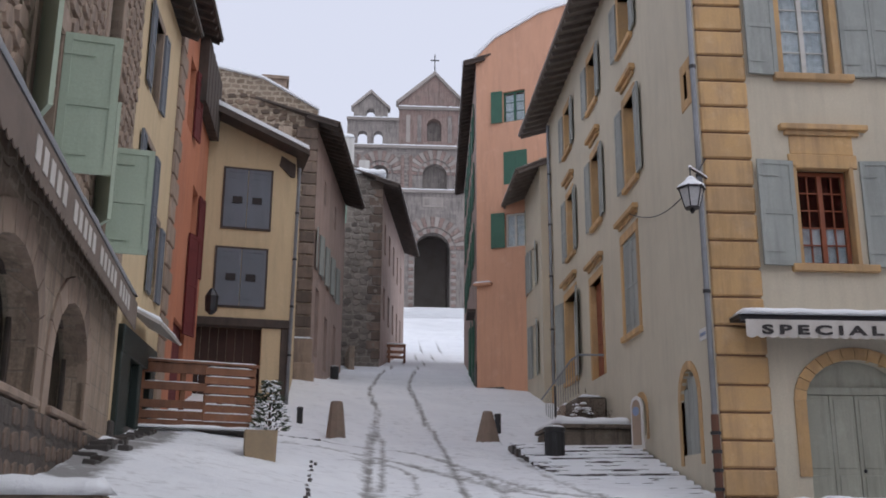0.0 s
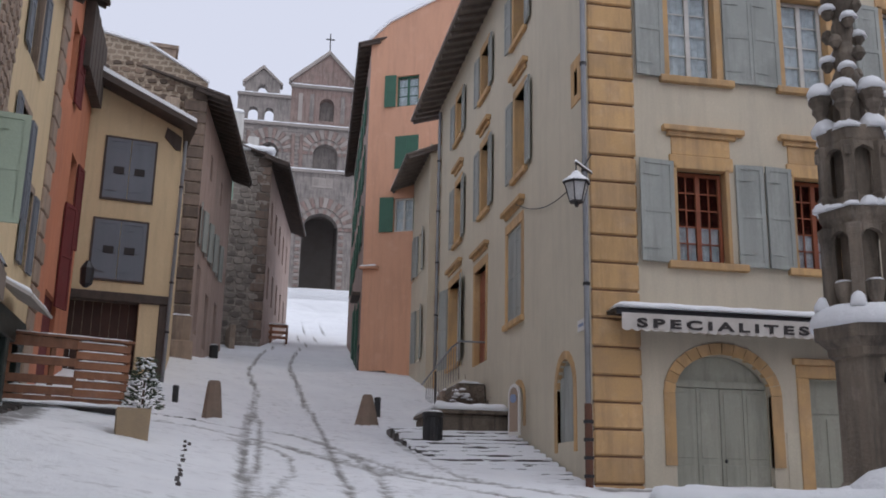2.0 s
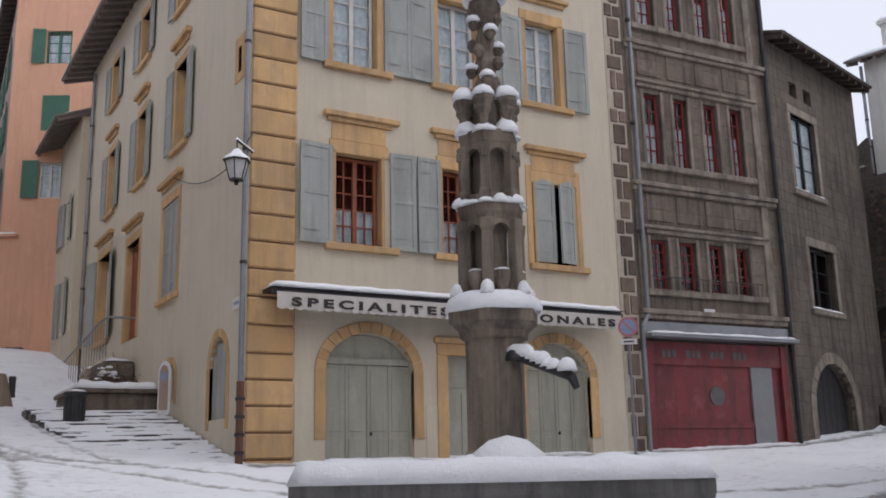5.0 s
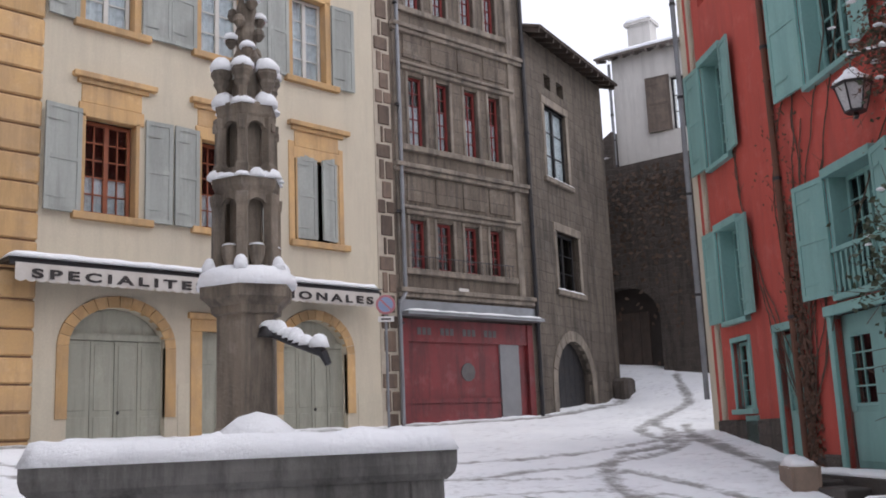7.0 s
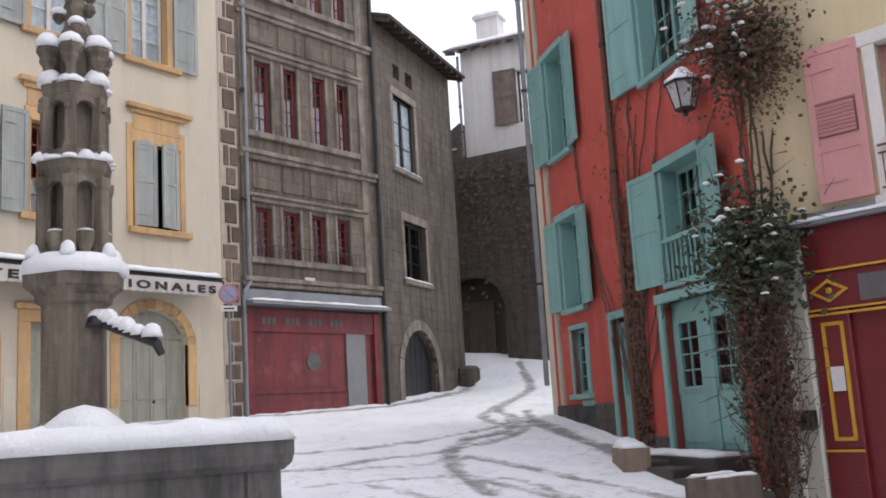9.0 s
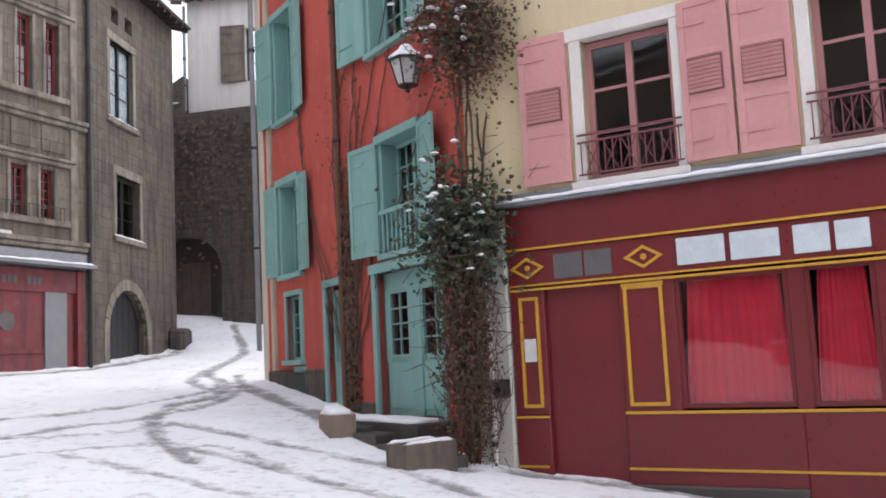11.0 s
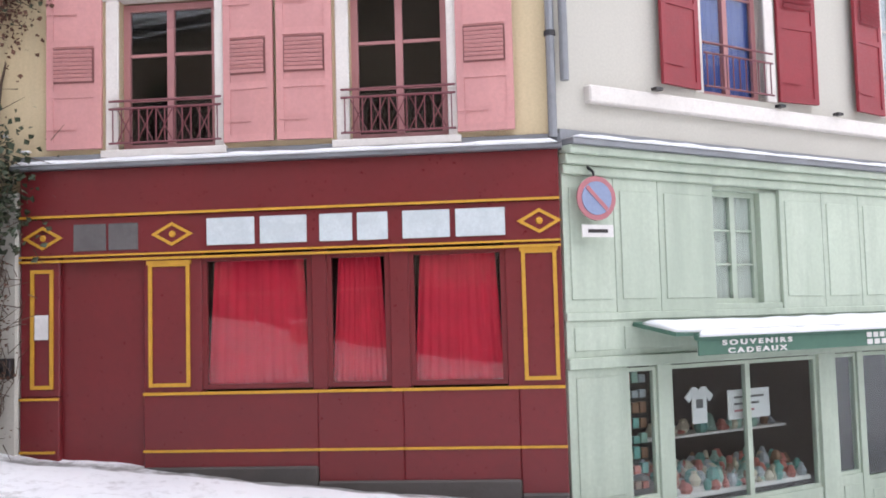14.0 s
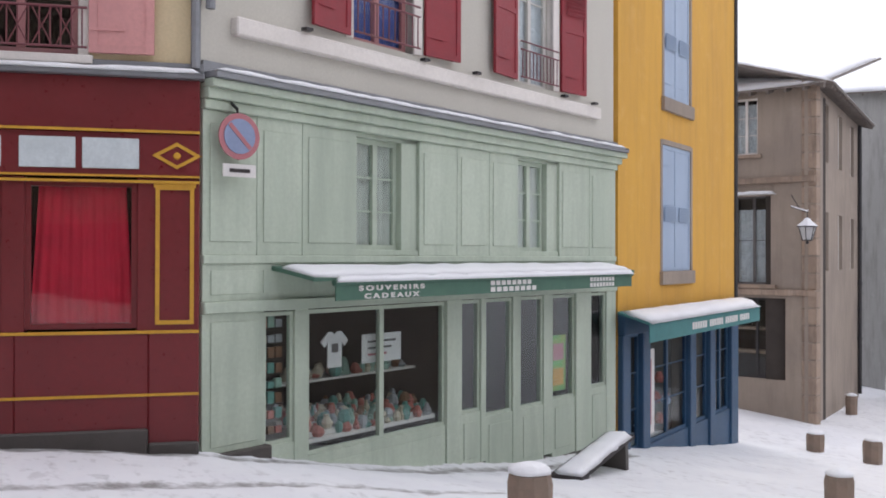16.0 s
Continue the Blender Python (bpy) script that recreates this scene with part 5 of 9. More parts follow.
    f.bars("plinth", [(-0.14, X(4.9), -0.05, 0.02, 0, 1.55), (X(3.8), X(2.8), -0.05, 0.02, -0.3, 0.95)], RUBBLEDK, 0.03, "dark damp stone base")
    e = Facade(h, lx + 6 * math.cos(a0), ly - 6 * math.sin(a0), 309)
    e.wall(0, 6, -1, 13.5, CREAMSIDE, [])
    roof(f, -0.3, W, 13.4, 0.6, 5, 2, TIMBER, 0.5)
    f.pipe([(-0.5, -0.1, 13.2), (-0.5, -0.1, 2)], 0.06)
    return f, X


CORAL_F, CORAL_X = coral_house()


# ---- dark red bar with pink shutters above ----
def red_house():
    U = 6.9
    a0 = radians(13)
    lx, ly = 11.63 + U * math.sin(a0), -2.94 + U * math.cos(a0)
    h = thing("house", (lx, ly, 0), "pale yellow house with pink shutters over a dark red bar front", "house")
    f = Facade(h, lx, ly, 193)
    def X(u):
        return U - u
    wins = [(X(5.55), X(4.28)), (X(2.55), X(1.32))]
    holes = [(a, 3.9, b, 5.86) for a, b in wins] + [(a, 7.3, b, 9.2) for a, b in wins]
    f.wall(-0.75, U, 3.6, 10.4, PALEYELLOW, holes)
    f.wall(-0.75, U, -1.5, 3.6, PALEYELLOW, [(0.25, -0.6, U - 0.15, 3.55)], name="lower_wall")
    f.room(-0.3, U - 0.2, 3.8, 10.2)
    for a, b in wins:
        for z in (3.9, 7.3):
            f.window(a, z, b, z + 1.93, MAUVE, 1, 3, 0.14, 0.09, 0.04)
            f.bars("window_surround", [(a - 0.17, a, -0.03, 0.14, z - 0.02, z + 2.0), (b, b + 0.12, -0.03, 0.14, z - 0.02, z + 2.0), (a - 0.3, b + 0.2, -0.05, 0.14, z + 1.95, z + 2.14), (a - 0.22, b + 0.16, -0.08, 0.14, z - 0.1, z)], WHITEPAINT, 0.01)
            bm = B()
            for zz in (0.52, 0.62):
                tube(bm, (a - 0.1, -0.08, z + zz), (b + 0.1, -0.08, z + zz), 0.016)
            tube(bm, (a - 0.1, -0.08, z + 0.08), (b + 0.1, -0.08, z + 0.08), 0.014)
            k = 12
            for i in range(k + 1):
                x = a - 0.05 + (b - a + 0.1) * i / k
                tube(bm, (x, -0.08, z + 0.08), (x, -0.08, z + 0.52), 0.009, None, 5)
            for i in range(5):
                x = a + 0.12 + (b - a - 0.24) * i / 4
                tube(bm, (x - 0.1, -0.08, z + 0.1), (x + 0.1, -0.08, z + 0.5), 0.008, None, 5)
                tube(bm, (x + 0.1, -0.08, z + 0.1), (x - 0.1, -0.08, z + 0.5), 0.008, None, 5)
            f.add("window_railing", bm, CLARET, "claret wrought-iron window railing", pieces="bar")
    for z in (3.93, 7.3):
        for x0, x1, hg in ((X(6.48), X(5.76), "right"), (X(4.15), X(3.5), "left"), (X(3.46), X(2.76), "right"), (X(1.2), X(0.5), "left")):
            f.shutter(x0, z, x1, z + 2.08, PINKPAINT, 3, hg, (0.42, 0.62), 3)
    # zinc flashing and snow over the bar front
    fl = f.bars("flashing", [(0.0, U + 0.05, -0.24, 0.0, 3.66, 3.72), (0.0, U + 0.05, -0.06, 0.0, 3.72, 3.86)], ZINC, 0.01)
    f.snow(0.0, U + 0.03, -0.26, -0.05, 3.72, 0.06)
    # bar front: panelled wood
    s = thing("bar_front", (lx, ly, 0), "glossy dark red wooden bar front with gilt lines", "shopfront")
    g = Facade(s, lx, ly, 193)
    bm = B()
    box(bm, 0.08, U, -0.12, 0.1, 3.05, 3.66)
    g.add("fascia", bm, WINERED, "", None, 0.01)
    g.bars("frieze", [(0.08, U, -0.1, 0.1, 2.55, 3.05)], WINERED)
    posts = [(X(6.82), X(6.3)), (X(5.2), X(4.45)), (X(3.06), X(2.87)), (X(2.09), X(1.85)), (X(0.68), U)]
    for a, b in posts:
        g.bars("pilaster", [(a, b, -0.09, 0.1, 0.8, 2.55)], WINERED)
    g.bars("stall_riser", [(X(5.2), X(3.0), -0.1, 0.1, -0.5, 0.82), (X(3.0), X(1.95), -0.1, 0.1, -0.5, 0.82), (X(1.95), X(0.55), -0.1, 0.1, -0.5, 0.82), (X(0.55), U, -0.11, 0.1, -0.6, 0.82), (X(6.82), X(6.3), -0.1, 0.1, -0.1, 0.8)], WINERED)
    g.bars("door", [(X(6.3), X(5.2), -0.01, 0.06, -0.2, 2.55)], WINERED, 0.0, "plain dark red panelled door")
    g.bars("threshold", [(X(6.9), X(3.0), -0.16, 0.1, -1.2, -0.08), (X(3.0), X(0.55), -0.16, 0.1, -1.2, -0.26), (X(0.55), U, -0.17, 0.1, -1.2, -0.42)], SLAB, 0.02, "wet dark stone base")
    for a, b in ((X(4.45), X(3.06)), (X(2.87), X(2.09)), (X(1.85), X(0.68))):
        w = g.window(a, 0.86, b, 2.5, WINERED, 1, 1, -0.06, 0.06, leaves=1, label="wide bar window with red curtains")
        bm = B()
        k = 24
        c = (a + b) / 2
        for q in range(2):
            lo, hi = (a + 0.09, c + 0.03) if q == 0 else (c - 0.03, b - 0.09)
            va, vb = [], []
            for i in range(k + 1):
                t = i / k
                e = (1 - t if q == 0 else t)
                pinch = 0.09 * e * (1 if q == 0 else -1)
                yy = 0.05 + 0.012 * math.sin(i * 1.3)
                va.append(bm.verts.new((lo + (hi - lo) * t - pinch * 0.6, yy, 0.86)))
                vb.append(bm.verts.new((lo + (hi - lo) * t + pinch * 0.4, yy, 2.46)))
            for i in range(k):
                bm.faces.new((va[i], va[i + 1], vb[i + 1], vb[i]))
        g.add("curtain", bm, REDCURTAIN, "drawn bright red curtains", w)
        # near-black sheet, painted as the shade behind the curtains
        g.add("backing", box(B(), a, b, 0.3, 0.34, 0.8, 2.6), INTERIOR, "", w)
    for a, b in ((4.37, 3.76), (3.69, 3.10), (2.94, 2.53), (2.47, 2.09), (1.91, 1.33), (1.26, 0.66)):
        bm = box(B(), X(a), X(b), -0.125, -0.10, 2.64, 2.98)
        g.add("transom_light", bm, FROST, "frosted white transom light", None, 0.008)
    g.bars("name_panel", [(X(6.11), X(5.68), -0.112, -0.1, 2.62, 2.96), (X(5.65), X(5.26), -0.112, -0.1, 2.62, 2.96)], GREYPANEL)
    # gilt mouldings
    gold = [(0.08, U, -0.145, -0.12, 3.05, 3.08), (0.08, U, -0.13, -0.1, 2.55, 2.575), (0.08, U, -0.14, -0.1, 2.485, 2.515), (X(5.2), U, -0.125, -0.1, 0.8, 0.835), (X(6.82), X(6.3), -0.125, -0.1, 0.76, 0.79),
            (X(5.2), U, -0.125, -0.1, 0.10, 0.13), (X(6.82), X(6.35), -0.125, -0.1, 0.10, 0.13)]
    g.bars("gilt_line", gold, GOLD, 0.0)
    for a, b, z1 in ((X(6.68), X(6.38), 2.40), (X(5.13), X(4.60), 2.44), (X(0.48), X(0.06), 2.46)):
        z0, t = 0.90, 0.045
        g.bars("gilt_frame", [(a, b, -0.115, -0.085, z0, z0 + t), (a, b, -0.115, -0.085, z1 - t, z1), (a, a + t, -0.113, -0.085, z0, z1), (b - t, b, -0.113, -0.085, z0, z1)], GOLD, 0.0)
        if b - a > 0.35:
            g.bars("gilt_frame", [(a - 0.02, b + 0.02, -0.12, -0.085, z1 - 0.02, z1 + 0.03)], GOLD, 0.0)
    for cx in (X(6.52), X(4.82), X(0.25)):
        bm = B()
        rx, rz, t = 0.27, 0.15, 0.2
        pts = [(cx + rx, 2.80), (cx, 2.80 + rz), (cx - rx, 2.80), (cx, 2.80 - rz)]
        inn = [(cx + (x - cx) * 0.72, 2.80 + (z - 2.80) * 0.72) for x, z in pts]
        for i in range(4):
            j = (i + 1) % 4
            prism(bm, [pts[i], pts[j], inn[j], inn[i]], -0.118, -0.1)
        bmesh.ops.recalc_face_normals(bm, faces=bm.faces[:])
        dm = g.add("gilt_diamond", bm, GOLD)
        bm = B()
        lathe(bm, [(0.045, 0), (0.03, 0.02)], 8)
        bm.transform(pose(cx, -0.1, 2.80, 90))
        g.add("gilt_rosette", bm, GOLD, "", dm)
    g.bars("notice", [(X(6.62), X(6.44), -0.118, -0.11, 1.52, 1.83)], SIGNWHITE, 0.0, "small white paper notice")
    f.room(0.2, U - 0.1, -0.6, 3.6, 1.2, 0.3)
    f.pipe([(U - 0.05, -0.1, 10.2), (U - 0.05, -0.1, 3.8)], 0.055)
    # grey edge stone and letter box beside the creeper
    f.bars("corner_stone", [(-0.5, 0.06, -0.14, 0.1, -0.6, 3.4)], GREYPLASTER, 0.03, "pale grey rough plaster jamb")
    f.pipe([(-0.22, -0.2, 3.3), (-0.22, -0.2, -0.3)], 0.035, WHITEPAINT, "white_pipe")
    f.bars("letter_box", [(-0.16, 0.04, -0.26, -0.14, 1.05, 1.3)], METALDARK)
    roof(f, -0.6, U, 10.4, 0.5, 6, 2, TIMBER, 0.5)


red_house()


# ---- pale green souvenir shop ----
def green_house():
    h = thing("house", (11.63, -2.94, -0.5), "grey plastered corner house over a pale green wooden shop", "house")
    f = Facade(h, 11.63, -2.94, 154.8)
    W = 10.1
    wins = [(2.56, 3.85), (6.66, 7.78)]
    f.wall(0, W, 3.7, 10.5, GREYPLASTER, [(a, 4.62, b, 6.9) for a, b in wins])
    f.room(0.2, W - 0.2, -2, 10)
    for k, (a, b) in enumerate(wins):
        f.window(a, 4.62, b, 6.9, MAUVE if k == 0 else WHITEWOOD, 1, 3, 0.14, 0.08, curtain=0.98, cmat=BLUECURTAIN if k == 0 else LACE)
        f.bars("window_surround", [(a - 0.16, a, -0.03, 0.12, 4.62, 7.0), (b, b + 0.2, -0.03, 0.12, 4.62, 7.0), (a - 0.2, b + 0.24, -0.05, 0.12, 6.9, 7.1)], WHITEPAINT, 0.01)
        f.shutter(a - 0.88, 4.64, a - 0.1, 6.9, CLARETSH, 6, "right", (0.62, 0.85), 2)
        f.shutter(b + 0.24, 4.64, b + 1.0, 6.9, CLARETSH, 6, "left", (0.62, 0.85), 2)
        bm = B()
        for zz in (4.7, 5.16, 5.3):
            tube(bm, (a - 0.05, -0.1, zz), (b + 0.05, -0.1, zz), 0.015)
        for i in range(11):
            x = a + (b - a) * i / 10
            tube(bm, (x, -0.1, 4.7), (x, -0.1, 5.16), 0.01, None, 5)
        f.add("window_railing", bm, CLARET, pieces="bar")
    f.bars("ledge", [(0.45, 9.4, -0.12, 0.02, 4.28, 4.5)], WHITEPAINT, 0.02, "broad white painted sill band")
    for x in (1.5, 3.9, 5.2, 7.9, 9.0):
        f.bars("hook", [(x, x + 0.12, -0.2, -0.1, 4.52, 4.56)], METALDARK, 0.0)
    f.bars("flashing", [(0, W + 0.1, -0.3, 0, 3.7, 3.78), (0, W + 0.1, -0.05, 0, 3.78, 3.92)], ZINC, 0.01)
    f.snow(0, W + 0.1, -0.32, -0.04, 3.78, 0.06)
    s = thing("shop_front", (11.63, -2.94, -0.5), "pale green panelled wooden souvenir shop front", "shopfront")
    g = Facade(s, 11.63, -2.94, 154.8)
    g.bars("cornice", [(0, W + 0.15, -0.24, 0.1, 3.6, 3.7), (0, W + 0.08, -0.16, 0.1, 3.48, 3.6), (0, W, -0.1, 0.1, 3.36, 3.48)], GREENWOOD, 0.012)
    # upper boarding with two windows
    ups = [(2.6, 3.95), (6.6, 7.95)]
    edges = [0, 0.82, 1.58, 2.6, 3.95, 4.88, 5.75, 6.6, 7.95, 9.05, W]
    for a, b in zip(edges, edges[1:]):
        if (a, b) in ups:
            continue
        g.bars("panel", [(a + 0.004, b - 0.004, -0.05, 0.1, 1.68, 3.36)], GREENWOOD, 0.004)
        if b - a > 0.6:
            g.bars("panel", [(a + 0.1, b - 0.1, -0.065, -0.05, 1.84, 3.2)], GREENWOOD, 0.006)
    for a, b in ups:
        g.window(a + 0.05, 1.76, b - 0.35, 3.3, GREENWOOD, 1, 3, 0.10, 0.07, curtain=0.99, cmat=NETCURTAIN, label="small pale green shop window with net curtain")
        g.bars("window_reveal", [(b - 0.35, b, 0.0, 0.3, 1.72, 3.36), (a, a + 0.05, 0.0, 0.3, 1.72, 3.36), (a, b, -0.03, 0.3, 1.68, 1.76), (a, b, 0.0, 0.3, 3.3, 3.36)], GREENWOOD, 0.004)
    g.bars("rail", [(0, W, -0.08, 0.1, 1.58, 1.68), (0, W, -0.1, 0.1, 1.0, 1.14)], GREENWOOD, 0.01)
    g.bars("panel", [(0.004, 2.2, -0.05, 0.1, 1.14, 1.58), (2.204, W, -0.05, 0.1, 1.14, 1.58), (0.12, 0.8, -0.065, -0.05, 1.22, 1.5), (0.92, 2.0, -0.065, -0.05, 1.22, 1.5)], GREENWOOD, 0.004)
    g.bars("panel", [(0, 0.95, -0.05, 0.1, -1.0, 1.0), (0.12, 0.83, -0.065, -0.05, -0.55, 0.9), (1.45, 1.69, -0.06, 0.1, -1.2, 1.0), (4.6, 4.98, -0.08, 0.1, -1.6, 1.0), (5.52, 5.66, -0.06, 0.1, -1.6, 1.0),
                     (6.44, 6.68, -0.06, 0.1, -1.8, 1.0), (7.42, 7.72, -0.06, 0.1, -1.8, 1.0), (8.52, 9.08, -0.08, 0.1, -1.9, 1.0), (9.72, W, -0.06, 0.1, -2.2, 1.0)], GREENWOOD, 0.006)
    glass = [(0.95, 1.45, -0.66, 0.98), (1.69, 4.6, -0.88, 0.98), (4.98, 5.52, -0.78, 0.98), (5.66, 6.44, -0.9, 0.98), (6.68, 7.42, -0.9, 0.98), (7.72, 8.52, -0.88, 0.98), (9.08, 9.72, -0.8, 0.98)]
    for a, b, z0, z1 in glass:
        big = b - a > 2
        g.window(a, z0, b, z1, GREENWOOD, 1, 1, -0.02, 0.05, leaves=2 if big else 1, label="tall shop window with goods behind" if big else "")
        g.bars("stall_riser", [(a, b, -0.05, 0.1, -2.6, z0)], GREENWOOD, 0.006)
        g.bars("panel", [(a + 0.08, b - 0.08, -0.065, -0.05, -1.5 if a < 5 else -1.75, z0 - 0.14)], GREENWOOD, 0.006)
    g.bars("threshold", [(0, 1.0, -0.15, 0.1, -1.6, -0.62), (1.0, W, -0.13, 0.1, -3.0, -1.9)], SLAB, 0.02)
    # awning with two lines of white lettering on a green valance
    aw = thing("awning", (12.5, -4.5, 1.2), "half-folded green shop awning loaded with snow", "awning")
    k = Facade(aw, 11.63, -2.94, 154.8)
    bm = box(B(), 1.05, 9.4, -0.75, 0.0, 0, 0.05)
    bm.transform(pose(0, -0.06, 1.5, 10))
    k.add("cover", bm, AWNGREEN)
    k.add("valance", box(B(), 1.38, 9.22, -0.84, -0.82, 1.13, 1.34), AWNGREEN, "green valance")
    bm = snow_bed(B(), 1.05, 9.4, -0.75, -0.02, 0.05, 0.045, 0.14, 3.0)
    bm.transform(pose(0, -0.06, 1.5, 10))
    k.add("snow", bm, SNOW, "fresh snow")
    bm = snow_bed(B(), 1.35, 9.27, -0.92, -0.72, 1.36, 0.07, 0.12, 5.0)
    k.add("snow", bm, SNOW, "fresh snow")
    bm = B()
    tube(bm, (1.35, -0.83, 1.35), (9.25, -0.83, 1.35), 0.04)
    k.add("front_bar", bm, AWNGREEN)
    for i, (x0, w1, w2) in enumerate(((1.78, 1.3, 1.1), (4.65, 1.15, 1.3), (7.65, 0.9, 0.9))):
        if i == 0:
            lettering(k, "SOUVENIRS", x0, 1.245, 0.085, w1, -0.845, SIGNWHITE)
            lettering(k, "CADEAUX", x0 + 0.1, 1.145, 0.085, w2, -0.845, SIGNWHITE)
        else:
            n = 8
            for row, w in ((1.245, w1), (1.15, w2)):
                for q in range(n):
                    k.bars("letter_bar", [(x0 + w * q / n, x0 + w * (q + 0.72) / n, -0.845, -0.838, row, row + 0.07)], SIGNWHITE, 0.0)
    # window display
    r = random.Random(11)
    cols = [surf("display_" + nm, c, tuple(v * 0.7 for v in c), 0.5, 8) for nm, c in (("teal", (0.12, 0.28, 0.24)), ("cream", (0.55, 0.48, 0.36)), ("rose", (0.45, 0.15, 0.12)), ("grey", (0.35, 0.37, 0.38)), ("brown", (0.22, 0.12, 0.07)), ("jade", (0.28, 0.42, 0.34)))]
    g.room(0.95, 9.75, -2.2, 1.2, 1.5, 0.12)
    g.bars("display_shelf", [(1.75, 4.55, 0.12, 0.9, -0.78, -0.72), (1.75, 4.55, 0.5, 0.9, -0.05, -0.02)], WHITEPAINT, 0.0)
    for i in range(190):
        x, y = r.uniform(1.85, 4.45), r.uniform(0.14, 0.8)
        z = -0.72 + 0.34 * int(y * 5) / 5 if i % 5 else -0.02
        if z > -0.5:
            y = r.uniform(0.55, 0.85)
        rad, hh = r.uniform(0.04, 0.10), r.uniform(0.07, 0.22)
        ob = thing("souvenir", (0, 0, 0), "small souvenir on the shop window shelf", "souvenir", "souvenirs in the window")
        ob.matrix_basis = g.m @ pose(x, y, z)
        bm = B()
        lathe(bm, [(rad * 0.7, 0), (rad, hh * 0.4), (rad * r.uniform(0.3, 0.9), hh * 0.8), (rad * 0.4, hh)], 8)
        part("body", bm, r.choice(cols), ob)
    g.bars("display_step", [(1.75, 4.55, 0.2 * k, 0.2 * k + 0.2, -0.72, -0.725 + 0.068 * k) for k in range(1, 4)], WHITEPAINT, 0.0)
    for i in range(24):
        ob = thing("souvenir", (0, 0, 0), "small souvenir on a rack in the narrow window", "souvenir", "souvenirs in the window")
        ob.matrix_basis = g.m @ pose(1.0 + 0.13 * (i % 3) + 0.06, 0.12, -0.55 + 0.19 * (i // 3))
        part("body", box(B(), -0.05, 0.05, -0.03, 0.03, 0, r.uniform(0.08, 0.15)), r.choice(cols), ob)
    sh = thing("t_shirt", (0, 0, 0), "white printed t-shirt hanging in the shop window", "t-shirt")
    sh.matrix_basis = g.m @ pose(2.33, 0.1, 0.42) @ Matrix.Scale(0.8, 4)
    pts = [(-0.17, -0.3), (0.17, -0.3), (0.17, 0.12), (0.24, 0.05), (0.33, 0.14), (0.16, 0.3), (0.07, 0.3), (0, 0.25), (-0.07, 0.3), (-0.16, 0.3), (-0.33, 0.14), (-0.24, 0.05), (-0.17, 0.12)]
    part("cloth", prism(B(), pts, -0.01, 0.01), SIGNWHITE, sh)
    part("print", box(B(), -0.08, 0.08, -0.014, -0.011, -0.05, 0.1), GREYPANEL, sh)
    nt = thing("poster", (0, 0, 0), "white notice with printed lines in the shop window", "poster")
    nt.matrix_basis = g.m @ pose(3.3, 0.1, 0.38)
    part("sheet", box(B(), -0.42, 0.42, 0, 0.01, -0.2, 0.2), SIGNWHITE, nt)
    for q in range(3):
        part("text_line", box(B(), -0.3, 0.3 - 0.1 * q, -0.006, -0.001, 0.08 - q * 0.09, 0.11 - q * 0.09), GREYPANEL if q < 2 else SIGNRED, nt)
    pc = thing("poster", (0, 0, 0), "green and red poster on the shop door glass", "poster")
    pc.matrix_basis = g.m @ pose(8.1, 0.06, -0.3)
    part("sheet", box(B(), -0.26, 0.26, 0, 0.01, -0.45, 0.55), surf("poster_green", (0.15, 0.42, 0.12), (0.4, 0.35, 0.08), 0.8, 5), pc)
    part("picture", box(B(), -0.18, 0.18, -0.006, -0.001, 0.1, 0.4), SIGNRED, pc)
    part("picture", box(B(), -0.18, 0.18, -0.006, -0.001, -0.35, -0.05), GOLD, pc)
    # back side of the corner
    b = Facade(h, 11.63 + W * math.sin(radians(154.8)), -2.94 + W * math.cos(radians(154.8)), 90)
    b.wall(0, 4, -4, 10.5, GREYPLASTER, [])
    roof(f, 0, W + 0.2, 10.5, 0.5, 5, 2, TIMBER, 0.5)
    f.pipe([(0.05, -0.12, 10.2), (0.05, -0.12, 4.5)], 0.055, ZINC)


green_house()


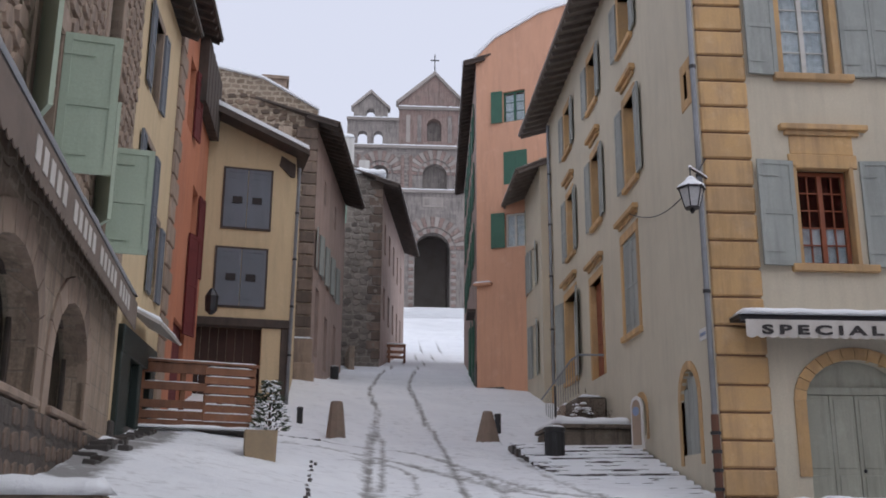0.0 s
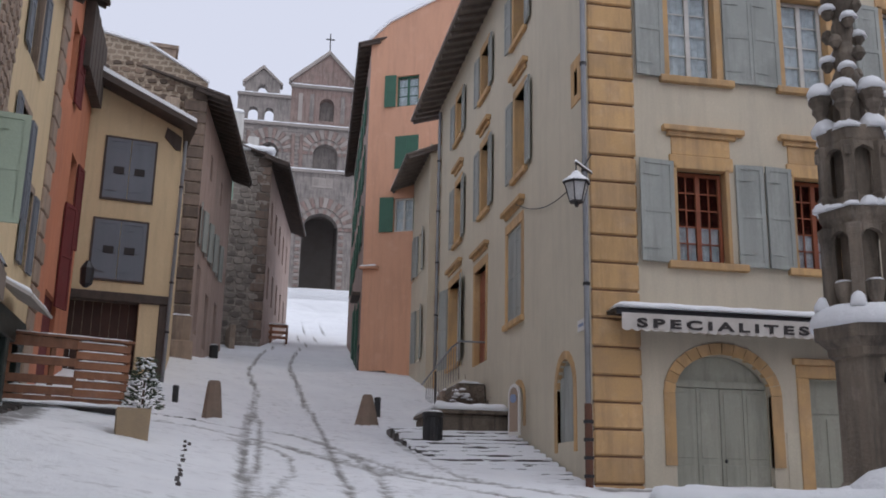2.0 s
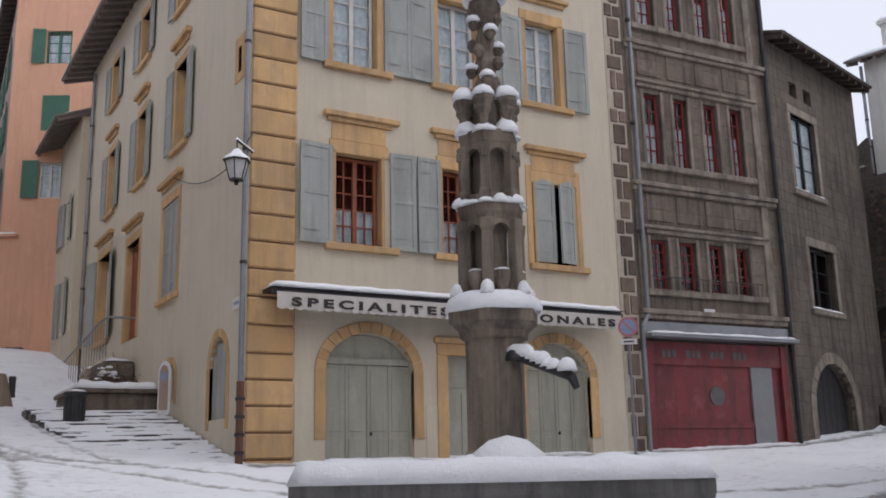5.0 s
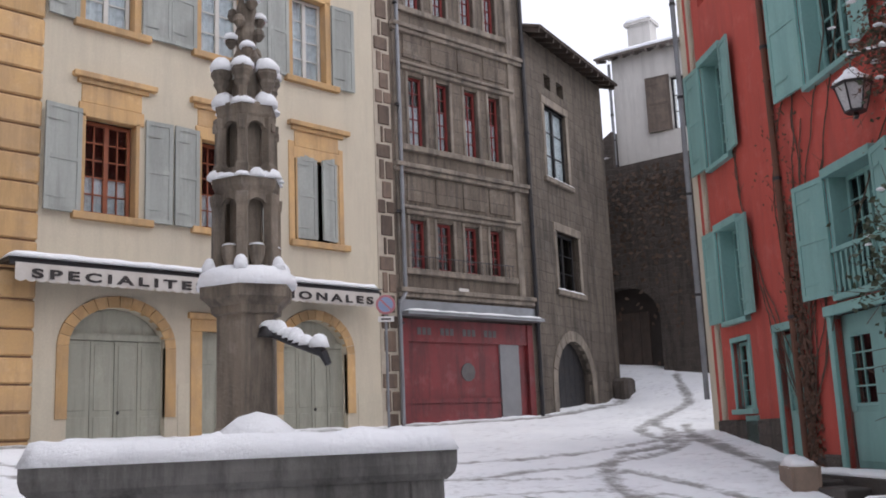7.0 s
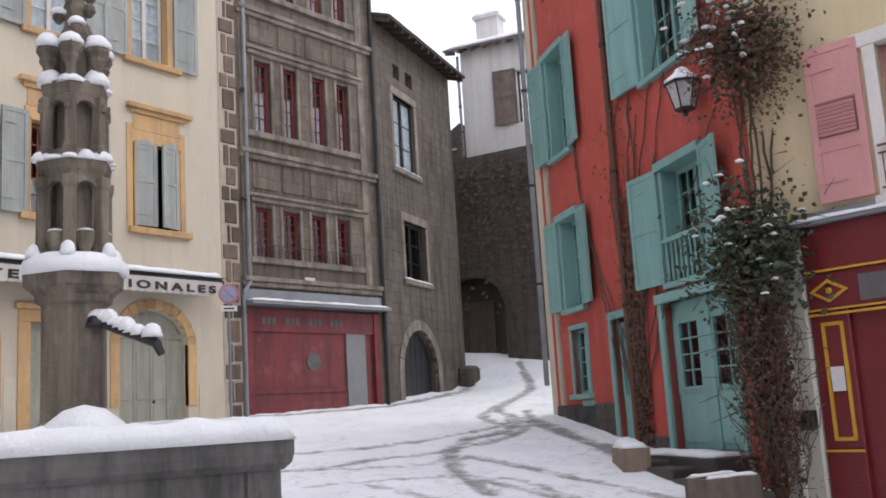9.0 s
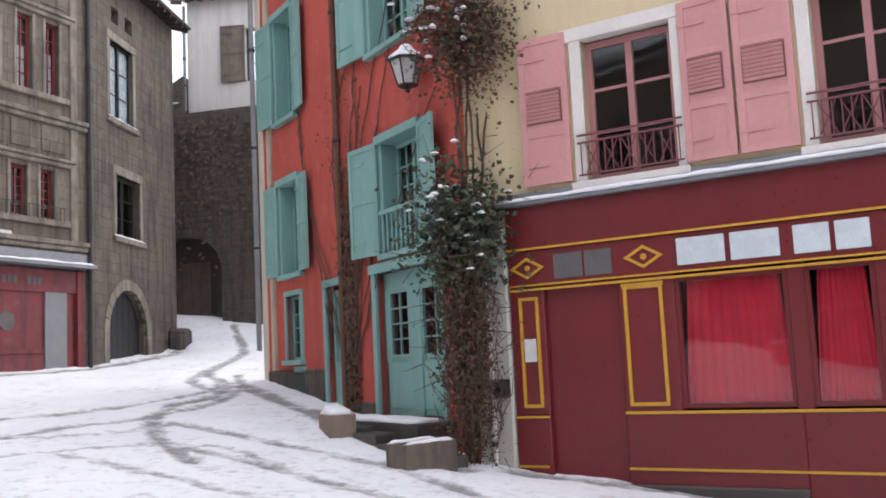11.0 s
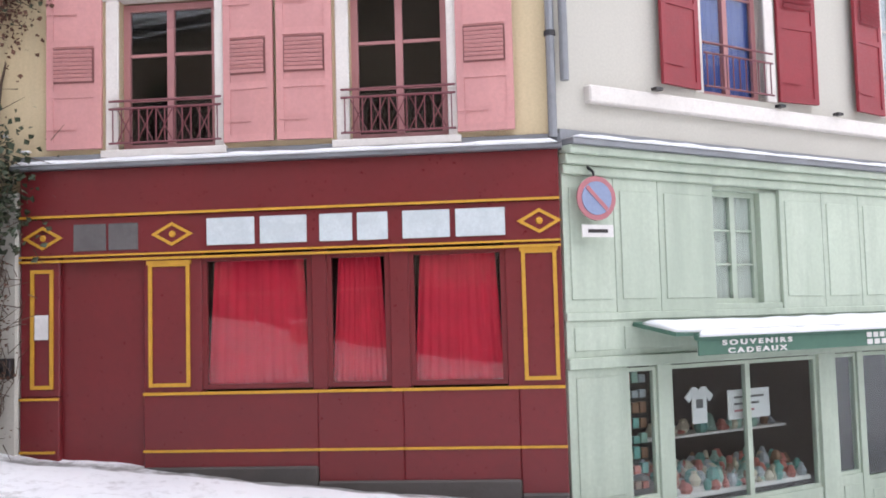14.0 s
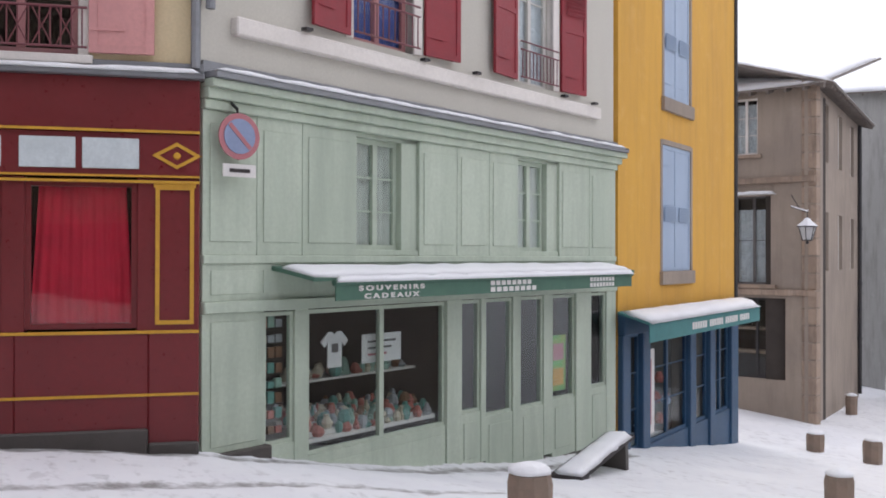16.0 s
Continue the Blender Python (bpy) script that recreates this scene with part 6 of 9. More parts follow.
# ---- amber house with a blue shop ----
def amber_house():
    h = thing("house", (16.07, -12.37, -2.2), "amber yellow house with pale blue shutters over a blue shop", "house")
    f = Facade(h, 16.0, -12.25, 150)
    W = 8.0
    holes = [(2.5, 1.35, 4.4, 4.15), (2.6, 5.2, 4.35, 8.0)]
    f.wall(0, W, -5, 12, AMBER, holes + [(0.1, -4.0, 7.9, 0.5)])
    for a, z0, b, z1 in holes:
        f.shutter(a, z0, (a + b) / 2, z1, PALEBLUE, 0, "left", (0.4, 0.52), 2, 0.06)
        f.shutter((a + b) / 2, z0, b, z1, PALEBLUE, 0, "right", (0.4, 0.52), 2, 0.06)
        f.bars("window_surround", [(a - 0.12, a, -0.02, 0.1, z0, z1 + 0.1), (b, b + 0.12, -0.02, 0.1, z0, z1 + 0.1), (a, b, -0.02, 0.1, z1, z1 + 0.12), (a - 0.15, b + 0.15, -0.08, 0.1, z0 - 0.3, z0)], BEIGE, 0.01)
    e = Facade(h, 16.0 + W * 0.5, -12.25 - W * 0.866, 60)
    e.wall(0, 8, -5, 12, BEIGE, [])
    f.pipe([(W + 0.06, -0.02, 12), (W + 0.06, -0.02, -3)], 0.06, METALDARK)
    roof(f, -0.1, W + 0.3, 12, 0.5, 5, 2, TIMBER, 0.5)
    s = thing("shop_front", (16.3, -12.8, -2.6), "blue painted wooden shop front under a teal awning", "shopfront")
    g = Facade(s, 16.0, -12.25, 150)
    g.room(0.1, 7.9, -4, 0.5)
    g.bars("fascia", [(0, W, -0.15, 0.1, 0.1, 0.55)], SHOPBLUE, 0.02)
    cuts = [(0.0, 0.4), (1.1, 1.5), (4.1, 4.5), (5.6, 6.0), (7.4, 8.0)]
    for a, b in cuts:
        g.bars("pilaster", [(a, b, -0.12, 0.1, -4.5, 0.1)], SHOPBLUE, 0.02)
    for (a0, a1), (b0, b1) in zip(cuts, cuts[1:]):
        g.bars("stall_riser", [(a1, b0, -0.06, 0.1, -5, -2.3)], SHOPBLUE, 0.01)
        g.window(a1, -2.3, b0, 0.1, SHOPBLUE, 1, 3, 0.0, 0.08, leaves=2 if b0 - a1 > 1.4 else 1)
    g.bars("notice", [(1.55, 1.95, -0.03, -0.02, -2.1, -0.3)], SIGNWHITE, 0.0, "tall red and white notice strip")
    g.bars("notice", [(1.6, 1.75, -0.04, -0.032, -1.9, -0.5)], SIGNRED, 0.0)
    a = thing("awning", (18, -16, 0.2), "short teal shop awning under snow", "awning")
    k = Facade(a, 16.0, -12.25, 150)
    bm = box(B(), -0.3, 7.6, -0.7, 0, 0, 0.05)
    bm.transform(pose(0, -0.1, 0.55, 16))
    k.add("cover", bm, TEAL)
    bm = snow_bed(B(), -0.3, 7.6, -0.75, 0, 0.05, 0.1, 0.2, 8.0)
    bm.transform(pose(0, -0.1, 0.55, 16))
    k.add("snow", bm, SNOW, "fresh snow")
    k.add("valance", box(B(), -0.3, 7.6, -0.78, -0.76, 0.02, 0.36), TEAL)
    for q in range(26):
        if q % 7 != 6:
            k.bars("letter_bar", [(2.2 + q * 0.17, 2.32 + q * 0.17, -0.79, -0.782, 0.12, 0.27)], SIGNWHITE, 0.0)
    r = random.Random(5)
    for i in range(12):
        ob = thing("souvenir", (0, 0, 0), "small item displayed in the blue shop window", "souvenir", "souvenirs in the window")
        ob.matrix_basis = g.m @ pose(r.uniform(1.7, 3.9), r.uniform(0.2, 0.6), -2.2 + 0.5 * (i % 3))
        part("body", lathe(B(), [(0.08, 0), (0.12, 0.1), (0.05, 0.25)], 8), r.choice([SIGNWHITE, CORAL, GOLD, PALEBLUE]), ob)


amber_house()


# ---- houses down the street ----
def far_houses():
    h = thing("house", (23, -25.5, -3.2), "beige rendered corner house with quoins and a snowy roof", "house")
    W = 5.1
    f = Facade(h, 27.5, -23.5, 249)
    holes = [(2.3, 5.1, 3.15, 7.0), (2.3, 0.75, 3.6, 3.7), (2.0, -2.4, 4.1, 0.3)]
    f.wall(-4, W, -7, 7.2, BEIGE, holes)
    f.room(-3.5, W - 0.3, -5, 7.0)
    f.window(2.3, 5.1, 3.15, 7.0, WHITEPAINT, 1, 3, 0.1, curtain=0.9)
    f.window(2.3, 0.75, 3.6, 3.7, GREYPANEL, 1, 2, 0.2, curtain=0.85)
    f.window(2.0, -2.4, 4.1, 0.3, METALDARK, 1, 2, 0.2)
    f.snow(2.1, 3.8, -0.35, 0.0, 3.75, 0.1)
    f.bars("ledge", [(-4, W, -0.12, 0.02, 4.1, 4.3), (-4, W, -0.1, 0.02, 0.4, 0.6)], STONETRIM)
    f.bars("window_sill", [(2.1, 3.3, -0.12, 0.05, 4.98, 5.1), (2.1, 3.8, -0.12, 0.05, 0.62, 0.75)], STONETRIM)
    f.bars("display_shelf", [(2.05, 4.05, 0.3, 0.8, -1.6, -1.5), (2.05, 4.05, 0.3, 0.8, -0.8, -0.72)], STONETRIM)
    roof(f, -4.2, W + 0.45, 7.1, 0.5, 5, 1.6, GREYTIMBER, 0.6)
    a = radians(249)
    cx, cy = 27.5 + W * math.sin(a), -23.5 + W * math.cos(a)
    z = -5.0
    while z < 7.3:
        f.add("quoin", box(B(), W - 0.45, W + 0.04, -0.05, 0.3, z, z + 0.52), STONETRIM, "", None, 0.02)
        z += 0.56
    g = Facade(h, cx, cy, 147)
    hs = [(1.6 + 3.4 * i, z, 2.7 + 3.4 * i, z + 2.0) for i in range(3) for z in (4.9, 1.2)]
    g.wall(0, 11, -7, 7.2, BEIGE, hs)
    g.room(0.4, 10.5, -5, 7.0)
    for q in hs:
        g.window(*q, WHITEPAINT, 1, 3, 0.12, curtain=0.9)
    roof(g, -0.4, 11.2, 7.1, 0.6, 5, 1.6, GREYTIMBER, 0.6)
    g.pipe([(10.6, -0.1, 7.4), (10.6, -0.1, -4)], 0.08, METALDARK)
    p = thing("house", (33, -40, -4), "long grey rendered house with a snowy roof", "house")
    k = Facade(p, 35.5, -37.8, 230)
    hs = [(4.4, 5.6, 5.2, 6.9), (8.0, 5.6, 8.8, 6.9), (12, 5.6, 12.8, 6.9)]
    k.wall(-3, 30, -8, 9.6, GREYRENDER, hs)
    k.room(-2, 29, -6, 9.4)
    for q in hs:
        k.window(*q, GREYPANEL, 1, 2, 0.15)
    roof(k, -3.2, 30, 9.5, 0.5, 6, 2.6, GREYTIMBER, 0.8)
    street_lamp((22.25, -24.4, 2.2), (23.4, -24.95, 3.3), "iron wall lantern on a rendered corner house", 1.0)


far_houses()


# ---- left row: stone shop, yellow and terracotta fronts ----
def left_row():
    h = thing("house", (-4.6, 15.95, 2.4), "brown stone house with shop arches and sage green shutters", "house")
    f = Facade(h, -4.6, 15.95, -7.5)
    arches = [(-10.6, -8.2), (-7.4, -4.7), (-3.85, -1.3)]
    holes = [(a, 1.0, b, 4.1) for a, b in arches] + [(-6.2, 5.2, -5.1, 6.8), (-2.1, 5.3, -0.95, 6.95), (-6.2, 8.0, -5.1, 9.9), (-2.2, 8.0, -1.05, 9.9)]
    f.wall(-16, 1.4, 0, 4.5, BROWNSTONE, holes[:3])
    f.wall(-16, 1.4, 4.5, 11.6, RUBBLE, holes[3:], name="upper_wall")
    f.room(-15.8, 1.2, 1, 11)
    for a, b in arches:
        c, w = (a + b) / 2, (b - a) / 2
        arch_fill(f, c, w, 3.2, 0.9, 4.1, BROWNSTONE)
        arch_trim(f, c, w, 3.2, 0.9, 0.34, 1.4, STONETRIM, -0.03, 0.1, 9, label="pale brown stone arch")
        f.window(a, 2.62, b, 4.0, TIMBER, 1, 1, 0.26, 0.1)
        f.bars("stall_riser", [(a, b, 0.02, 0.3, 0.8, 2.6)], BROWNSTONE, 0.02)
        f.bars("window_sill", [(a - 0.1, b + 0.1, -0.1, 0.2, 2.54, 2.64)], STONETRIM, 0.02)
    f.bars("base_course", [(-16, 1.35, -0.12, 0.02, 0.4, 2.5)], RUBBLEDK, 0.03)
    for a, z0, b, z1 in holes[3:]:
        f.window(a, z0, b, z1, SAGE, 1, 3, 0.2)
        f.bars("window_surround", [(a - 0.25, a, -0.03, 0.2, z0 - 0.1, z1 + 0.1), (b, b + 0.25, -0.03, 0.2, z0 - 0.1, z1 + 0.1), (a - 0.3, b + 0.3, -0.03, 0.2, z1, z1 + 0.35), (a - 0.35, b + 0.35, -0.12, 0.2, z0 - 0.2, z0)], STONETRIM, 0.02)
    for x, z0, z1 in ((-5.05, 5.15, 6.85), (-0.9, 5.25, 6.95)):
        f.shutter(x, z0, x + 0.64, z1, SAGE, 84, "left", None, 2, -0.03, "sage green shutter standing open")
    for x, z0, z1 in ((-6.25, 5.2, 6.8), (-2.15, 5.25, 6.95)):
        f.shutter(x - 0.75, z0, x, z1, SAGE, 25, "right")
    aw = thing("awning", (-4.6, 12, 5), "folded brown canvas shop awning with a snowy top", "awning")
    k = Facade(aw, -4.6, 15.95, -7.5)
    k.bars("awning_box", [(-16, 1.3, -0.3, 0.0, 4.85, 5.02)], METALDARK, 0.02)
    bm = B()
    n = 80
    w = 17.3 / n
    edge = [(-16 + w * (i + t / 4), 4.46 - 0.06 * math.sin(math.pi * t / 4)) for i in range(n) for t in range(4)]
    prism(bm, ([(-16, 4.9)] + edge + [(1.3, 4.46), (1.3, 4.9)])[::-1], -0.34, -0.325)
    bmesh.ops.recalc_face_normals(bm, faces=bm.faces[:])
    k.add("valance", bm, BROWNCLOTH)
    for i in range(22):
        if i % 6 != 5:
            k.bars("letter_bar", [(-7.2 + i * 0.34, -7.0 + i * 0.34, -0.352, -0.343, 4.56, 4.8)], AWNWHITE, 0.0)
    k.add("snow", snow_bed(B(), -16, 1.3, -0.34, 0, 5.02, 0.06, 0.2), SNOW, "fresh snow")
    roof(f, -16, 1.5, 11.6, 0.6, 6, 2.4, TIMBER, 0.5)
    # yellow front with a dark green ground floor
    y = thing("house", (-4.78, 17.4, 2.7), "narrow straw-yellow house above a dark green shop", "house")
    g = Facade(y, -4.79, 17.36, -3.1)
    hs = [(1.0, 6.4, 2.0, 8.4), (1.0, 9.4, 2.0, 11.1), (2.6, 5.6, 3.2, 7.2), (0.2, 1.5, 3.6, 4.5)]
    g.wall(0, 4.2, 0, 12.1, YELLOWPL, hs)
    g.room(0.1, 4.1, 1, 12)
    for a, z0, b, z1 in hs[:3]:
        g.window(a, z0, b, z1, SLATE, 1, 3, 0.15)
        g.bars("window_surround", [(a - 0.12, a, -0.02, 0.15, z0, z1), (b, b + 0.12, -0.02, 0.15, z0, z1), (a - 0.12, b + 0.12, -0.02, 0.15, z1, z1 + 0.15)], STONETRIM)
        g.shutter(a - 0.5, z0, a - 0.05, z1, SLATE, 2, "right")
        g.shutter(b + 0.05, z0, b + 0.45, z1, SLATE, 2, "left")
    g.bars("shopfront", [(0.2, 1.0, -0.1, 0.2, 1.5, 4.5), (1.9, 2.2, -0.1, 0.2, 1.5, 4.5), (3.1, 3.6, -0.1, 0.2, 1.5, 4.5), (0.2, 3.6, -0.12, 0.2, 4.1, 4.6), (1.0, 1.9, 0.05, 0.1, 1.5, 4.1), (2.2, 3.1, 0.05, 0.1, 1.5, 4.1)], BLACKGREEN, 0.02)
    bm = box(B(), 0.3, 2.7, -0.75, 0, 0, 0.05)
    bm.transform(pose(0, -0.05, 4.95, 28))
    c = g.add("canopy", bm, AWNWHITE, "small sloping canopy under snow")
    bm = snow_bed(B(), 0.3, 2.7, -0.75, 0, 0.05, 0.06)
    bm.transform(pose(0, -0.05, 4.95, 28))
    g.add("snow", bm, SNOW, "fresh snow", c)
    g.bars("base_stone", [(0, 4.2, -0.08, 0.02, 1.0, 2.9)], SLAB, 0.03)
    roof(g, 0, 4.2, 12.1, 0.45, 5, 2, TIMBER, 0.5)
    # terracotta front with stone quoin and red shutters
    t = thing("house", (-5.0, 21.6, 3.0), "terracotta house with a brown stone quoin and dark red shutters", "house")
    g = Facade(t, -5.01, 21.56, -3.1)
    hs = [(3.3, 7.4, 4.3, 9.6), (1.5, 10.6, 2.4, 12.4), (1.8, 2.0, 3.6, 5.8)]
    g.wall(0, 5.7, 0, 13.6, TERRA, hs)
    g.room(0.1, 5.9, 1, 13)
    for a, z0, b, z1 in hs[:2]:
        g.window(a, z0, b, z1, REDSHUT, 1, 3, 0.15)
        g.shutter(b + 0.02, z0, b + 0.6, z1, REDSHUT, 8, "left")
    g.bars("door", [(1.8, 2.7, 0.1, 0.16, 2.0, 5.8), (2.7, 3.6, 0.1, 0.16, 2.0, 5.8)], REDSHUT)
    z = 2.4
    i = 0
    while z < 13:
        g.add("quoin", box(B(), -0.06, 0.55 + 0.25 * (i % 2), -0.06, 0.2, z, z + 0.5), STONETRIM, "", None, 0.03)
        z += 0.53
        i += 1
    g.shutter(3.0, 5.6, 3.6, 8.2, REDSHUT, 18, "left")
    bm = B()
    lathe(bm, [(0.05, 0), (0.16, 0.1), (0.18, 0.5), (0.06, 0.7)], 8)
    bm.transform(pose(4.6, -0.5, 6.4))
    g.add("hanging_sign", bm, METALDARK, "dark hanging shop sign")
    roof(g, 0, 3.2, 13.6, 0.5, 5, 2, TIMBER, 0.45)
    g.bars("weatherboard", [(2.7 + 0.3 * k, 2.98 + 0.3 * k, -0.26 - 0.01 * (k % 2), -0.002, 11.7, 13.5) for k in range(10)], TIMBER, 0.01)


BROWNCLOTH = surf("brown_canvas", (0.20, 0.155, 0.125), (0.14, 0.11, 0.09), 0.6, 2, 40)
BLACKGREEN = surf("black_green_paint", (0.02, 0.032, 0.028), (0.03, 0.04, 0.035), 0.5, 2, rough=0.5)
left_row()


# ---- straw-yellow gabled house, jutting into the street ----
def gable_house():
    h = thing("house", (-5.3, 27.5, 4.4), "straw-yellow gabled house with slate-blue closed shutters", "house")
    f = Facade(h, -5.55, 27.45, 78)
    W = 2.75
    f.wall(0, W, 6.5, 11.9, YELLOWPL, [], 0.35, [(W, 11.5), (W, 11.55), (0.0, 12.75)])
    for a, z0, b, z1 in ((0.72, 9.25, 2.03, 11.0), (0.62, 6.95, 2.0, 8.6)):
        c = (a + b) / 2
        f.shutter(a, z0, c - 0.01, z1, SLATE, 0, "left", None, 2, 0)
        f.shutter(c + 0.01, z0, b, z1, SLATE, 0, "right", None, 2, 0)
        f.bars("vent", [(c - 0.42, c - 0.14, -0.058, -0.034, z0 + 0.72, z0 + 0.92), (c + 0.14, c + 0.42, -0.058, -0.034, z0 + 0.72, z0 + 0.92)], INK, 0.0, "dark slatted vent")
        f.bars("window_surround", [(a - 0.06, a, -0.04, 0.02, z0 - 0.06, z1 + 0.06), (b, b + 0.06, -0.04, 0.02, z0 - 0.06, z1 + 0.06), (a, b, -0.04, 0.02, z1, z1 + 0.06), (a, b, -0.04, 0.02, z0 - 0.06, z0)], TIMBER, 0.0)
    f.bars("beam", [(-0.3, W + 0.1, -0.06, 0.3, 6.35, 6.6)], TIMBER, 0.02, "dark wooden lintel beam")
    f.bars("post", [(W - 0.22, W, -0.02, 0.3, 2, 6.4)], TIMBER, 0.02)
    f.bars("wall", [(W - 0.75, W - 0.22, 0.02, 0.35, 2, 6.4), (-0.3, 0.1, 0.02, 0.35, 2, 6.4)], YELLOWPL, 0.0)
    bm = B()
    for k in range(8):
        box(bm, 0.1 + k * 0.238, 0.33 + k * 0.238, 0.3, 0.35, 2.5, 6.35)
    f.add("door", bm, DARKWOOD, "dark brown plank doors", pieces="plank")
    s = Facade(h, -5.55 + W * math.sin(radians(78)), 27.45 + W * math.cos(radians(78)), -4)
    s.wall(0, 7, 2, 11.5, YELLOWPL, [])
    # sloping roof seen from its gable end
    bm = B()
    prism(bm, [(-0.5, 13.05), (-0.5, 12.85), (W + 0.3, 11.42), (W + 0.3, 11.57)], -0.7, 7)
    bmesh.ops.recalc_face_normals(bm, faces=bm.faces[:])
    r = f.add("roof", bm, TIMBER)
    bm = B()
    prism(bm, [(-0.5, 13.2), (-0.5, 13.06), (W + 0.29, 11.58), (W + 0.27, 11.7)], -0.72, 7)
    bmesh.ops.recalc_face_normals(bm, faces=bm.faces[:])
    f.add("snow", bm, SNOW, "fresh snow", r)
    bm = B()
    prism(bm, [(W - 0.45, 11.55), (W - 0.5, 11.25), (W - 0.15, 10.9), (W - 0.02, 10.9), (W - 0.02, 11.3)], -0.05, 0.0)
    bmesh.ops.recalc_face_normals(bm, faces=bm.faces[:])
    f.add("eave_bracket", bm, TIMBER)
    f.pipe([(W + 0.1, -0.05, 11.2), (W + 0.02, -0.05, 4.2)], 0.05, ZINC)


DARKWOOD = surf("dark_brown_planks", (0.06, 0.028, 0.02), (0.04, 0.02, 0.016), 0.6, 3, piece=0.2)
gable_house()


# ---- tall rubble house and the further stone house ----
def upper_left():
    h = thing("house", (-3, 36, 6.2), "tall dark rubble house with brown quoins and snowy wall top", "house")
    f = Facade(h, -8.6, 35.2, 83)
    W = 5.75
    f.wall(-3, W, 2, 15.5, RUBBLE, [(2.0, 14.1, 3.1, 15.4)], 0.4, [(W, 16.36), (3.6, 17.5), (-3, 18.6)])
    f.bars("window_surround", [(1.8, 2.0, -0.03, 0.1, 14.0, 15.4), (3.1, 3.3, -0.03, 0.1, 14.0, 15.4), (1.8, 3.3, -0.03, 0.1, 15.4, 15.7)], STONETRIM)
    f.window(2.0, 14.1, 3.1, 15.4, TIMBER, 1, 2, 0.2)
    bm = B()
    prism(bm, [(-3, 18.67), (-3, 18.6), (3.6, 17.5), (W + 0.05, 16.36), (W + 0.05, 16.42), (3.6, 17.57)], -0.15, 0.5)
    bmesh.ops.recalc_face_normals(bm, faces=bm.faces[:])
    f.add("snow", bm, SNOW, "fresh snow")
    bm = B()
    box(bm, 3.6, 4.5, 1.5, 2.4, 16.6, 18.2)
    box(bm, 3.5, 4.6, 1.4, 2.5, 18.2, 18.34)
    c = f.add("chimney", bm, STONETRIM, pieces="chimney_cap")
    f.add("snow", snow_bed(B(), 3.52, 4.58, 1.42, 2.48, 18.34, 0.06), SNOW, "", c)
    z, i = 5.5, 0
    while z < 16:
        f.add("quoin", box(B(), W - 0.5 - 0.3 * (i % 2), W + 0.05, -0.06, 0.3, z, z + 0.42), QUOINDK, "", None, 0.03)
        z += 0.46
        i += 1
    f.bars("pier", [(W - 1.5, W - 0.95, -0.35, 0.1, 4, 15.5)], BROWNSTONE, 0.04)
    f.bars("pier_foot", [(W - 0.75, W + 0.1, -0.6, 0.1, 4, 7.3), (W - 0.85, W + 0.2, -0.8, 0.1, 4, 6.4)], STONETRIM, 0.04)
    f.snow(W - 0.75, W + 0.1, -0.6, -0.06, 7.3, 0.08)
    f.snow(W - 1.5, W - 0.95, -0.4, 0.0, 8.9, 0.1)
    cx, cy = -8.6 + W * math.sin(radians(83)), 35.2 + W * math.cos(radians(83))
    s = Facade(h, cx, cy, 4)
    hs = [(1.2, 7.0, 2.2, 9.6), (2.8 + 0.0, 10.2, 3.5, 11.8), (4.6, 10.2, 5.3, 11.8), (6.6, 10.2, 7.3, 11.8), (1.0, 10.2, 1.7, 11.8), (4.0, 6.8, 5.0, 9.0), (7, 7.0, 8, 9.2), (2.6, 13.4, 3.2, 14.4), (6.2, 13.4, 6.8, 14.4)]
    s.wall(0, 10.4, 2, 15.7, FADEDROSE, hs)
    s.room(0.2, 10, 4, 16)
    for a, z0, b, z1 in hs:
        s.window(a, z0, b, z1, SLATE, 1, 3, 0.15)
        if z0 > 10 and z0 < 13:
            s.shutter(a - 0.5, z0, a, z1, GREYBLUE, 8, "right")
            s.shutter(b, z0, b + 0.5, z1, GREYBLUE, 12, "left")
    roof(s, -0.5, 10.6, 15.6, 0.9, 6, 2.2, TIMBER, 0.5)
    # further house
    g = thing("house", (-2, 52, 9.3), "grey rubble house with pale green shutters and snowy chimneys", "house")
    f = Facade(g, -3.4, 51.7, 84)
    W = 3.0
    hs = [(0.25, 16.4, 1.05, 18.1), (0.25, 13.0, 0.95, 14.6)]
    f.wall(-2, W, 6, 19.0, RUBBLEFAR, hs, 0.4, [(W, 18.4), (W - 0.3, 19.3), (0.4, 20.2), (-2, 20.4)])
    for a, z0, b, z1 in hs:
        f.shutter(a, z0, b, z1, MINT, 0, "left", None, 2, 0.05)
    f.bars("quoin", [(W - 0.45 - 0.25 * (k % 2), W + 0.04, -0.05, 0.2, 9.0 + k * 0.5, 9.45 + k * 0.5) for k in range(20)], QUOINDK, 0.02)
    f.snow(-0.2, W + 0.2, -0.3, 0.6, 19.3, 0.3)
    bm = B()
    box(bm, 0.6, 1.5, 2, 2.8, 19, 22.2)
    box(bm, 1.9, 2.5, 3, 3.6, 18.8, 21.2)
    c = f.add("chimney", bm, WHITEHOUSE, pieces="chimney_cap")
    f.add("snow", snow_bed(B(), 0.55, 1.55, 1.95, 2.85, 22.2, 0.25), SNOW, "", c)
    f.bars("lean_to", [(-1.5, 0.4, -3.5, 0.0, 6, 9.6)], BEIGE, 0.05)
    cx, cy = -3.4 + W * math.sin(radians(84)), 51.7 + W * math.cos(radians(84))
    s = Facade(g, cx, cy, 6)
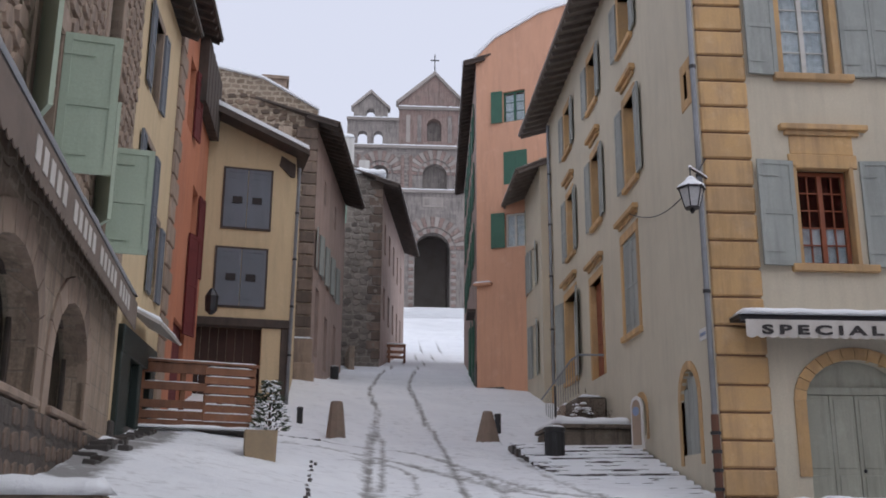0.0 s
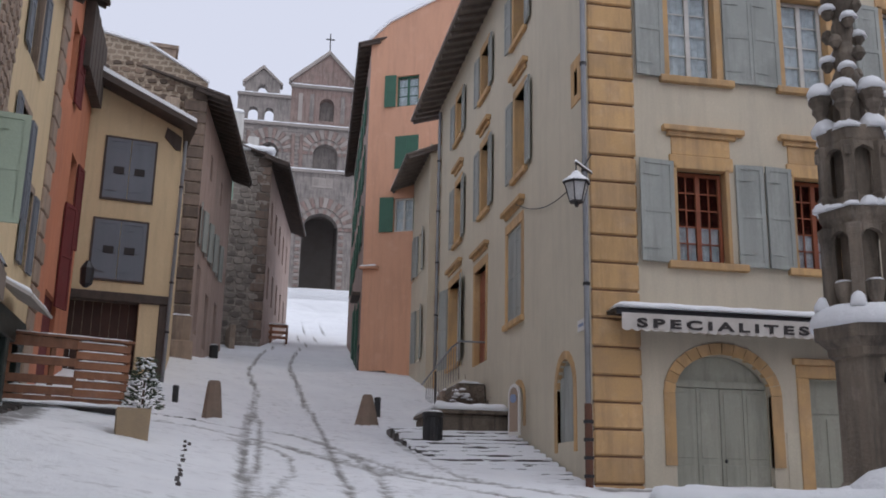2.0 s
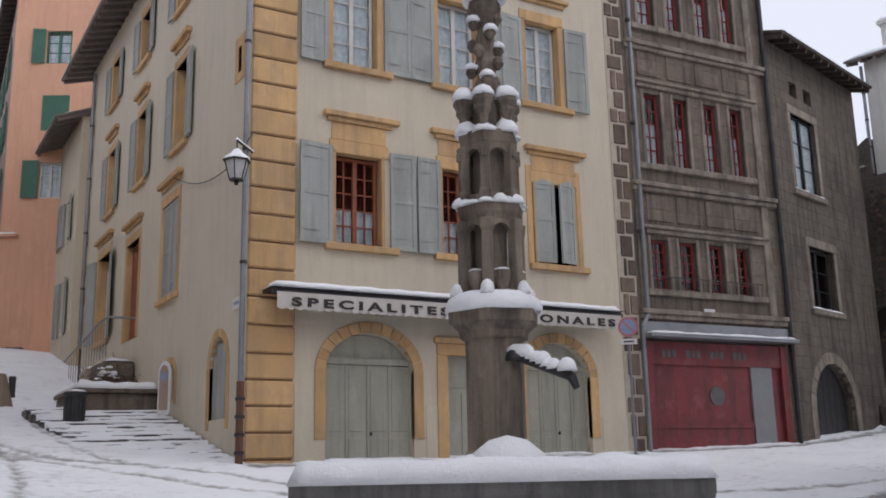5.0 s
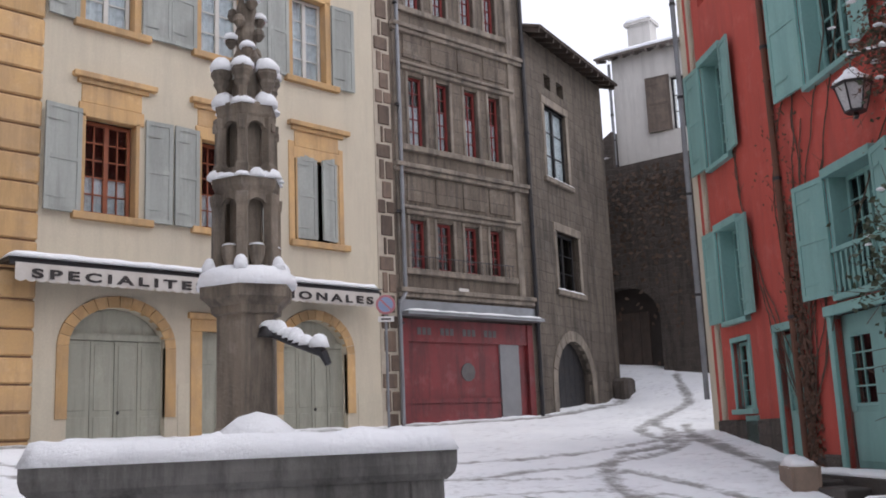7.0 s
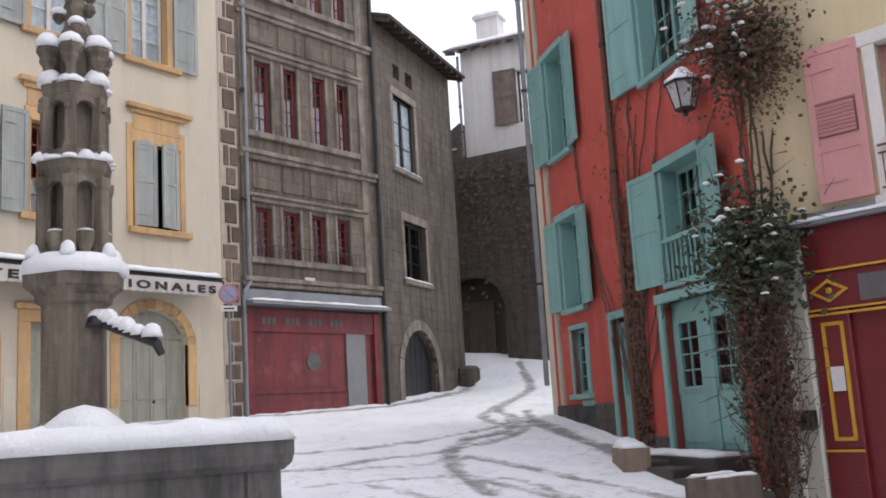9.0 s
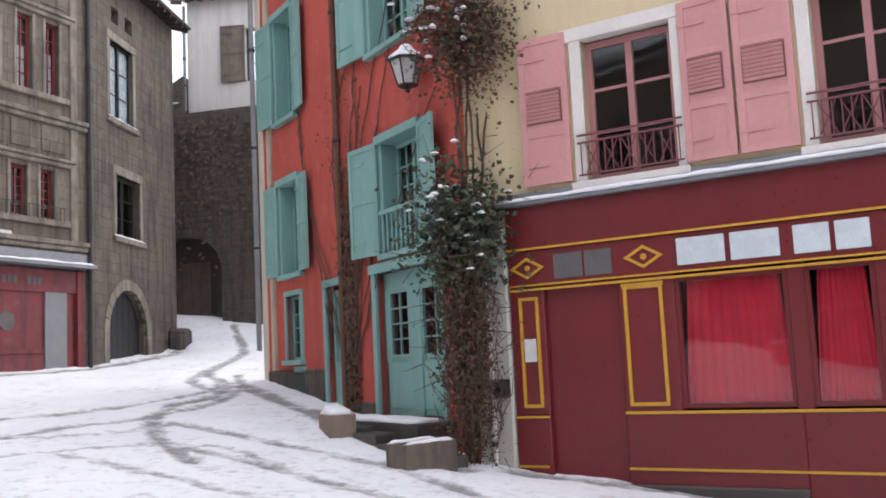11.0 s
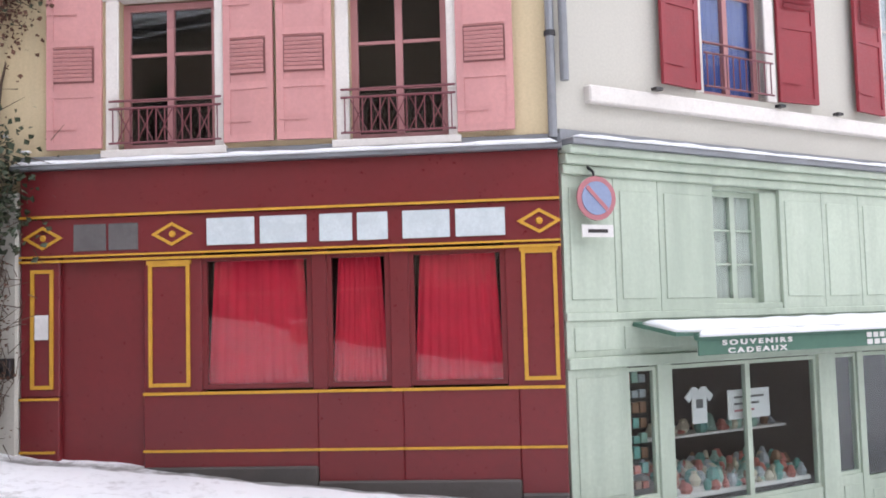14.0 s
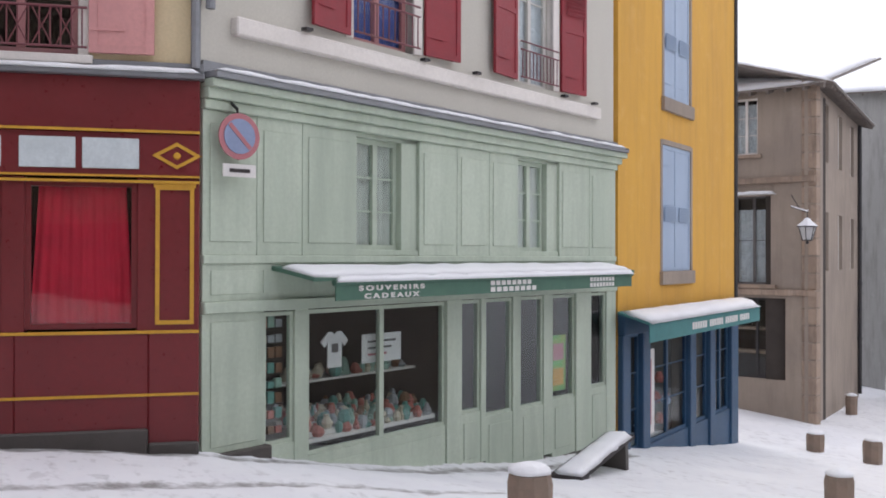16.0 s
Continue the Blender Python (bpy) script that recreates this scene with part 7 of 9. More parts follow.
    hs = [(1.5 + 2.6 * i, z, 2.4 + 2.6 * i, z + 1.8) for i in range(5) for z in (11.5, 15.2)]
    s.wall(0, 15, 6, 18.6, FADEDROSE, hs)
    for q in hs:
        s.window(*q, SLATE, 1, 3, 0.15)
    roof(s, -0.6, 15.4, 18.5, 1.0, 5, 2.2, TIMBER, 0.5)
    f.bars("step_wall", [(1.2, 1.5, -3, -0.2, 6.5, 9.2)], BROWNSTONE, 0.03)


MINT = surf("mint_green_paint", (0.30, 0.47, 0.36), (0.25, 0.39, 0.30), 0.5, 2)
upper_left()


# ---- salmon house ----
def salmon_house():
    h = thing("house", (3.6, 39.8, 6.1), "tall salmon pink house with deep green shutters", "house")
    f = Facade(h, 3.66, 39.75, 118)
    W = 6.5
    hs = [(1.25, 17.4, 2.25, 18.8), (1.25, 14.6, 2.3, 16.05), (1.3, 11.85, 2.15, 13.3)]
    f.wall(0, W, 3, 20.6, SALMON, hs, 0.4, [(W, 22.6), (3.0, 22.2), (0.9, 21.4), (0, 20.7)])
    f.room(0.2, 4, 4, 20)
    f.window(1.25, 17.4, 2.25, 18.8, DEEPGREEN, 1, 3, 0.1, curtain=0.9)
    f.shutter(0.72, 17.4, 1.22, 18.85, DEEPGREEN, 5, "right")
    f.shutter(1.25, 14.6, 1.77, 16.05, DEEPGREEN, 0, "left", None, 2, 0.03)
    f.shutter(1.78, 14.6, 2.3, 16.05, DEEPGREEN, 0, "right", None, 2, 0.03)
    f.window(1.3, 11.85, 2.15, 13.3, WHITEWOOD, 1, 3, 0.1, curtain=0.95)
    f.shutter(0.68, 11.85, 1.28, 13.35, DEEPGREEN, 5, "right")
    f.shutter(2.18, 11.85, 2.75, 13.35, DEEPGREEN, 5, "left")
    f.bars("ledge", [(-0.1, 0.7, -0.2, 0.02, 10.32, 10.42)], SALMON, 0.02)
    f.snow(-0.1, 0.7, -0.2, -0.02, 10.42, 0.07)
    bm = B()
    prism(bm, [(W, 22.75), (3.0, 22.35), (0.9, 21.55), (-0.1, 20.8), (-0.1, 20.62), (0.9, 21.4), (3.0, 22.2), (W, 22.6)], -0.1, 6)
    bmesh.ops.recalc_face_normals(bm, faces=bm.faces[:])
    f.add("snow", bm, SNOW, "fresh snow on the roof edge")
    bm = B()
    box(bm, 3.6, 4.3, 2, 2.6, 21, 24)
    box(bm, 3.5, 4.4, 1.9, 2.7, 24, 24.15)
    f.add("chimney", bm, STONETRIM, pieces="chimney_cap")
    L = 18
    s = Facade(h, 3.66 + L * math.sin(radians(3)), 39.75 + L * math.cos(radians(3)), 183)
    hs = [(L - 3 - 3.4 * i, z, L - 2 - 3.4 * i, z + 1.7) for i in range(4) for z in (11.8, 14.6, 17.4)] + [(L - 3.2, 6.4, L - 2.0, 9.2), (L - 7, 7.2, L - 5.8, 9.8)]
    s.wall(0, L, 3, 20.4, FADEDROSE, hs)
    s.room(0.2, L - 0.2, 4, 20)
    for a, z0, b, z1 in hs:
        s.window(a, z0, b, z1, DEEPGREEN, 1, 3, 0.15)
        s.shutter(a - 0.55, z0, a, z1, DEEPGREEN, 3, "right")
        s.shutter(b, z0, b + 0.55, z1, DEEPGREEN, 3, "left")
    roof(s, -0.5, L + 0.3, 20.3, 0.55, 4, 1.4, TIMBER, 0.5)
    s.bars("porch_roof", [(L - 3.4, L - 1.4, -0.35, 0.0, 9.5, 9.65)], TIMBER, 0.02)
    s.bars("base_stone", [(0, L, -0.06, 0.02, 3, 7.2)], SLAB, 0.03)
    f.bars("base_stone", [(-0.1, 1.2, -0.1, 0.02, 3, 6.1)], SLAB, 0.05)


salmon_house()


# ---- the cathedral front at the head of the stairs ----
def cathedral():
    h = thing("cathedral", (5.4, 114, 24.3), "dark banded stone cathedral front with an arched porch", "cathedral")
    f = Facade(h, 0, 114, 90)
    f.wall(-9, 22, 18, 38.6, CATHDARK, [(3.26, 20, 7.55, 33.4)], 1.5)
    f.wall(-6.4, 22, 38.6, 44.3, CATHDARK, [(-2.25, 38.9, -0.1, 41.9), (4.1, 38.9, 7.1, 42.2), (11, 38.9, 13, 41.9)], 1.5, name="gallery_wall")
    f.wall(1.1, 9.7, 44.3, 49.4, CATHRED, [(4.6, 45.2, 6.4, 48.2)], 1.5, [(9.7, 49.6), (5.55, 54.2), (1.1, 50.4)], name="gable_wall")
    f.wall(-5.3, 1.1, 44.3, 47.8, CATHDARK, [(-4.0, 44.6, -2.8, 46.4), (-2.0, 44.6, -0.9, 46.4)], 1.2, name="belfry_wall")
    f.wall(-4.55, -0.3, 47.8, 49.3, CATHDARK, [(-3.0, 47.9, -1.9, 49.3)], 1.2, name="belfry_wall")
    f.wall(-4.55, -0.3, 49.3, 49.6, CATHDARK, [], 1.2, [(-0.3, 49.6), (-2.45, 51.5), (-4.55, 49.6)], name="belfry_gable")
    f.wall(9.7, 22, 44.3, 47, CATHDARK, [], 1.2, name="right_wall")
    # pale back wall lifts the porch darkness in place of haze
    box_back = box(B(), 2.5, 8.5, 9, 9.4, 18, 36)
    f.add("porch_back", box_back, CATHPALE)
    f.add("porch_side", box(B(), 2.6, 3.2, 1.5, 9, 18, 36), CATHDARK)
    f.add("porch_side", box(B(), 7.6, 8.2, 1.5, 9, 18, 36), CATHDARK)
    f.add("porch_vault", box(B(), 2.6, 8.2, 1.5, 9, 35, 35.5), CATHDARK)
    for x0, x1, z0, z1 in ((-2.4, 0.1, 38.7, 42), (4.0, 7.2, 38.7, 42.4), (10.8, 13.2, 38.7, 42), (4.5, 6.5, 45, 48.4)):
        f.add("recess_back", box(B(), x0, x1, 1.2, 1.3, z0, z1), CATHDARK)
    def ring(cx, half, spring, rise, width, n, z0=None):
        for i in range(n):
            a0, a1 = math.pi * (i + 0.06) / n, math.pi * (i + 0.94) / n
            q = [(cx + (half + d) * math.cos(a), spring + (rise + d) * math.sin(a)) for a, d in ((a0, 0), (a0, width), (a1, width), (a1, 0))]
            bm = prism(B(), q, -0.12, 0.3)
            bmesh.ops.recalc_face_normals(bm, faces=bm.faces[:])
            f.add("voussoir", bm, CATHPALE if i % 2 else CATHRED, "", None)
    arch_fill(f, 5.405, 2.15, 31.25, 2.15, 33.4, CATHDARK, 1.5)
    ring(5.405, 2.15, 31.25, 2.15, 0.5, 15)
    ring(5.405, 2.85, 31.25, 2.85, 1.3, 21)
    arch_fill(f, -1.175, 1.075, 40.8, 1.1, 41.9, CATHDARK, 1.5)
    ring(-1.175, 1.1, 40.8, 1.1, 0.35, 11)
    ring(-1.175, 1.7, 40.8, 1.7, 1.3, 15)
    arch_fill(f, 5.6, 1.5, 40.7, 1.5, 42.2, CATHDARK, 1.5)
    ring(5.6, 1.52, 40.7, 1.5, 0.4, 13)
    ring(5.6, 2.15, 40.7, 2.1, 1.25, 17)
    arch_fill(f, 12, 1.0, 40.9, 1.0, 41.9, CATHDARK, 1.5)
    ring(12, 1.7, 40.8, 1.7, 1.3, 15)
    for cx, half, sp in ((-3.4, 0.6, 45.8), (-1.45, 0.55, 45.8), (-2.45, 0.55, 48.75)):
        arch_fill(f, cx, half, sp, 0.58, sp + 0.6, CATHDARK, 1.2)
    arch_fill(f, 5.5, 0.9, 47.3, 0.9, 48.2, CATHRED, 1.5)
    # string courses carrying snow
    for x0, x1, z in ((-9, 22, 38.4), (-6.4, 22, 44.1), (1.0, 9.8, 49.3), (-5.4, 1.1, 47.7)):
        f.bars("string_course", [(x0, x1, -0.35, 0.3, z, z + 0.35)], CATHPALE, 0.05)
        f.snow(x0, x1, -0.36, 0.1, z + 0.35, 0.16)
    # pale jambs, arcade bands and gable inlays
    for z in range(16):
        f.bars("jamb_block", [(2.55, 3.1 + 0.1 * (z % 2), -0.1, 0.3, 24.2 + z * 0.44, 24.56 + z * 0.44), (7.7 - 0.1 * (z % 2), 8.25, -0.1, 0.3, 24.2 + z * 0.44, 24.56 + z * 0.44)], CATHPALE if z % 2 else CATHRED, 0.02)
    for x in (-5.8, -4.0, 1.4, 2.4, 8.6, 9.4):
        f.bars("pilaster", [(x, x + 0.45, -0.2, 0.3, 38.8, 43.2)], CATHRED, 0.04)
    for k in range(9):
        f.bars("band", [(-6.4, -3.2, -0.04, 0.02, 39.0 + k * 0.56, 39.25 + k * 0.56), (0.9, 2.6, -0.04, 0.02, 39.0 + k * 0.56, 39.25 + k * 0.56)], CATHPALE, 0.02)
    for x in (2.0, 3.4, 7.2, 8.5):
        f.bars("gable_inlay", [(x, x + 0.5, -0.06, 0.02, 45.0, 48.6)], CATHPALE if x in (2.0, 8.5) else CATHDARK, 0.02)
    f.bars("gable_inlay", [(2.6, 3.5, -0.06, 0.02, 50.0, 51.2), (4.2, 4.9, -0.06, 0.02, 49.9, 52.6), (6.3, 7.0, -0.06, 0.02, 49.9, 52.4), (7.6, 8.4, -0.06, 0.02, 49.9, 51.0)], CATHRED, 0.02)
    f.bars("relief_panel", [(4.2, 6.7, -0.08, 0.05, 36.6, 37.9), (4.4, 5.0, -0.14, 0.05, 36.9, 37.7), (5.2, 5.8, -0.14, 0.05, 36.9, 37.7), (6.0, 6.5, -0.14, 0.05, 36.9, 37.7)], CATHPALE, 0.03)
    for pts in ([(0.7, 50.35), (1.0, 50.1), (5.55, 54.05), (5.55, 54.55)], [(5.55, 54.55), (5.55, 54.05), (10.0, 49.4), (10.2, 49.65)], [(-4.9, 49.5), (-4.6, 49.4), (-2.45, 51.4), (-2.45, 51.8)], [(-2.45, 51.8), (-2.45, 51.4), (-0.2, 49.4), (0.0, 49.5)]):
        sheet(f, "coping", pts, -0.3, 1.5, CATHPALE)
    bm = B()
    tube(bm, (5.55, 0.5, 54.4), (5.55, 0.5, 57.2), 0.07)
    box(bm, 5.0, 6.1, 0.45, 0.55, 56.3, 56.45)
    f.add("gable_cross", bm, METALDARK)
    # the stair: broad snow-covered flights
    st = thing("stairs", (4, 90, 16), "broad monumental stairs buried in snow", "stairs")
    n = 46
    for i in range(n):
        y0 = 76 + 37 * i / n
        z = float(ground_z(4, y0)) + 0.0
        part("step", snow_bed(B(), -9, 20, y0, y0 + 0.9, z, 0.10, 0.6, i * 1.3, 0.2), SNOW, st, "", Matrix())
    return h


cathedral()


# ---- fountain ----
def blob(bm, c, rx, ry, rz, seed=0.0, k=10):
    """A soft lump of snow or foliage core, flat below."""
    rows = []
    for j in range(5):
        a = math.pi / 2 * j / 4
        ring = []
        for i in range(k):
            t = 2 * math.pi * i / k
            s = 1 + 0.22 * noise.noise((math.cos(t) * 1.7 + seed, math.sin(t) * 1.7, j * 0.6 + seed))
            ring.append(bm.verts.new((c[0] + rx * s * math.cos(a) * math.cos(t), c[1] + ry * s * math.cos(a) * math.sin(t), c[2] + rz * math.sin(a))))
        rows.append(ring)
    for a, b in zip(rows, rows[1:]):
        for i in range(k):
            f = bm.faces.new((a[i], a[(i + 1) % k], b[(i + 1) % k], b[i]))
            f.smooth = True
    bm.faces.new(rows[0][::-1])
    return bm


def fountain():
    h = thing("fountain", (5.39, 8.42, 0.65), "old stone fountain with a carved spire, spout and snow-laden basin", "fountain", turn=-33.2)
    z0 = 0.65
    def put(name, bm, mat, label="", parent=None, bevel=0.0):
        if max(abs(v.co.x) for v in bm.verts) < 0.75:
            bm.transform(Matrix.Diagonal((0.9, 0.9, 1, 1)))
        bm.transform(Matrix.Translation((0, 0, -z0)))
        return part(name, bm, mat, parent or h, label, None, bevel)
    R, w = 1.66, 0.3
    for a in range(4):
        m = Matrix.Rotation(a * math.pi / 2, 4, "Z")
        wl2 = put("basin_wall", box(B(), -R, R - w, -R, -R + w, -0.2, 1.24, m), BASIN, "", None, 0.02)
        bm = B()
        prof = [(-R - 0.02, 1.16), (-R - 0.08, 1.22), (-R - 0.1, 1.30), (-R - 0.1, 1.41), (-R + 0.36, 1.41), (-R + 0.36, 1.24), (-R, 1.16)]
        n = len(prof)
        va = [bm.verts.new(m @ Vector((p, p, z))) for p, z in prof]
        vb = [bm.verts.new(m @ Vector((-p, p, z))) for p, z in prof]
        for i in range(n):
            bm.faces.new((va[i], va[(i + 1) % n], vb[(i + 1) % n], vb[i]))
        bmesh.ops.recalc_face_normals(bm, faces=bm.faces[:])
        put("basin_rim", bm, BASIN, "dark moulded stone rim")
    put("ice", box(B(), -R + w, R - w, -R + w, R - w, 1.0, 1.2), SNOW, "frozen snow-covered water")
    for a in range(4):
        m = Matrix.Rotation(a * math.pi / 2, 4, "Z")
        bm = snow_bed(B(), -1.78, 1.78 if a % 2 == 0 else 1.24, -1.78, -1.24, 1.41, 0.19, 0.08, a * 5.0, 0.28)
        bm.transform(m)
        put("snow", bm, SNOW, "thick fresh snow")
    put("snow", blob(B(), (0.1, -0.55, 1.2), 0.5, 0.45, 0.62, 3.0, 16), SNOW, "mound of snow")
    put("snow", blob(B(), (-0.3, -0.6, 1.2), 0.35, 0.3, 0.45, 6.0, 14), SNOW, "low mound of snow")
    T = math.radians(-98)
    H = lambda prof, k=6, t=T: lathe(B(), prof, k, t)
    put("pedestal", H([(0.37, 1.1), (0.36, 2.0), (0.36, 2.83)]), FOUNTAIN, "stained hexagonal stone pedestal", None, 0.012)
    put("pedestal_base", H([(0.41, 1.2), (0.42, 1.60), (0.37, 1.68)]), FOUNTAIN)
    put("cornice", H([(0.36, 2.78), (0.42, 2.80), (0.43, 2.87), (0.45, 2.88), (0.51, 2.93), (0.55, 2.95), (0.555, 3.07)]), FOUNTAIN, "moulded stone cornice")
    bm = H([(0.555, 3.06), (0.57, 3.11), (0.55, 3.19), (0.47, 3.25), (0.32, 3.28)], 12)
    for v in bm.verts:
        v.co.z += 0.03 * noise.noise((v.co.x * 5, v.co.y * 5, 2))
    for f in bm.faces:
        f.smooth = True
    put("snow", bm, SNOW, "thick fresh snow")
    # two open storeys of square pillars round a dark core
    for zb, zt, r, rc in ((3.12, 4.02, 0.34, 0.085), (4.2, 4.84, 0.315, 0.075)):
        put("core", H([(0.2, zb), (0.2, zt)]), FOUNTAIN)
        for i in range(6):
            a = T + 2 * math.pi * i / 6
            cx, cy = r * math.cos(a), r * math.sin(a)
            q = [(rc * 1.35, zb), (rc * 1.35, zb + 0.12), (rc * 1.05, zb + 0.15), (rc, zt - 0.13), (rc * 1.2, zt - 0.1), (rc * 1.3, zt)]
            put("pillar", lathe(B(), q, 4, a + math.pi / 4, (cx, cy)), FOUNTAIN, "", None, 0.008)
            b = a + math.pi / 6
            bx, by = r * 0.84 * math.cos(b), r * 0.84 * math.sin(b)
            turn = Matrix.Translation((bx, by, 0)) @ Matrix.Rotation(b + math.pi / 2, 4, "Z")
            bm = lathe(B(), [(0.03, zb + 0.12), (0.08, zb + 0.2), (0.10, zb + 0.27), (0.11, zb + 0.36)], 8) if zb < 4 else box(B(), -0.11, 0.11, -0.04, 0.04, zb, zb + 0.1)
            bm.transform(turn)
            put("parapet", bm, FOUNTAIN, "", None, 0.01)
            bm = prism(B(), [(-0.14, zt), (-0.14, zt - 0.2), (-0.11, zt - 0.11), (-0.06, zt - 0.06), (0, zt - 0.04), (0.06, zt - 0.06), (0.11, zt - 0.11), (0.14, zt - 0.2), (0.14, zt)], -0.04, 0.04)
            bmesh.ops.recalc_face_normals(bm, faces=bm.faces[:])
            bm.transform(turn)
            put("tracery", bm, FOUNTAIN)
            if zb < 4:
                put("snow", blob(B(), (bx * 1.06, by * 1.06, zb + 0.36), 0.09, 0.09, 0.03, i), SNOW)
                put("finial", lathe(B(), [(0.05, zb), (0.075, zb + 0.08), (0.05, zb + 0.14)], 8, 0, (cx * 1.3, cy * 1.3)), FOUNTAIN)
                put("snow", blob(B(), (cx * 1.3, cy * 1.3, zb + 0.1), 0.085, 0.085, 0.15, i + 3), SNOW)
            else:
                put("gargoyle", box(B(), -0.03, 0.03, -0.09, 0.0, zt - 0.16, zt - 0.06, Matrix.Translation((cx, cy, 0)) @ Matrix.Rotation(a + math.pi / 2, 4, "Z")), FOUNTAIN, "", None, 0.01)
    put("cornice", H([(0.36, 4.0), (0.38, 4.05), (0.41, 4.10), (0.42, 4.18), (0.36, 4.21)]), FOUNTAIN)
    put("cornice", H([(0.33, 4.82), (0.36, 4.87), (0.375, 4.95), (0.375, 4.99), (0.28, 5.03)]), FOUNTAIN)
    for i in range(6):
        a = T + 2 * math.pi * i / 6
        for k in range(2):
            d = a + k * math.pi / 6
            q = 0.35 - 0.04 * k
            put("snow", blob(B(), (q * math.cos(d), q * math.sin(d), 4.185), 0.10 + 0.03 * (i % 2), 0.10, 0.06 + 0.05 * ((i + k) % 2), i + 7 + k), SNOW)
        put("snow", blob(B(), (0.27 * math.cos(a), 0.27 * math.sin(a), 4.97), 0.15, 0.13, 0.10 + 0.08 * (i % 2), i + 17), SNOW)
        cx, cy = 0.30 * math.cos(a), 0.30 * math.sin(a)
        put("pinnacle", lathe(B(), [(0.075, 4.98), (0.05, 5.08), (0.06, 5.16), (0.10, 5.22), (0.09, 5.26), (0.13, 5.32), (0.125, 5.37)], 7, 0.3, (cx, cy)), FOUNTAIN, "small carved pinnacle")
        put("snow", blob(B(), (cx, cy, 5.36), 0.14, 0.135, 0.13 + 0.02 * (i % 3), i + 27), SNOW)
    # knotted spire, snow caught on its carvings
    put("spire", H([(0.19, 5.0), (0.17, 5.3), (0.12, 5.42), (0.17, 5.56), (0.11, 5.68), (0.15, 5.82), (0.10, 5.95), (0.13, 6.12), (0.09, 6.22), (0.16, 6.34), (0.22, 6.48), (0.2, 6.56), (0.12, 6.7), (0.18, 6.9), (0.08, 7.2), (0.03, 7.5)], 7), FOUNTAIN, "knotted carved stone spire", None, 0.012)
    r = random.Random(3)
    for i in range(16):
        z = 5.45 + i * 0.068
        a = i * 2.4
        rad = 0.19 - 0.04 * (z - 5.4)
        bm = lathe(B(), [(0.03, -0.06), (0.075, 0.0), (0.06, 0.06), (0.02, 0.09)], 7)
        bm.transform(Matrix.Translation((rad * math.cos(a), rad * math.sin(a), z)))
        put("crocket", bm, FOUNTAIN)
        if i % 2 == 0:
            put("snow", blob(B(), (rad * math.cos(a), rad * math.sin(a), z + 0.03), 0.1, 0.1, 0.09, i), SNOW)
    put("snow", blob(B(), (0, 0, 6.55), 0.27, 0.27, 0.14, 2, 14), SNOW)
    # spout: a long iron channel with snow on it
    bm = B()
    p0, p1 = Vector((0.2, -0.26, 2.62)), Vector((0.72, -0.58, 2.36))
    tube(bm, p0, p1, 0.06, 0.05, 8)
    tube(bm, p1, p1 + Vector((0.05, -0.02, -0.12)), 0.05, 0.035, 8)
    blob(bm, p0 - Vector((0, 0, 0.07)), 0.1, 0.1, 0.14, 1)
    s = put("spout", bm, METALDARK, "long dark iron water spout")
    for i in range(9):
        p = p0.lerp(p1, (i + 0.6) / 9.2)
        put("snow", blob(B(), (p.x, p.y, p.z + 0.035), 0.10, 0.085, 0.085 + 0.025 * (i % 3), i), SNOW, "", s)


fountain()


# ---- unseen closing houses behind the viewer, added to cut light on the fronts ----
def behind():
    h = thing("house", (-11, -6, -0.5), "unseen grey rendered house added behind to block light", "house")
    f = Facade(h, -9.5, -18, 2)
    hs = [(2 + 4 * i, z, 3.2 + 4 * i, z + 2) for i in range(5) for z in (0.8, 4.2)]
    f.wall(0, 22, -3, 9.5, GREYRENDER, hs)
    f.room(0.3, 21.7, -2, 9)
    for q in hs:
        f.window(*q, WHITEWOOD, 1, 3, 0.15)
    roof(f, 0, 22, 9.4, 0.5, 6, 2.4, TIMBER, 0)
    h = thing("house", (0, -26, -2.0), "unseen beige rendered house added below to block light", "house")
    f = Facade(h, 9.5, -27, 262)
    hs = [(2 + 4 * i, z, 3.2 + 4 * i, z + 2) for i in range(4) for z in (0.0, 3.6, 7)]
    f.wall(0, 19, -6, 10.5, BEIGE, hs)
    f.room(0.3, 18.7, -4, 10)
    for q in hs:
        f.window(*q, WHITEWOOD, 1, 3, 0.15)
    roof(f, 0, 19, 10.4, 0.5, 6, 2.4, TIMBER, 0)


behind()


# ---- street furniture ----
def gz(x, y):
    return float(ground_z(x, y))


def stone_bollard(x, y, r, hgt, group="stone bollards", snow=True, label="tapered brown stone bollard standing in snow", taper=0.62):
    z = gz(x, y)
    t = thing("bollard", (x, y, z), label, "bollard", group)
    part("post", lathe(B(), [(r, -0.2), (r, 0.05), (r * (taper + 0.1), hgt * 0.8), (r * taper, hgt * 0.96), (r * taper * 0.8, hgt)], 9), BOLLARD, t)
    part("snow", blob(B(), (0, 0, -0.14), r * 1.45, r * 1.4, 0.22, x), SNOW, t, "drifted snow")
    if snow:
        part("snow", blob(B(), (0, 0, hgt - 0.01), r * taper * 1.05, r * taper * 1.05, 0.09, y), SNOW, t, "cap of snow")
    return t


stone_bollard(-1.2, 23.1, 0.23, 0.86, snow=False)
stone_bollard(2.62, 26.1, 0.32, 0.82, snow=False, label="squat tapered brown stone bollard in snow", taper=0.42)
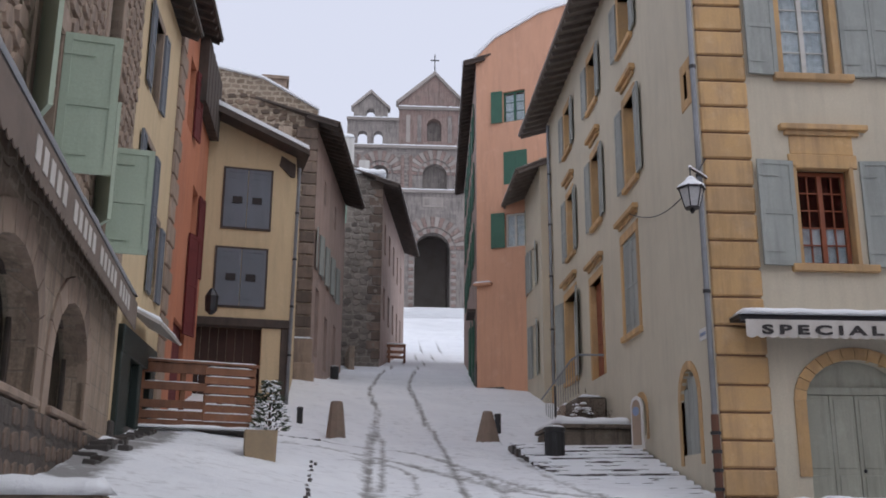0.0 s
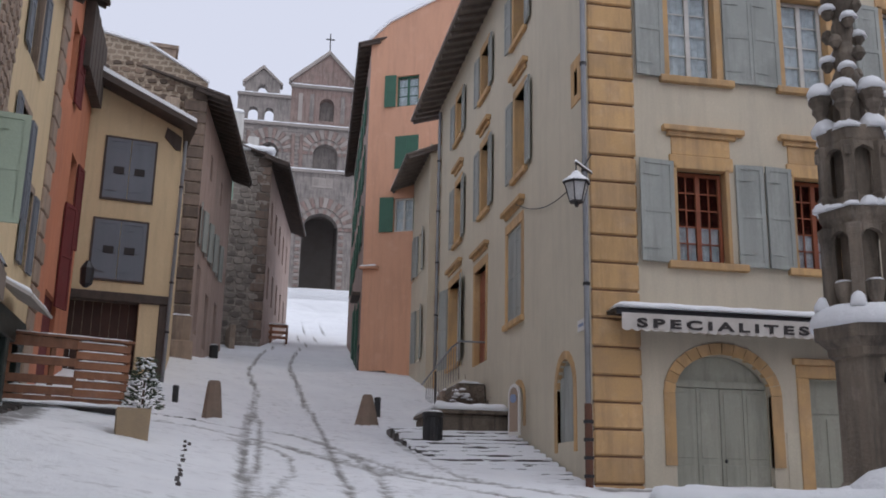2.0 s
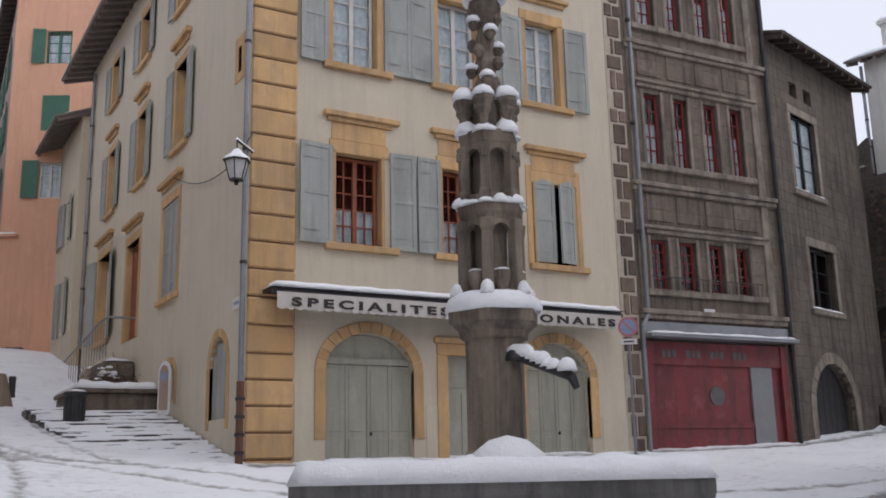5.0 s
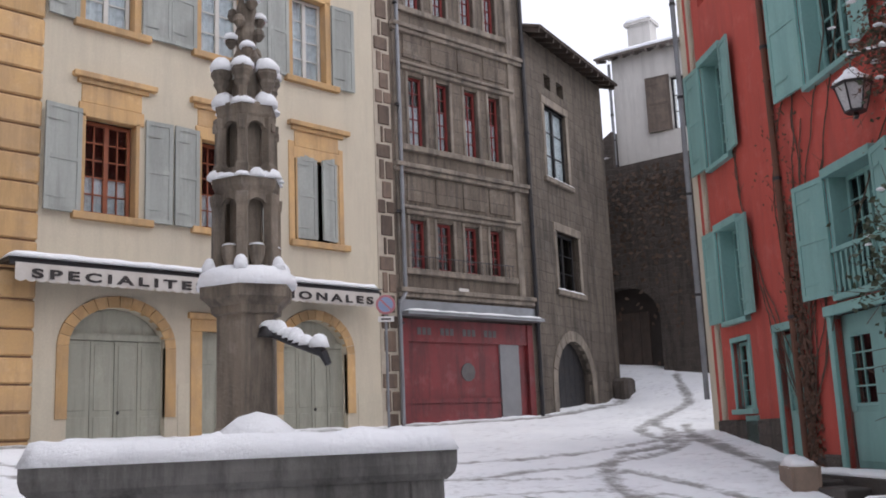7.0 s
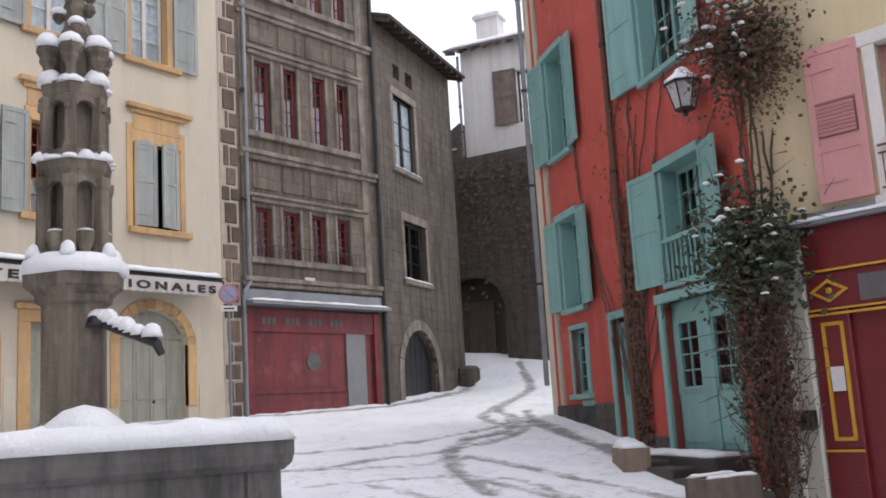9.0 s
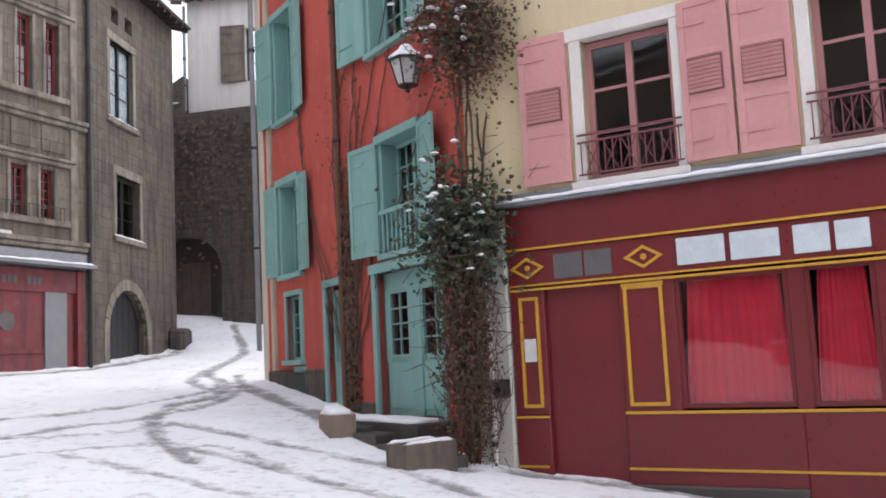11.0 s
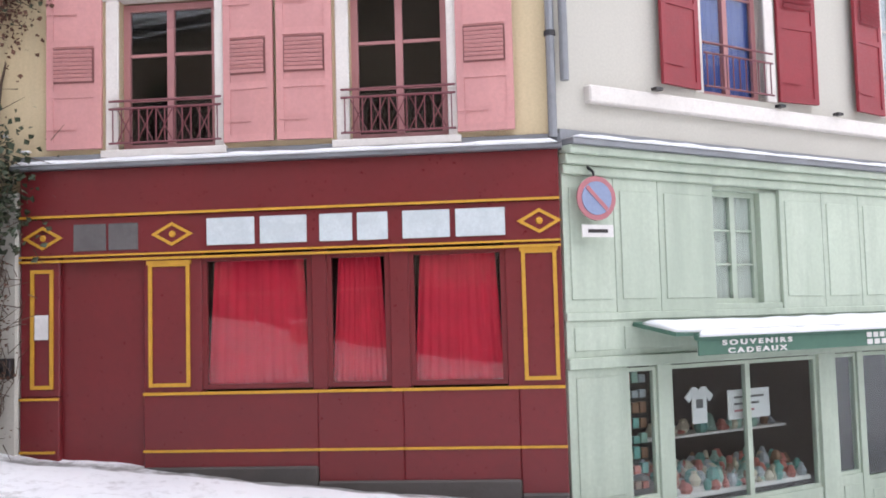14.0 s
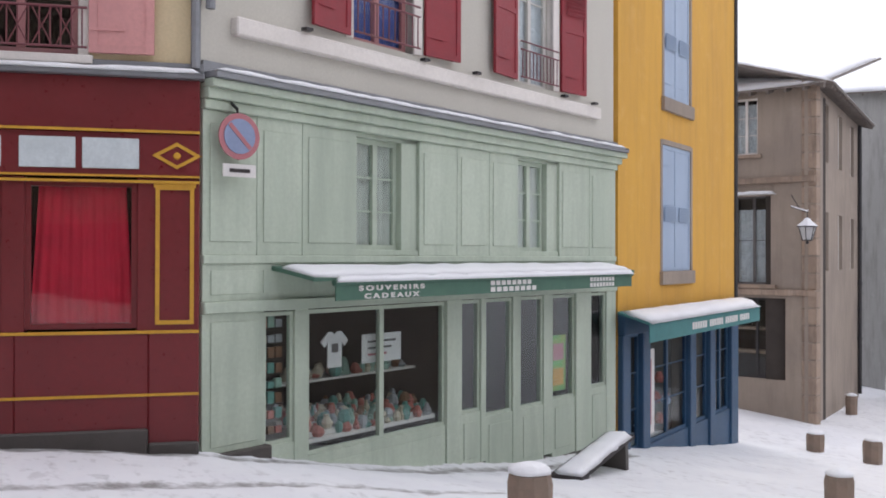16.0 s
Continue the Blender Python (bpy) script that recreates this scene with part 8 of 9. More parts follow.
for x, y, hh in ((7.45, -4.75, 0.55), (9.72, -11.16, 0.5), (18.9, -21.0, 0.5), (16.95, -20.8, 0.6)):
    stone_bollard(x, y, 0.19 if y > -12 else 0.23, hh, "round bollards", True, "short round stone bollard with a snow cap", 0.95)


def black_post(x, y, r, hgt):
    t = thing("post", (x, y, gz(x, y)), "short black metal street post", "post", "black posts")
    part("shaft", lathe(B(), [(r, -0.1), (r, hgt * 0.8), (r * 1.12, hgt * 0.84), (r, hgt * 0.95), (r * 0.4, hgt)], 10), BLACKPLASTIC, t)
    part("snow", blob(B(), (0, 0, hgt - 0.02), r * 0.9, r * 0.9, 0.05, x), SNOW, t)


black_post(-2.2, 25.1, 0.075, 0.42)
black_post(3.11, 28.0, 0.09, 0.56)
black_post(-2.2, 41.5, 0.18, 0.55)


def litter_bin(x, y):
    t = thing("litter_bin", (x, y, gz(x, y)), "round black litter bin with a ribbed body", "bin")
    part("body", lathe(B(), [(0.19, 0), (0.21, 0.05), (0.22, 0.66), (0.25, 0.68), (0.25, 0.76), (0.2, 0.78)], 16), BLACKPLASTIC, t)
    for i in range(16):
        a = 2 * math.pi * i / 16
        part("rib", tube(B(), (0.212 * math.cos(a), 0.212 * math.sin(a), 0.06), (0.222 * math.cos(a), 0.222 * math.sin(a), 0.64), 0.012, None, 5), BLACKPLASTIC, t)
    part("snow", blob(B(), (0, 0, 0.77), 0.22, 0.22, 0.06, 2), SNOW, t)


litter_bin(3.72, 22.3)


def planter_tree(x, y):
    z = gz(x, y)
    t = thing("planter", (x, y, z), "square tan concrete planter filled with snow", "planter", turn=10)
    part("box", lathe(B(), [(0.38, -0.1), (0.40, 0.4), (0.40, 0.46), (0.34, 0.46), (0.34, 0.42)], 4, math.pi / 4), CONCRETE, t, "", None, 0.01)
    part("snow", snow_bed(B(), -0.28, 0.28, -0.28, 0.28, 0.42, 0.1, 0.07), SNOW, t)
    c = thing("shrub", (x + 0.14, y + 0.05, z + 0.44), "small snow-laden evergreen shrub in a planter", "shrub")
    part("trunk", tube(B(), (0, 0, -0.05), (0, 0, 0.75), 0.03, 0.01, 6), TWIG, c)
    r = random.Random(2)
    bm, sn = B(), B()
    for i in range(420):
        zz = r.uniform(0.02, 0.92)
        rad = (0.36 - 0.30 * zz) * math.sqrt(r.random()) + 0.03
        a = r.uniform(0, 6.283)
        p = Vector((rad * math.cos(a), rad * math.sin(a), zz))
        d = Vector((math.cos(a), math.sin(a), r.uniform(-0.2, 0.5))).normalized()
        tube(bm, p, p + d * r.uniform(0.05, 0.12), 0.016, 0.003, 4)
    for i in range(110):
        zz = r.uniform(0.05, 0.92)
        a = r.uniform(0, 6.283)
        rad = 0.36 - 0.30 * zz
        blob(sn, (rad * math.cos(a), rad * math.sin(a), zz), r.uniform(0.03, 0.075), r.uniform(0.03, 0.07), r.uniform(0.02, 0.045), i, 6)
    part("crown", bm, LEAF, c, "dark green needles")
    part("snow", sn, SNOW, c, "clumps of snow")


planter_tree(-2.3, 18.15)


def plank_fence():
    a, b = Vector((-4.95, 19.95, 0)), Vector((-2.8, 20.85, 0))
    d = b - a
    n = d.length
    t = thing("fence", (a.x, a.y, 2.95), "orange-brown horizontal plank terrace fence dusted with snow", "fence", turn=math.degrees(math.atan2(d.y, d.x)))
    part("platform", box(B(), -0.05, n + 0.08, -0.06, 3.0, -0.9, 0.02), SLAB, t, "dark stone terrace edge", None, 0.02)
    part("snow", snow_bed(B(), -0.1, n + 0.5, -0.38, -0.08, 0.02, 0.06), SNOW, t)
    for x in (0.0, n * 0.35, n * 0.68, n - 0.1):
        part("post", box(B(), x, x + 0.1, 0.02, 0.12, 0, 1.34), FENCEWOOD, t, "", None, 0.006)
    bay = n * 0.55
    for k, z in enumerate((0.03, 0.2, 0.37, 0.56, 0.75, 0.94, 1.13)):
        part("plank", box(B(), bay, n, -0.035 - 0.012 * (k % 2), 0.02, z, z + 0.15), FENCEWOOD, t, "", None, 0.005)
        part("snow", snow_bed(B(), bay + 0.03, n - 0.05, -0.05, 0.02, z + 0.15, 0.022), SNOW, t)
    for k, z in enumerate((0.03, 0.21, 0.42, 0.78, 1.12)):
        part("plank", box(B(), 0.0, bay + 0.05, -0.025 - 0.01 * (k % 2), 0.02, z, z + (0.16 if z < 1 else 0.2)), FENCEWOOD, t, "", None, 0.005)
        if k in (1, 3):
            part("snow", snow_bed(B(), 0.1, bay - 0.05, -0.035, 0.02, z + 0.16, 0.018), SNOW, t)
    part("plank", box(B(), -0.03, n + 0.08, -0.06, 0.14, 1.33, 1.38), FENCEWOOD, t, "", None, 0.005)
    part("snow", snow_bed(B(), -0.03, n + 0.08, -0.06, 0.14, 1.38, 0.025), SNOW, t)
    for z in (0.03, 0.2, 0.37, 0.54, 0.8, 0.98, 1.2):
        part("plank", box(B(), n - 0.02, n + 0.03, 0.02, 2.4, z, z + 0.155), FENCEWOOD, t, "", None, 0.005)


plank_fence()


def far_rail(x, y, turn):
    t = thing("fence", (x, y, gz(x, y)), "low brown wooden rail fence up the street", "fence", turn=turn)
    for i in range(4):
        part("post", box(B(), i * 0.9, i * 0.9 + 0.12, 0, 0.12, 0, 1.1), FENCEWOOD, t)
    for z in (0.25, 0.55, 0.9):
        part("rail", box(B(), 0, 2.8, -0.04, 0, z, z + 0.16), FENCEWOOD, t)
    part("snow", snow_bed(B(), 0, 2.8, -0.06, 0.12, 1.08, 0.07), SNOW, t)


far_rail(-1.7, 56, 6)


def side_steps():
    """The stepped pavement that climbs beside the cream house."""
    t = thing("stepped_pavement", (4, 20, 2), "shallow dark stone pavement steps half covered by snow", "steps", kind="structure")
    for i in range(15):
        y = 17.35 + 0.45 * i
        z = 1.57 + 0.1 * i
        x0 = (3.2 + 0.27 * max(0.0, 20.8 - y) if y < 20.8 else 3.2 - 0.08 * (y - 20.8)) + 0.12 * noise.noise((i * 1.7, 3, 0))
        k = 30
        line = []
        for j in range(k + 1):
            u = j / k
            x = x0 + (5.84 - x0) * u
            line.append((x, y + 0.3 * (1 - u) ** 2 + 0.05 * noise.noise((x * 1.5, i * 3.0, 0)), z - 0.03 * (1 - u) + 0.012 * noise.noise((x * 4, i * 5.0, 2))))
        bm = B()
        low, top, back = [], [], []
        for x, yy, zz in line:
            low.append(bm.verts.new((x, yy, zz - 0.4)))
            top.append(bm.verts.new((x, yy, zz)))
            back.append(bm.verts.new((x, yy + 0.8, zz)))
        for a in range(k):
            bm.faces.new((low[a], low[a + 1], top[a + 1], top[a]))
            bm.faces.new((top[a], top[a + 1], back[a + 1], back[a]))
        end = bm.verts.new((line[0][0], line[0][1] + 0.8, line[0][2] - 0.4))
        bm.faces.new((low[0], top[0], back[0], end))
        part("step", bm, SLAB, t, "", Matrix())
        # snow that drapes over the edge here and there
        bm = B()
        rows = []
        for x, yy, zz in line:
            lap = noise.noise((x * 1.1 + i * 7.3, i * 2.3, 1)) + 0.45 * noise.noise((x * 4.2, i * 4.1, 6))
            lap = max(-0.05, min(0.10, 0.035 + 0.16 * lap))
            hang = max(0.0, lap) * 1.25
            rows.append([bm.verts.new(p) for p in ((x, yy - max(lap, 0) * 0.35 + max(-lap, 0), zz - hang + 0.004), (x, yy - max(lap, 0) * 0.3 + 0.03 + max(-lap, 0), zz + 0.03), (x, yy + 0.16, zz + 0.055), (x, yy + 0.78, zz + 0.06))])
        for p, q in zip(rows, rows[1:]):
            for a in range(3):
                bm.faces.new((p[a], q[a], q[a + 1], p[a + 1])).smooth = True
        part("snow", bm, SNOW, t, "", Matrix())
    # rough kerb stones that peep from the snow
    k = thing("kerb", (-1.0, 14, 1.8), "row of rough dark kerb stones in the snow", "kerb", kind="structure")
    r = random.Random(8)
    def run(a, b, n, w, keep):
        a, b = Vector(a), Vector(b)
        turn = math.degrees(math.atan2(b.y - a.y, b.x - a.x))
        for i in range(n):
            p = a.lerp(b, (i + 0.5) / n)
            if r.random() < keep:
                ln = (b - a).length / n * r.uniform(0.4, 0.95)
                part("kerb_stone", box(B(), -ln / 2, ln / 2, -w / 2, w / 2, -0.3, 0.002 + r.uniform(0, 0.022)), SLAB, k, "", pose(p.x + r.gauss(0, 0.02), p.y, gz(p.x, p.y), r.gauss(0, 3), 0, turn + r.gauss(0, 3)), 0.012)
    run((-1.45, 19.2), (-1.05, 12.6), 24, 0.06, 0.85)
    run((-2.7, 22.0), (-1.5, 22.3), 5, 0.09, 0.8)
    run((-2.9, 24.5), (-1.9, 24.6), 4, 0.09, 0.7)
    run((-4.0, 13.2), (-4.35, 16.5), 9, 0.32, 0.9)
    run((-3.75, 13.0), (-3.95, 16.0), 7, 0.16, 0.6)
    run((-4.5, 17.0), (-4.6, 19.6), 6, 0.3, 0.9)


side_steps()


def door_stair():
    t = thing("outside_stair", (5.2, 27.2, 3.4), "worn stone steps and landing with a thin iron railing", "steps", kind="structure")
    part("landing", box(B(), 5.05, 5.85, 26.3, 28.0, 2, 4.35), STONEDK, t, "", Matrix(), 0.05)
    for i in range(7):
        z = 4.3 - 0.1 * i
        part("step", box(B(), 4.95, 5.85, 28.0 + 0.42 * i, 28.42 + 0.42 * i, 2, z), STONETRIM, t, "", Matrix(), 0.02)
        part("snow", snow_bed(B(), 4.95, 5.8, 28.0 + 0.42 * i, 28.4 + 0.42 * i, z, 0.06), SNOW, t, "", Matrix())
    rail = [(5.15, 26.4, 5.5), (5.15, 27.6, 5.5), (5.0, 31.9, 4.85)]
    bm = B()
    for a, b in zip(rail, rail[1:]):
        tube(bm, a, b, 0.028)
    tube(bm, rail[0], (5.85, 26.4, 5.5), 0.028)
    part("handrail", bm, ZINC, t, "", Matrix())
    for i in range(15):
        y = 26.4 + i * 0.38
        zt = 5.5 if y < 27.6 else 5.5 - 0.65 * (y - 27.6) / 4.3
        part("baluster", tube(B(), (5.12, y, zt - 1.05), (5.12, y, zt), 0.011, None, 5), ZINC, t, "", Matrix())
    part("snow", snow_bed(B(), 5.1, 5.8, 26.3, 28.0, 4.35, 0.08), SNOW, t, "", Matrix())
    w = thing("low_wall", (4.7, 23.6, 2.7), "low dark stone terrace wall topped with snow", "wall")
    part("wall", box(B(), 3.95, 5.85, 23.4, 26.2, 2, 3.3), STONEDK, w, "", Matrix(), 0.03)
    part("slab", box(B(), 3.88, 5.86, 23.3, 26.25, 3.3, 3.4), STONEDK, w, "", Matrix(), 0.02)
    part("snow", snow_bed(B(), 3.88, 5.8, 23.3, 26.25, 3.4, 0.16, 0.12), SNOW, w, "", Matrix())
    bm = B()
    tube(bm, (3.97, 23.5, 2.7), (3.97, 23.5, 4.3), 0.02)
    part("post", bm, METALDARK, w, "", Matrix())
    # creeping dead shrub on the landing
    s = thing("shrub", (5.2, 25.9, 3.5), "bare brown shrub with snow beside the stair", "shrub")
    r = random.Random(6)
    bm = B()
    for i in range(240):
        p = Vector((r.gauss(0, 0.35), r.gauss(0.2, 0.35), abs(r.gauss(0, 0.28))))
        tube(bm, p, p + Vector((r.gauss(0, 0.12), r.gauss(0, 0.12), r.uniform(0, 0.2))), 0.012, 0.005, 4)
    tagged(part("twig_tangle", bm, TWIG, s), kind="stuff")
    bm = B()
    for i in range(14):
        blob(bm, (r.gauss(0, 0.3), r.gauss(0.1, 0.3), r.uniform(0.2, 0.6)), 0.1, 0.09, 0.05, i, 7)
    part("snow", bm, SNOW, s)


door_stair()


def no_parking(at, turn, pole=0.0, r=0.22, label="faded no-parking sign on a pole"):
    t = thing("road_sign", at, label, "sign", "no-parking signs", turn=turn)
    bm = lathe(B(), [(r, 0), (r, 0.015)], 24)
    bm.transform(pose(0, 0.01, 0, 90))
    part("disc", bm, SIGNRED, t, "faded red rim")
    bm = lathe(B(), [(r * 0.76, 0), (r * 0.76, 0.012)], 24)
    bm.transform(pose(0, -0.003, 0, 90))
    part("face", bm, SIGNBLUE, t, "faded blue face")
    part("bar", box(B(), -r * 0.72, r * 0.72, -0.024, -0.018, -r * 0.09, r * 0.09, Matrix.Rotation(math.radians(45), 4, "Y")), SIGNRED, t)
    part("plate", box(B(), -r * 0.8, r * 0.8, -0.01, 0.005, -r * 1.75, -r * 1.2), SIGNWHITE, t, "small white plate")
    part("plate_bar", box(B(), -r * 0.5, r * 0.5, -0.016, -0.011, -r * 1.56, -r * 1.4), INK, t)
    if pole:
        part("pole", tube(B(), (0, 0.04, -pole), (0, 0.04, r), 0.03), ZINC, t)
    else:
        bm = tube(B(), (0, 0.05, r * 1.2), (-0.05, 0.3, r * 1.9), 0.02)
        tube(bm, (0, 0.03, -r), (0, 0.05, r * 1.2), 0.015)
        part("bracket", bm, METALDARK, t)
    return t


no_parking((14.15, 16.35, 4.4), -38, 3.1)
gp = Vector((11.63 + 0.49 * math.sin(radians(154.8)) - 0.3 * math.cos(radians(25.2)), -2.94 + 0.49 * math.cos(radians(154.8)) - 0.3 * math.sin(radians(25.2)) * 0.0, 3.06))
no_parking(tuple(gp), -75, 0, 0.27, "faded no-parking sign fixed to a shop front")

ob = thing("notice_board", (5.5, 21.9, 2.75), "narrow arch-topped white framed street notice board", "sign", turn=-60)
part("frame", prism(B(), [(-0.18, 0.0), (0.18, 0.0), (0.18, 0.95), (0.12, 1.1), (0, 1.16), (-0.12, 1.1), (-0.18, 0.95)], 0, 0.05), SIGNWHITE, ob)
part("panel", prism(B(), [(-0.13, 0.08), (0.13, 0.08), (0.13, 0.93), (0.08, 1.04), (0, 1.08), (-0.08, 1.04), (-0.13, 0.93)], -0.012, -0.002), STONETRIM, ob)
bm = lathe(B(), [(0.1, 0), (0.1, 0.01)], 16)
bm.transform(pose(0, -0.014, 0.82, 90))
part("badge", bm, SIGNBLUE, ob)

pl = thing("street_plate", (5.83, 18.05, 4.55), "small white enamel street plate on plaster", "sign", turn=-90)
part("plate", box(B(), -0.22, 0.22, -0.0, 0.015, 0, 0.22), SIGNWHITE, pl)
part("text_bar", box(B(), -0.15, 0.15, -0.006, -0.001, 0.08, 0.14), SIGNBLUE, pl)

street_lamp((13.59, 5.33, 5.83), (13.5, 4.78, 6.62), "black iron wall lantern on a coral-red house", 0.95)

cable = thing("cable", (5.8, 19, 7), "thin grey cable looped along a plaster wall", "cable")
bm = B()
prev = None
for i in range(17):
    u = i / 16
    p = Vector((5.80, 17.6 + 5.4 * u, 7.6 + 0.9 * u - 1.1 * math.sin(math.pi * u) * 0.35))
    if prev:
        tube(bm, prev, p, 0.012, None, 5)
    prev = p
part("wire", bm, METALDARK, cable, "", Matrix())


def trough(x, y, turn, w, d, hgt, mat, label, full):
    z = gz(x, y)
    t = thing("planter", (x, y, z), label, "planter", turn=turn)
    for n, b in (("side", (-w / 2, w / 2, -d / 2, -d / 2 + 0.05, -0.1, hgt)), ("side", (-w / 2, w / 2, d / 2 - 0.05, d / 2, -0.1, hgt)), ("end", (-w / 2, -w / 2 + 0.05, -d / 2 + 0.05, d / 2 - 0.05, -0.1, hgt)), ("end", (w / 2 - 0.05, w / 2, -d / 2 + 0.05, d / 2 - 0.05, -0.1, hgt))):
        part(n, box(B(), *b), mat, t, "", None, 0.008)
    part("soil", box(B(), -w / 2 + 0.05, w / 2 - 0.05, -d / 2 + 0.05, d / 2 - 0.05, 0, hgt - (0.04 if full else 0.12)), SLAB, t)
    if full:
        part("snow", snow_bed(B(), -w / 2, w / 2, -d / 2, d / 2, hgt - 0.02, 0.13, 0.08), SNOW, t)
    else:
        for yy in (-d / 2, d / 2 - 0.07):
            part("snow", snow_bed(B(), -w / 2, w / 2, yy, yy + 0.08, hgt, 0.04), SNOW, t)
        part("snow", snow_bed(B(), -w / 2 + 0.05, w * 0.1, -d / 2 + 0.05, d / 2 - 0.05, hgt - 0.12, 0.08), SNOW, t)


trough(13.5, 6.7, 40, 0.7, 0.42, 0.28, BOLLARD, "stone planter heaped with snow by a door", True)
trough(11.95, 4.7, -28, 0.86, 0.42, 0.32, PLANKGREY, "weathered wooden plank trough edged with snow", False)
stp = thing("door_slab", (13.4, 5.4, 0.5), "wet dark stone slabs along the house foot", "steps", kind="structure")
for i in range(4):
    x, y = 12.6 + 0.42 * i, 4.75 + 0.62 * i
    part("slab", box(B(), -0.35, 0.35, -0.3, 0.3, -0.3, 0.06 + 0.02 * (i % 3)), SLAB, stp, "", pose(x, y, gz(x, y), 0, 0, 51 + 9 * math.sin(i)), 0.02)


def climber():
    """The evergreen climber and its bare stems between the coral and the red house."""
    t = thing("climber", (12.75, 4.25, 0.2), "tall evergreen climber with bare brown stems and snow", "plant")
    r = random.Random(21)
    c = Vector((12.75, 4.25, 0.2))
    side = Vector((math.cos(radians(71)), -math.sin(radians(71)), 0))
    for k in range(7):
        bm = B()
        p = Vector((0.14 + r.gauss(0, 0.06), 0.1 + r.gauss(0, 0.07), -0.1))
        last = None
        for s in range(28):
            ring = [bm.verts.new(p + Vector((0.02 * math.cos(a * 1.2566), 0.02 * math.sin(a * 1.2566), 0))) for a in range(5)]
            if last:
                for a in range(5):
                    bm.faces.new((last[a], last[(a + 1) % 5], ring[(a + 1) % 5], ring[a]))
            last = ring
            p = p + Vector((0.012 + r.gauss(0, 0.03), -0.004 + r.gauss(0, 0.03), 0.25))
        part("stem", bm, TWIG, t)
    bm = B()
    for k in range(260):
        p = side * (r.gauss(0.0, 0.11)) + Vector((r.gauss(0, 0.1), r.gauss(0, 0.1), r.uniform(-0.1, 2.4)))
        for s in range(int(r.uniform(3, 8))):
            q = p + side * r.gauss(0, 0.06) + Vector((r.gauss(0, 0.04), r.gauss(0, 0.04), r.uniform(0.05, 0.24)))
            tube(bm, p, q, 0.007, 0.005, 3)
            p = q
    tagged(part("twig_tangle", bm, TWIG, t, "tangled bare twigs"), kind="stuff")
    def leaves(n, zc, zs, wid, dep, off, mat, size):
        bm = B()
        for k in range(n):
            p = side * (r.gauss(0, wid) + off) + Vector((r.gauss(0, dep), r.gauss(0, dep), zc + r.gauss(0, zs)))
            a, b = r.uniform(0, 6.28), r.uniform(-0.9, 0.9)
            u = Vector((math.cos(a) * math.cos(b), math.sin(a) * math.cos(b), math.sin(b) - 0.3)).normalized() * size * r.uniform(0.6, 1.3)
            v = u.cross(Vector((r.gauss(0, 1), r.gauss(0, 1), 1))).normalized() * u.length * 0.42
            w = u.cross(v).normalized() * u.length * 0.15
            vs = [bm.verts.new(p + d) for d in (Vector(), u * 0.5 + v + w, u, u * 0.5 - v + w)]
            bm.faces.new((vs[0], vs[1], vs[2]))
            bm.faces.new((vs[0], vs[2], vs[3]))
        return bm
    tagged(part("leaves", leaves(2300, 3.2, 0.42, 0.27, 0.2, -0.02, LEAF, 0.10), LEAF, t, "dark green evergreen leaves"), kind="stuff")
    tagged(part("leaves", leaves(420, 1.9, 0.5, 0.08, 0.1, -0.2, LEAF, 0.08), LEAF, t, "sparse evergreen leaves"), kind="stuff")
    tagged(part("dry_leaves", leaves(5600, 1.6, 0.85, 0.12, 0.11, 0.0, DRYLEAF, 0.05), DRYLEAF, t, "withered brown leaves"), kind="stuff")
    tagged(part("dry_leaves", leaves(3000, 6.0, 0.40, 0.26, 0.2, 0.16, DRYLEAF, 0.065), DRYLEAF, t, "withered brown top growth"), kind="stuff")
    tagged(part("leaves", leaves(900, 6.15, 0.4, 0.26, 0.2, 0.12, LEAF, 0.08), LEAF, t, "evergreen top growth"), kind="stuff")
    bm = B()
    for k in range(520):
        zc, zs, wd = ((6.0, 0.4, 0.28), (3.1, 0.5, 0.3), (1.3, 0.7, 0.2))[k % 3]
        p = side * r.gauss(0, wd) + Vector((r.gauss(0, 0.2), r.gauss(0, 0.2), zc + r.gauss(0, zs)))
        tube(bm, p, p + side * r.gauss(0, 0.2) + Vector((r.gauss(0, 0.12), r.gauss(0, 0.12), r.uniform(-0.25, 0.3))), 0.008, 0.003, 3)
    tagged(part("twig_tangle", bm, TWIG, t, "fine bare twigs"), kind="stuff")
    bm = B()
    for k in range(70):
        zc, zs, wd = ((6.3, 0.35, 0.24), (3.5, 0.4, 0.28))[k % 2]
        p = side * r.gauss(0, wd) + Vector((r.gauss(0, 0.2) - 0.1, r.gauss(0, 0.2), zc + r.gauss(0, zs)))
        blob(bm, p, r.uniform(0.03, 0.09), r.uniform(0.03, 0.08), r.uniform(0.02, 0.05), k, 6)
    tagged(part("snow", bm, SNOW, t, "clumps of snow"), kind="stuff")


climber()

# snow-topped low parapet near the lower corner of the square
pw = thing("parapet", (-3.0, 7.8, 1.2), "low brown stone parapet topped with snow", "wall", turn=8)
part("wall", box(B(), -1.6, 0.85, -0.2, 0.2, -0.6, 0.40), BROWNSTONE, pw, "", None, 0.02)
part("snow", snow_bed(B(), -1.65, 0.9, -0.25, 0.25, 0.40, 0.12, 0.1), SNOW, pw)

# tilted board with snow before the blue shop
bd = thing("ramp_board", (13.2, -10.3, -1.62), "snow-covered wooden board propped before a shop", "board")
bd.matrix_basis = pose(13.35, -9.75, -1.58, 0, 0, -56) @ pose(0, 0, 0, 0, -5, 0)
part("board", box(B(), -1.3, 1.3, -0.26, 0.26, 0, 0.07), INK, bd, "", None, 0.008)
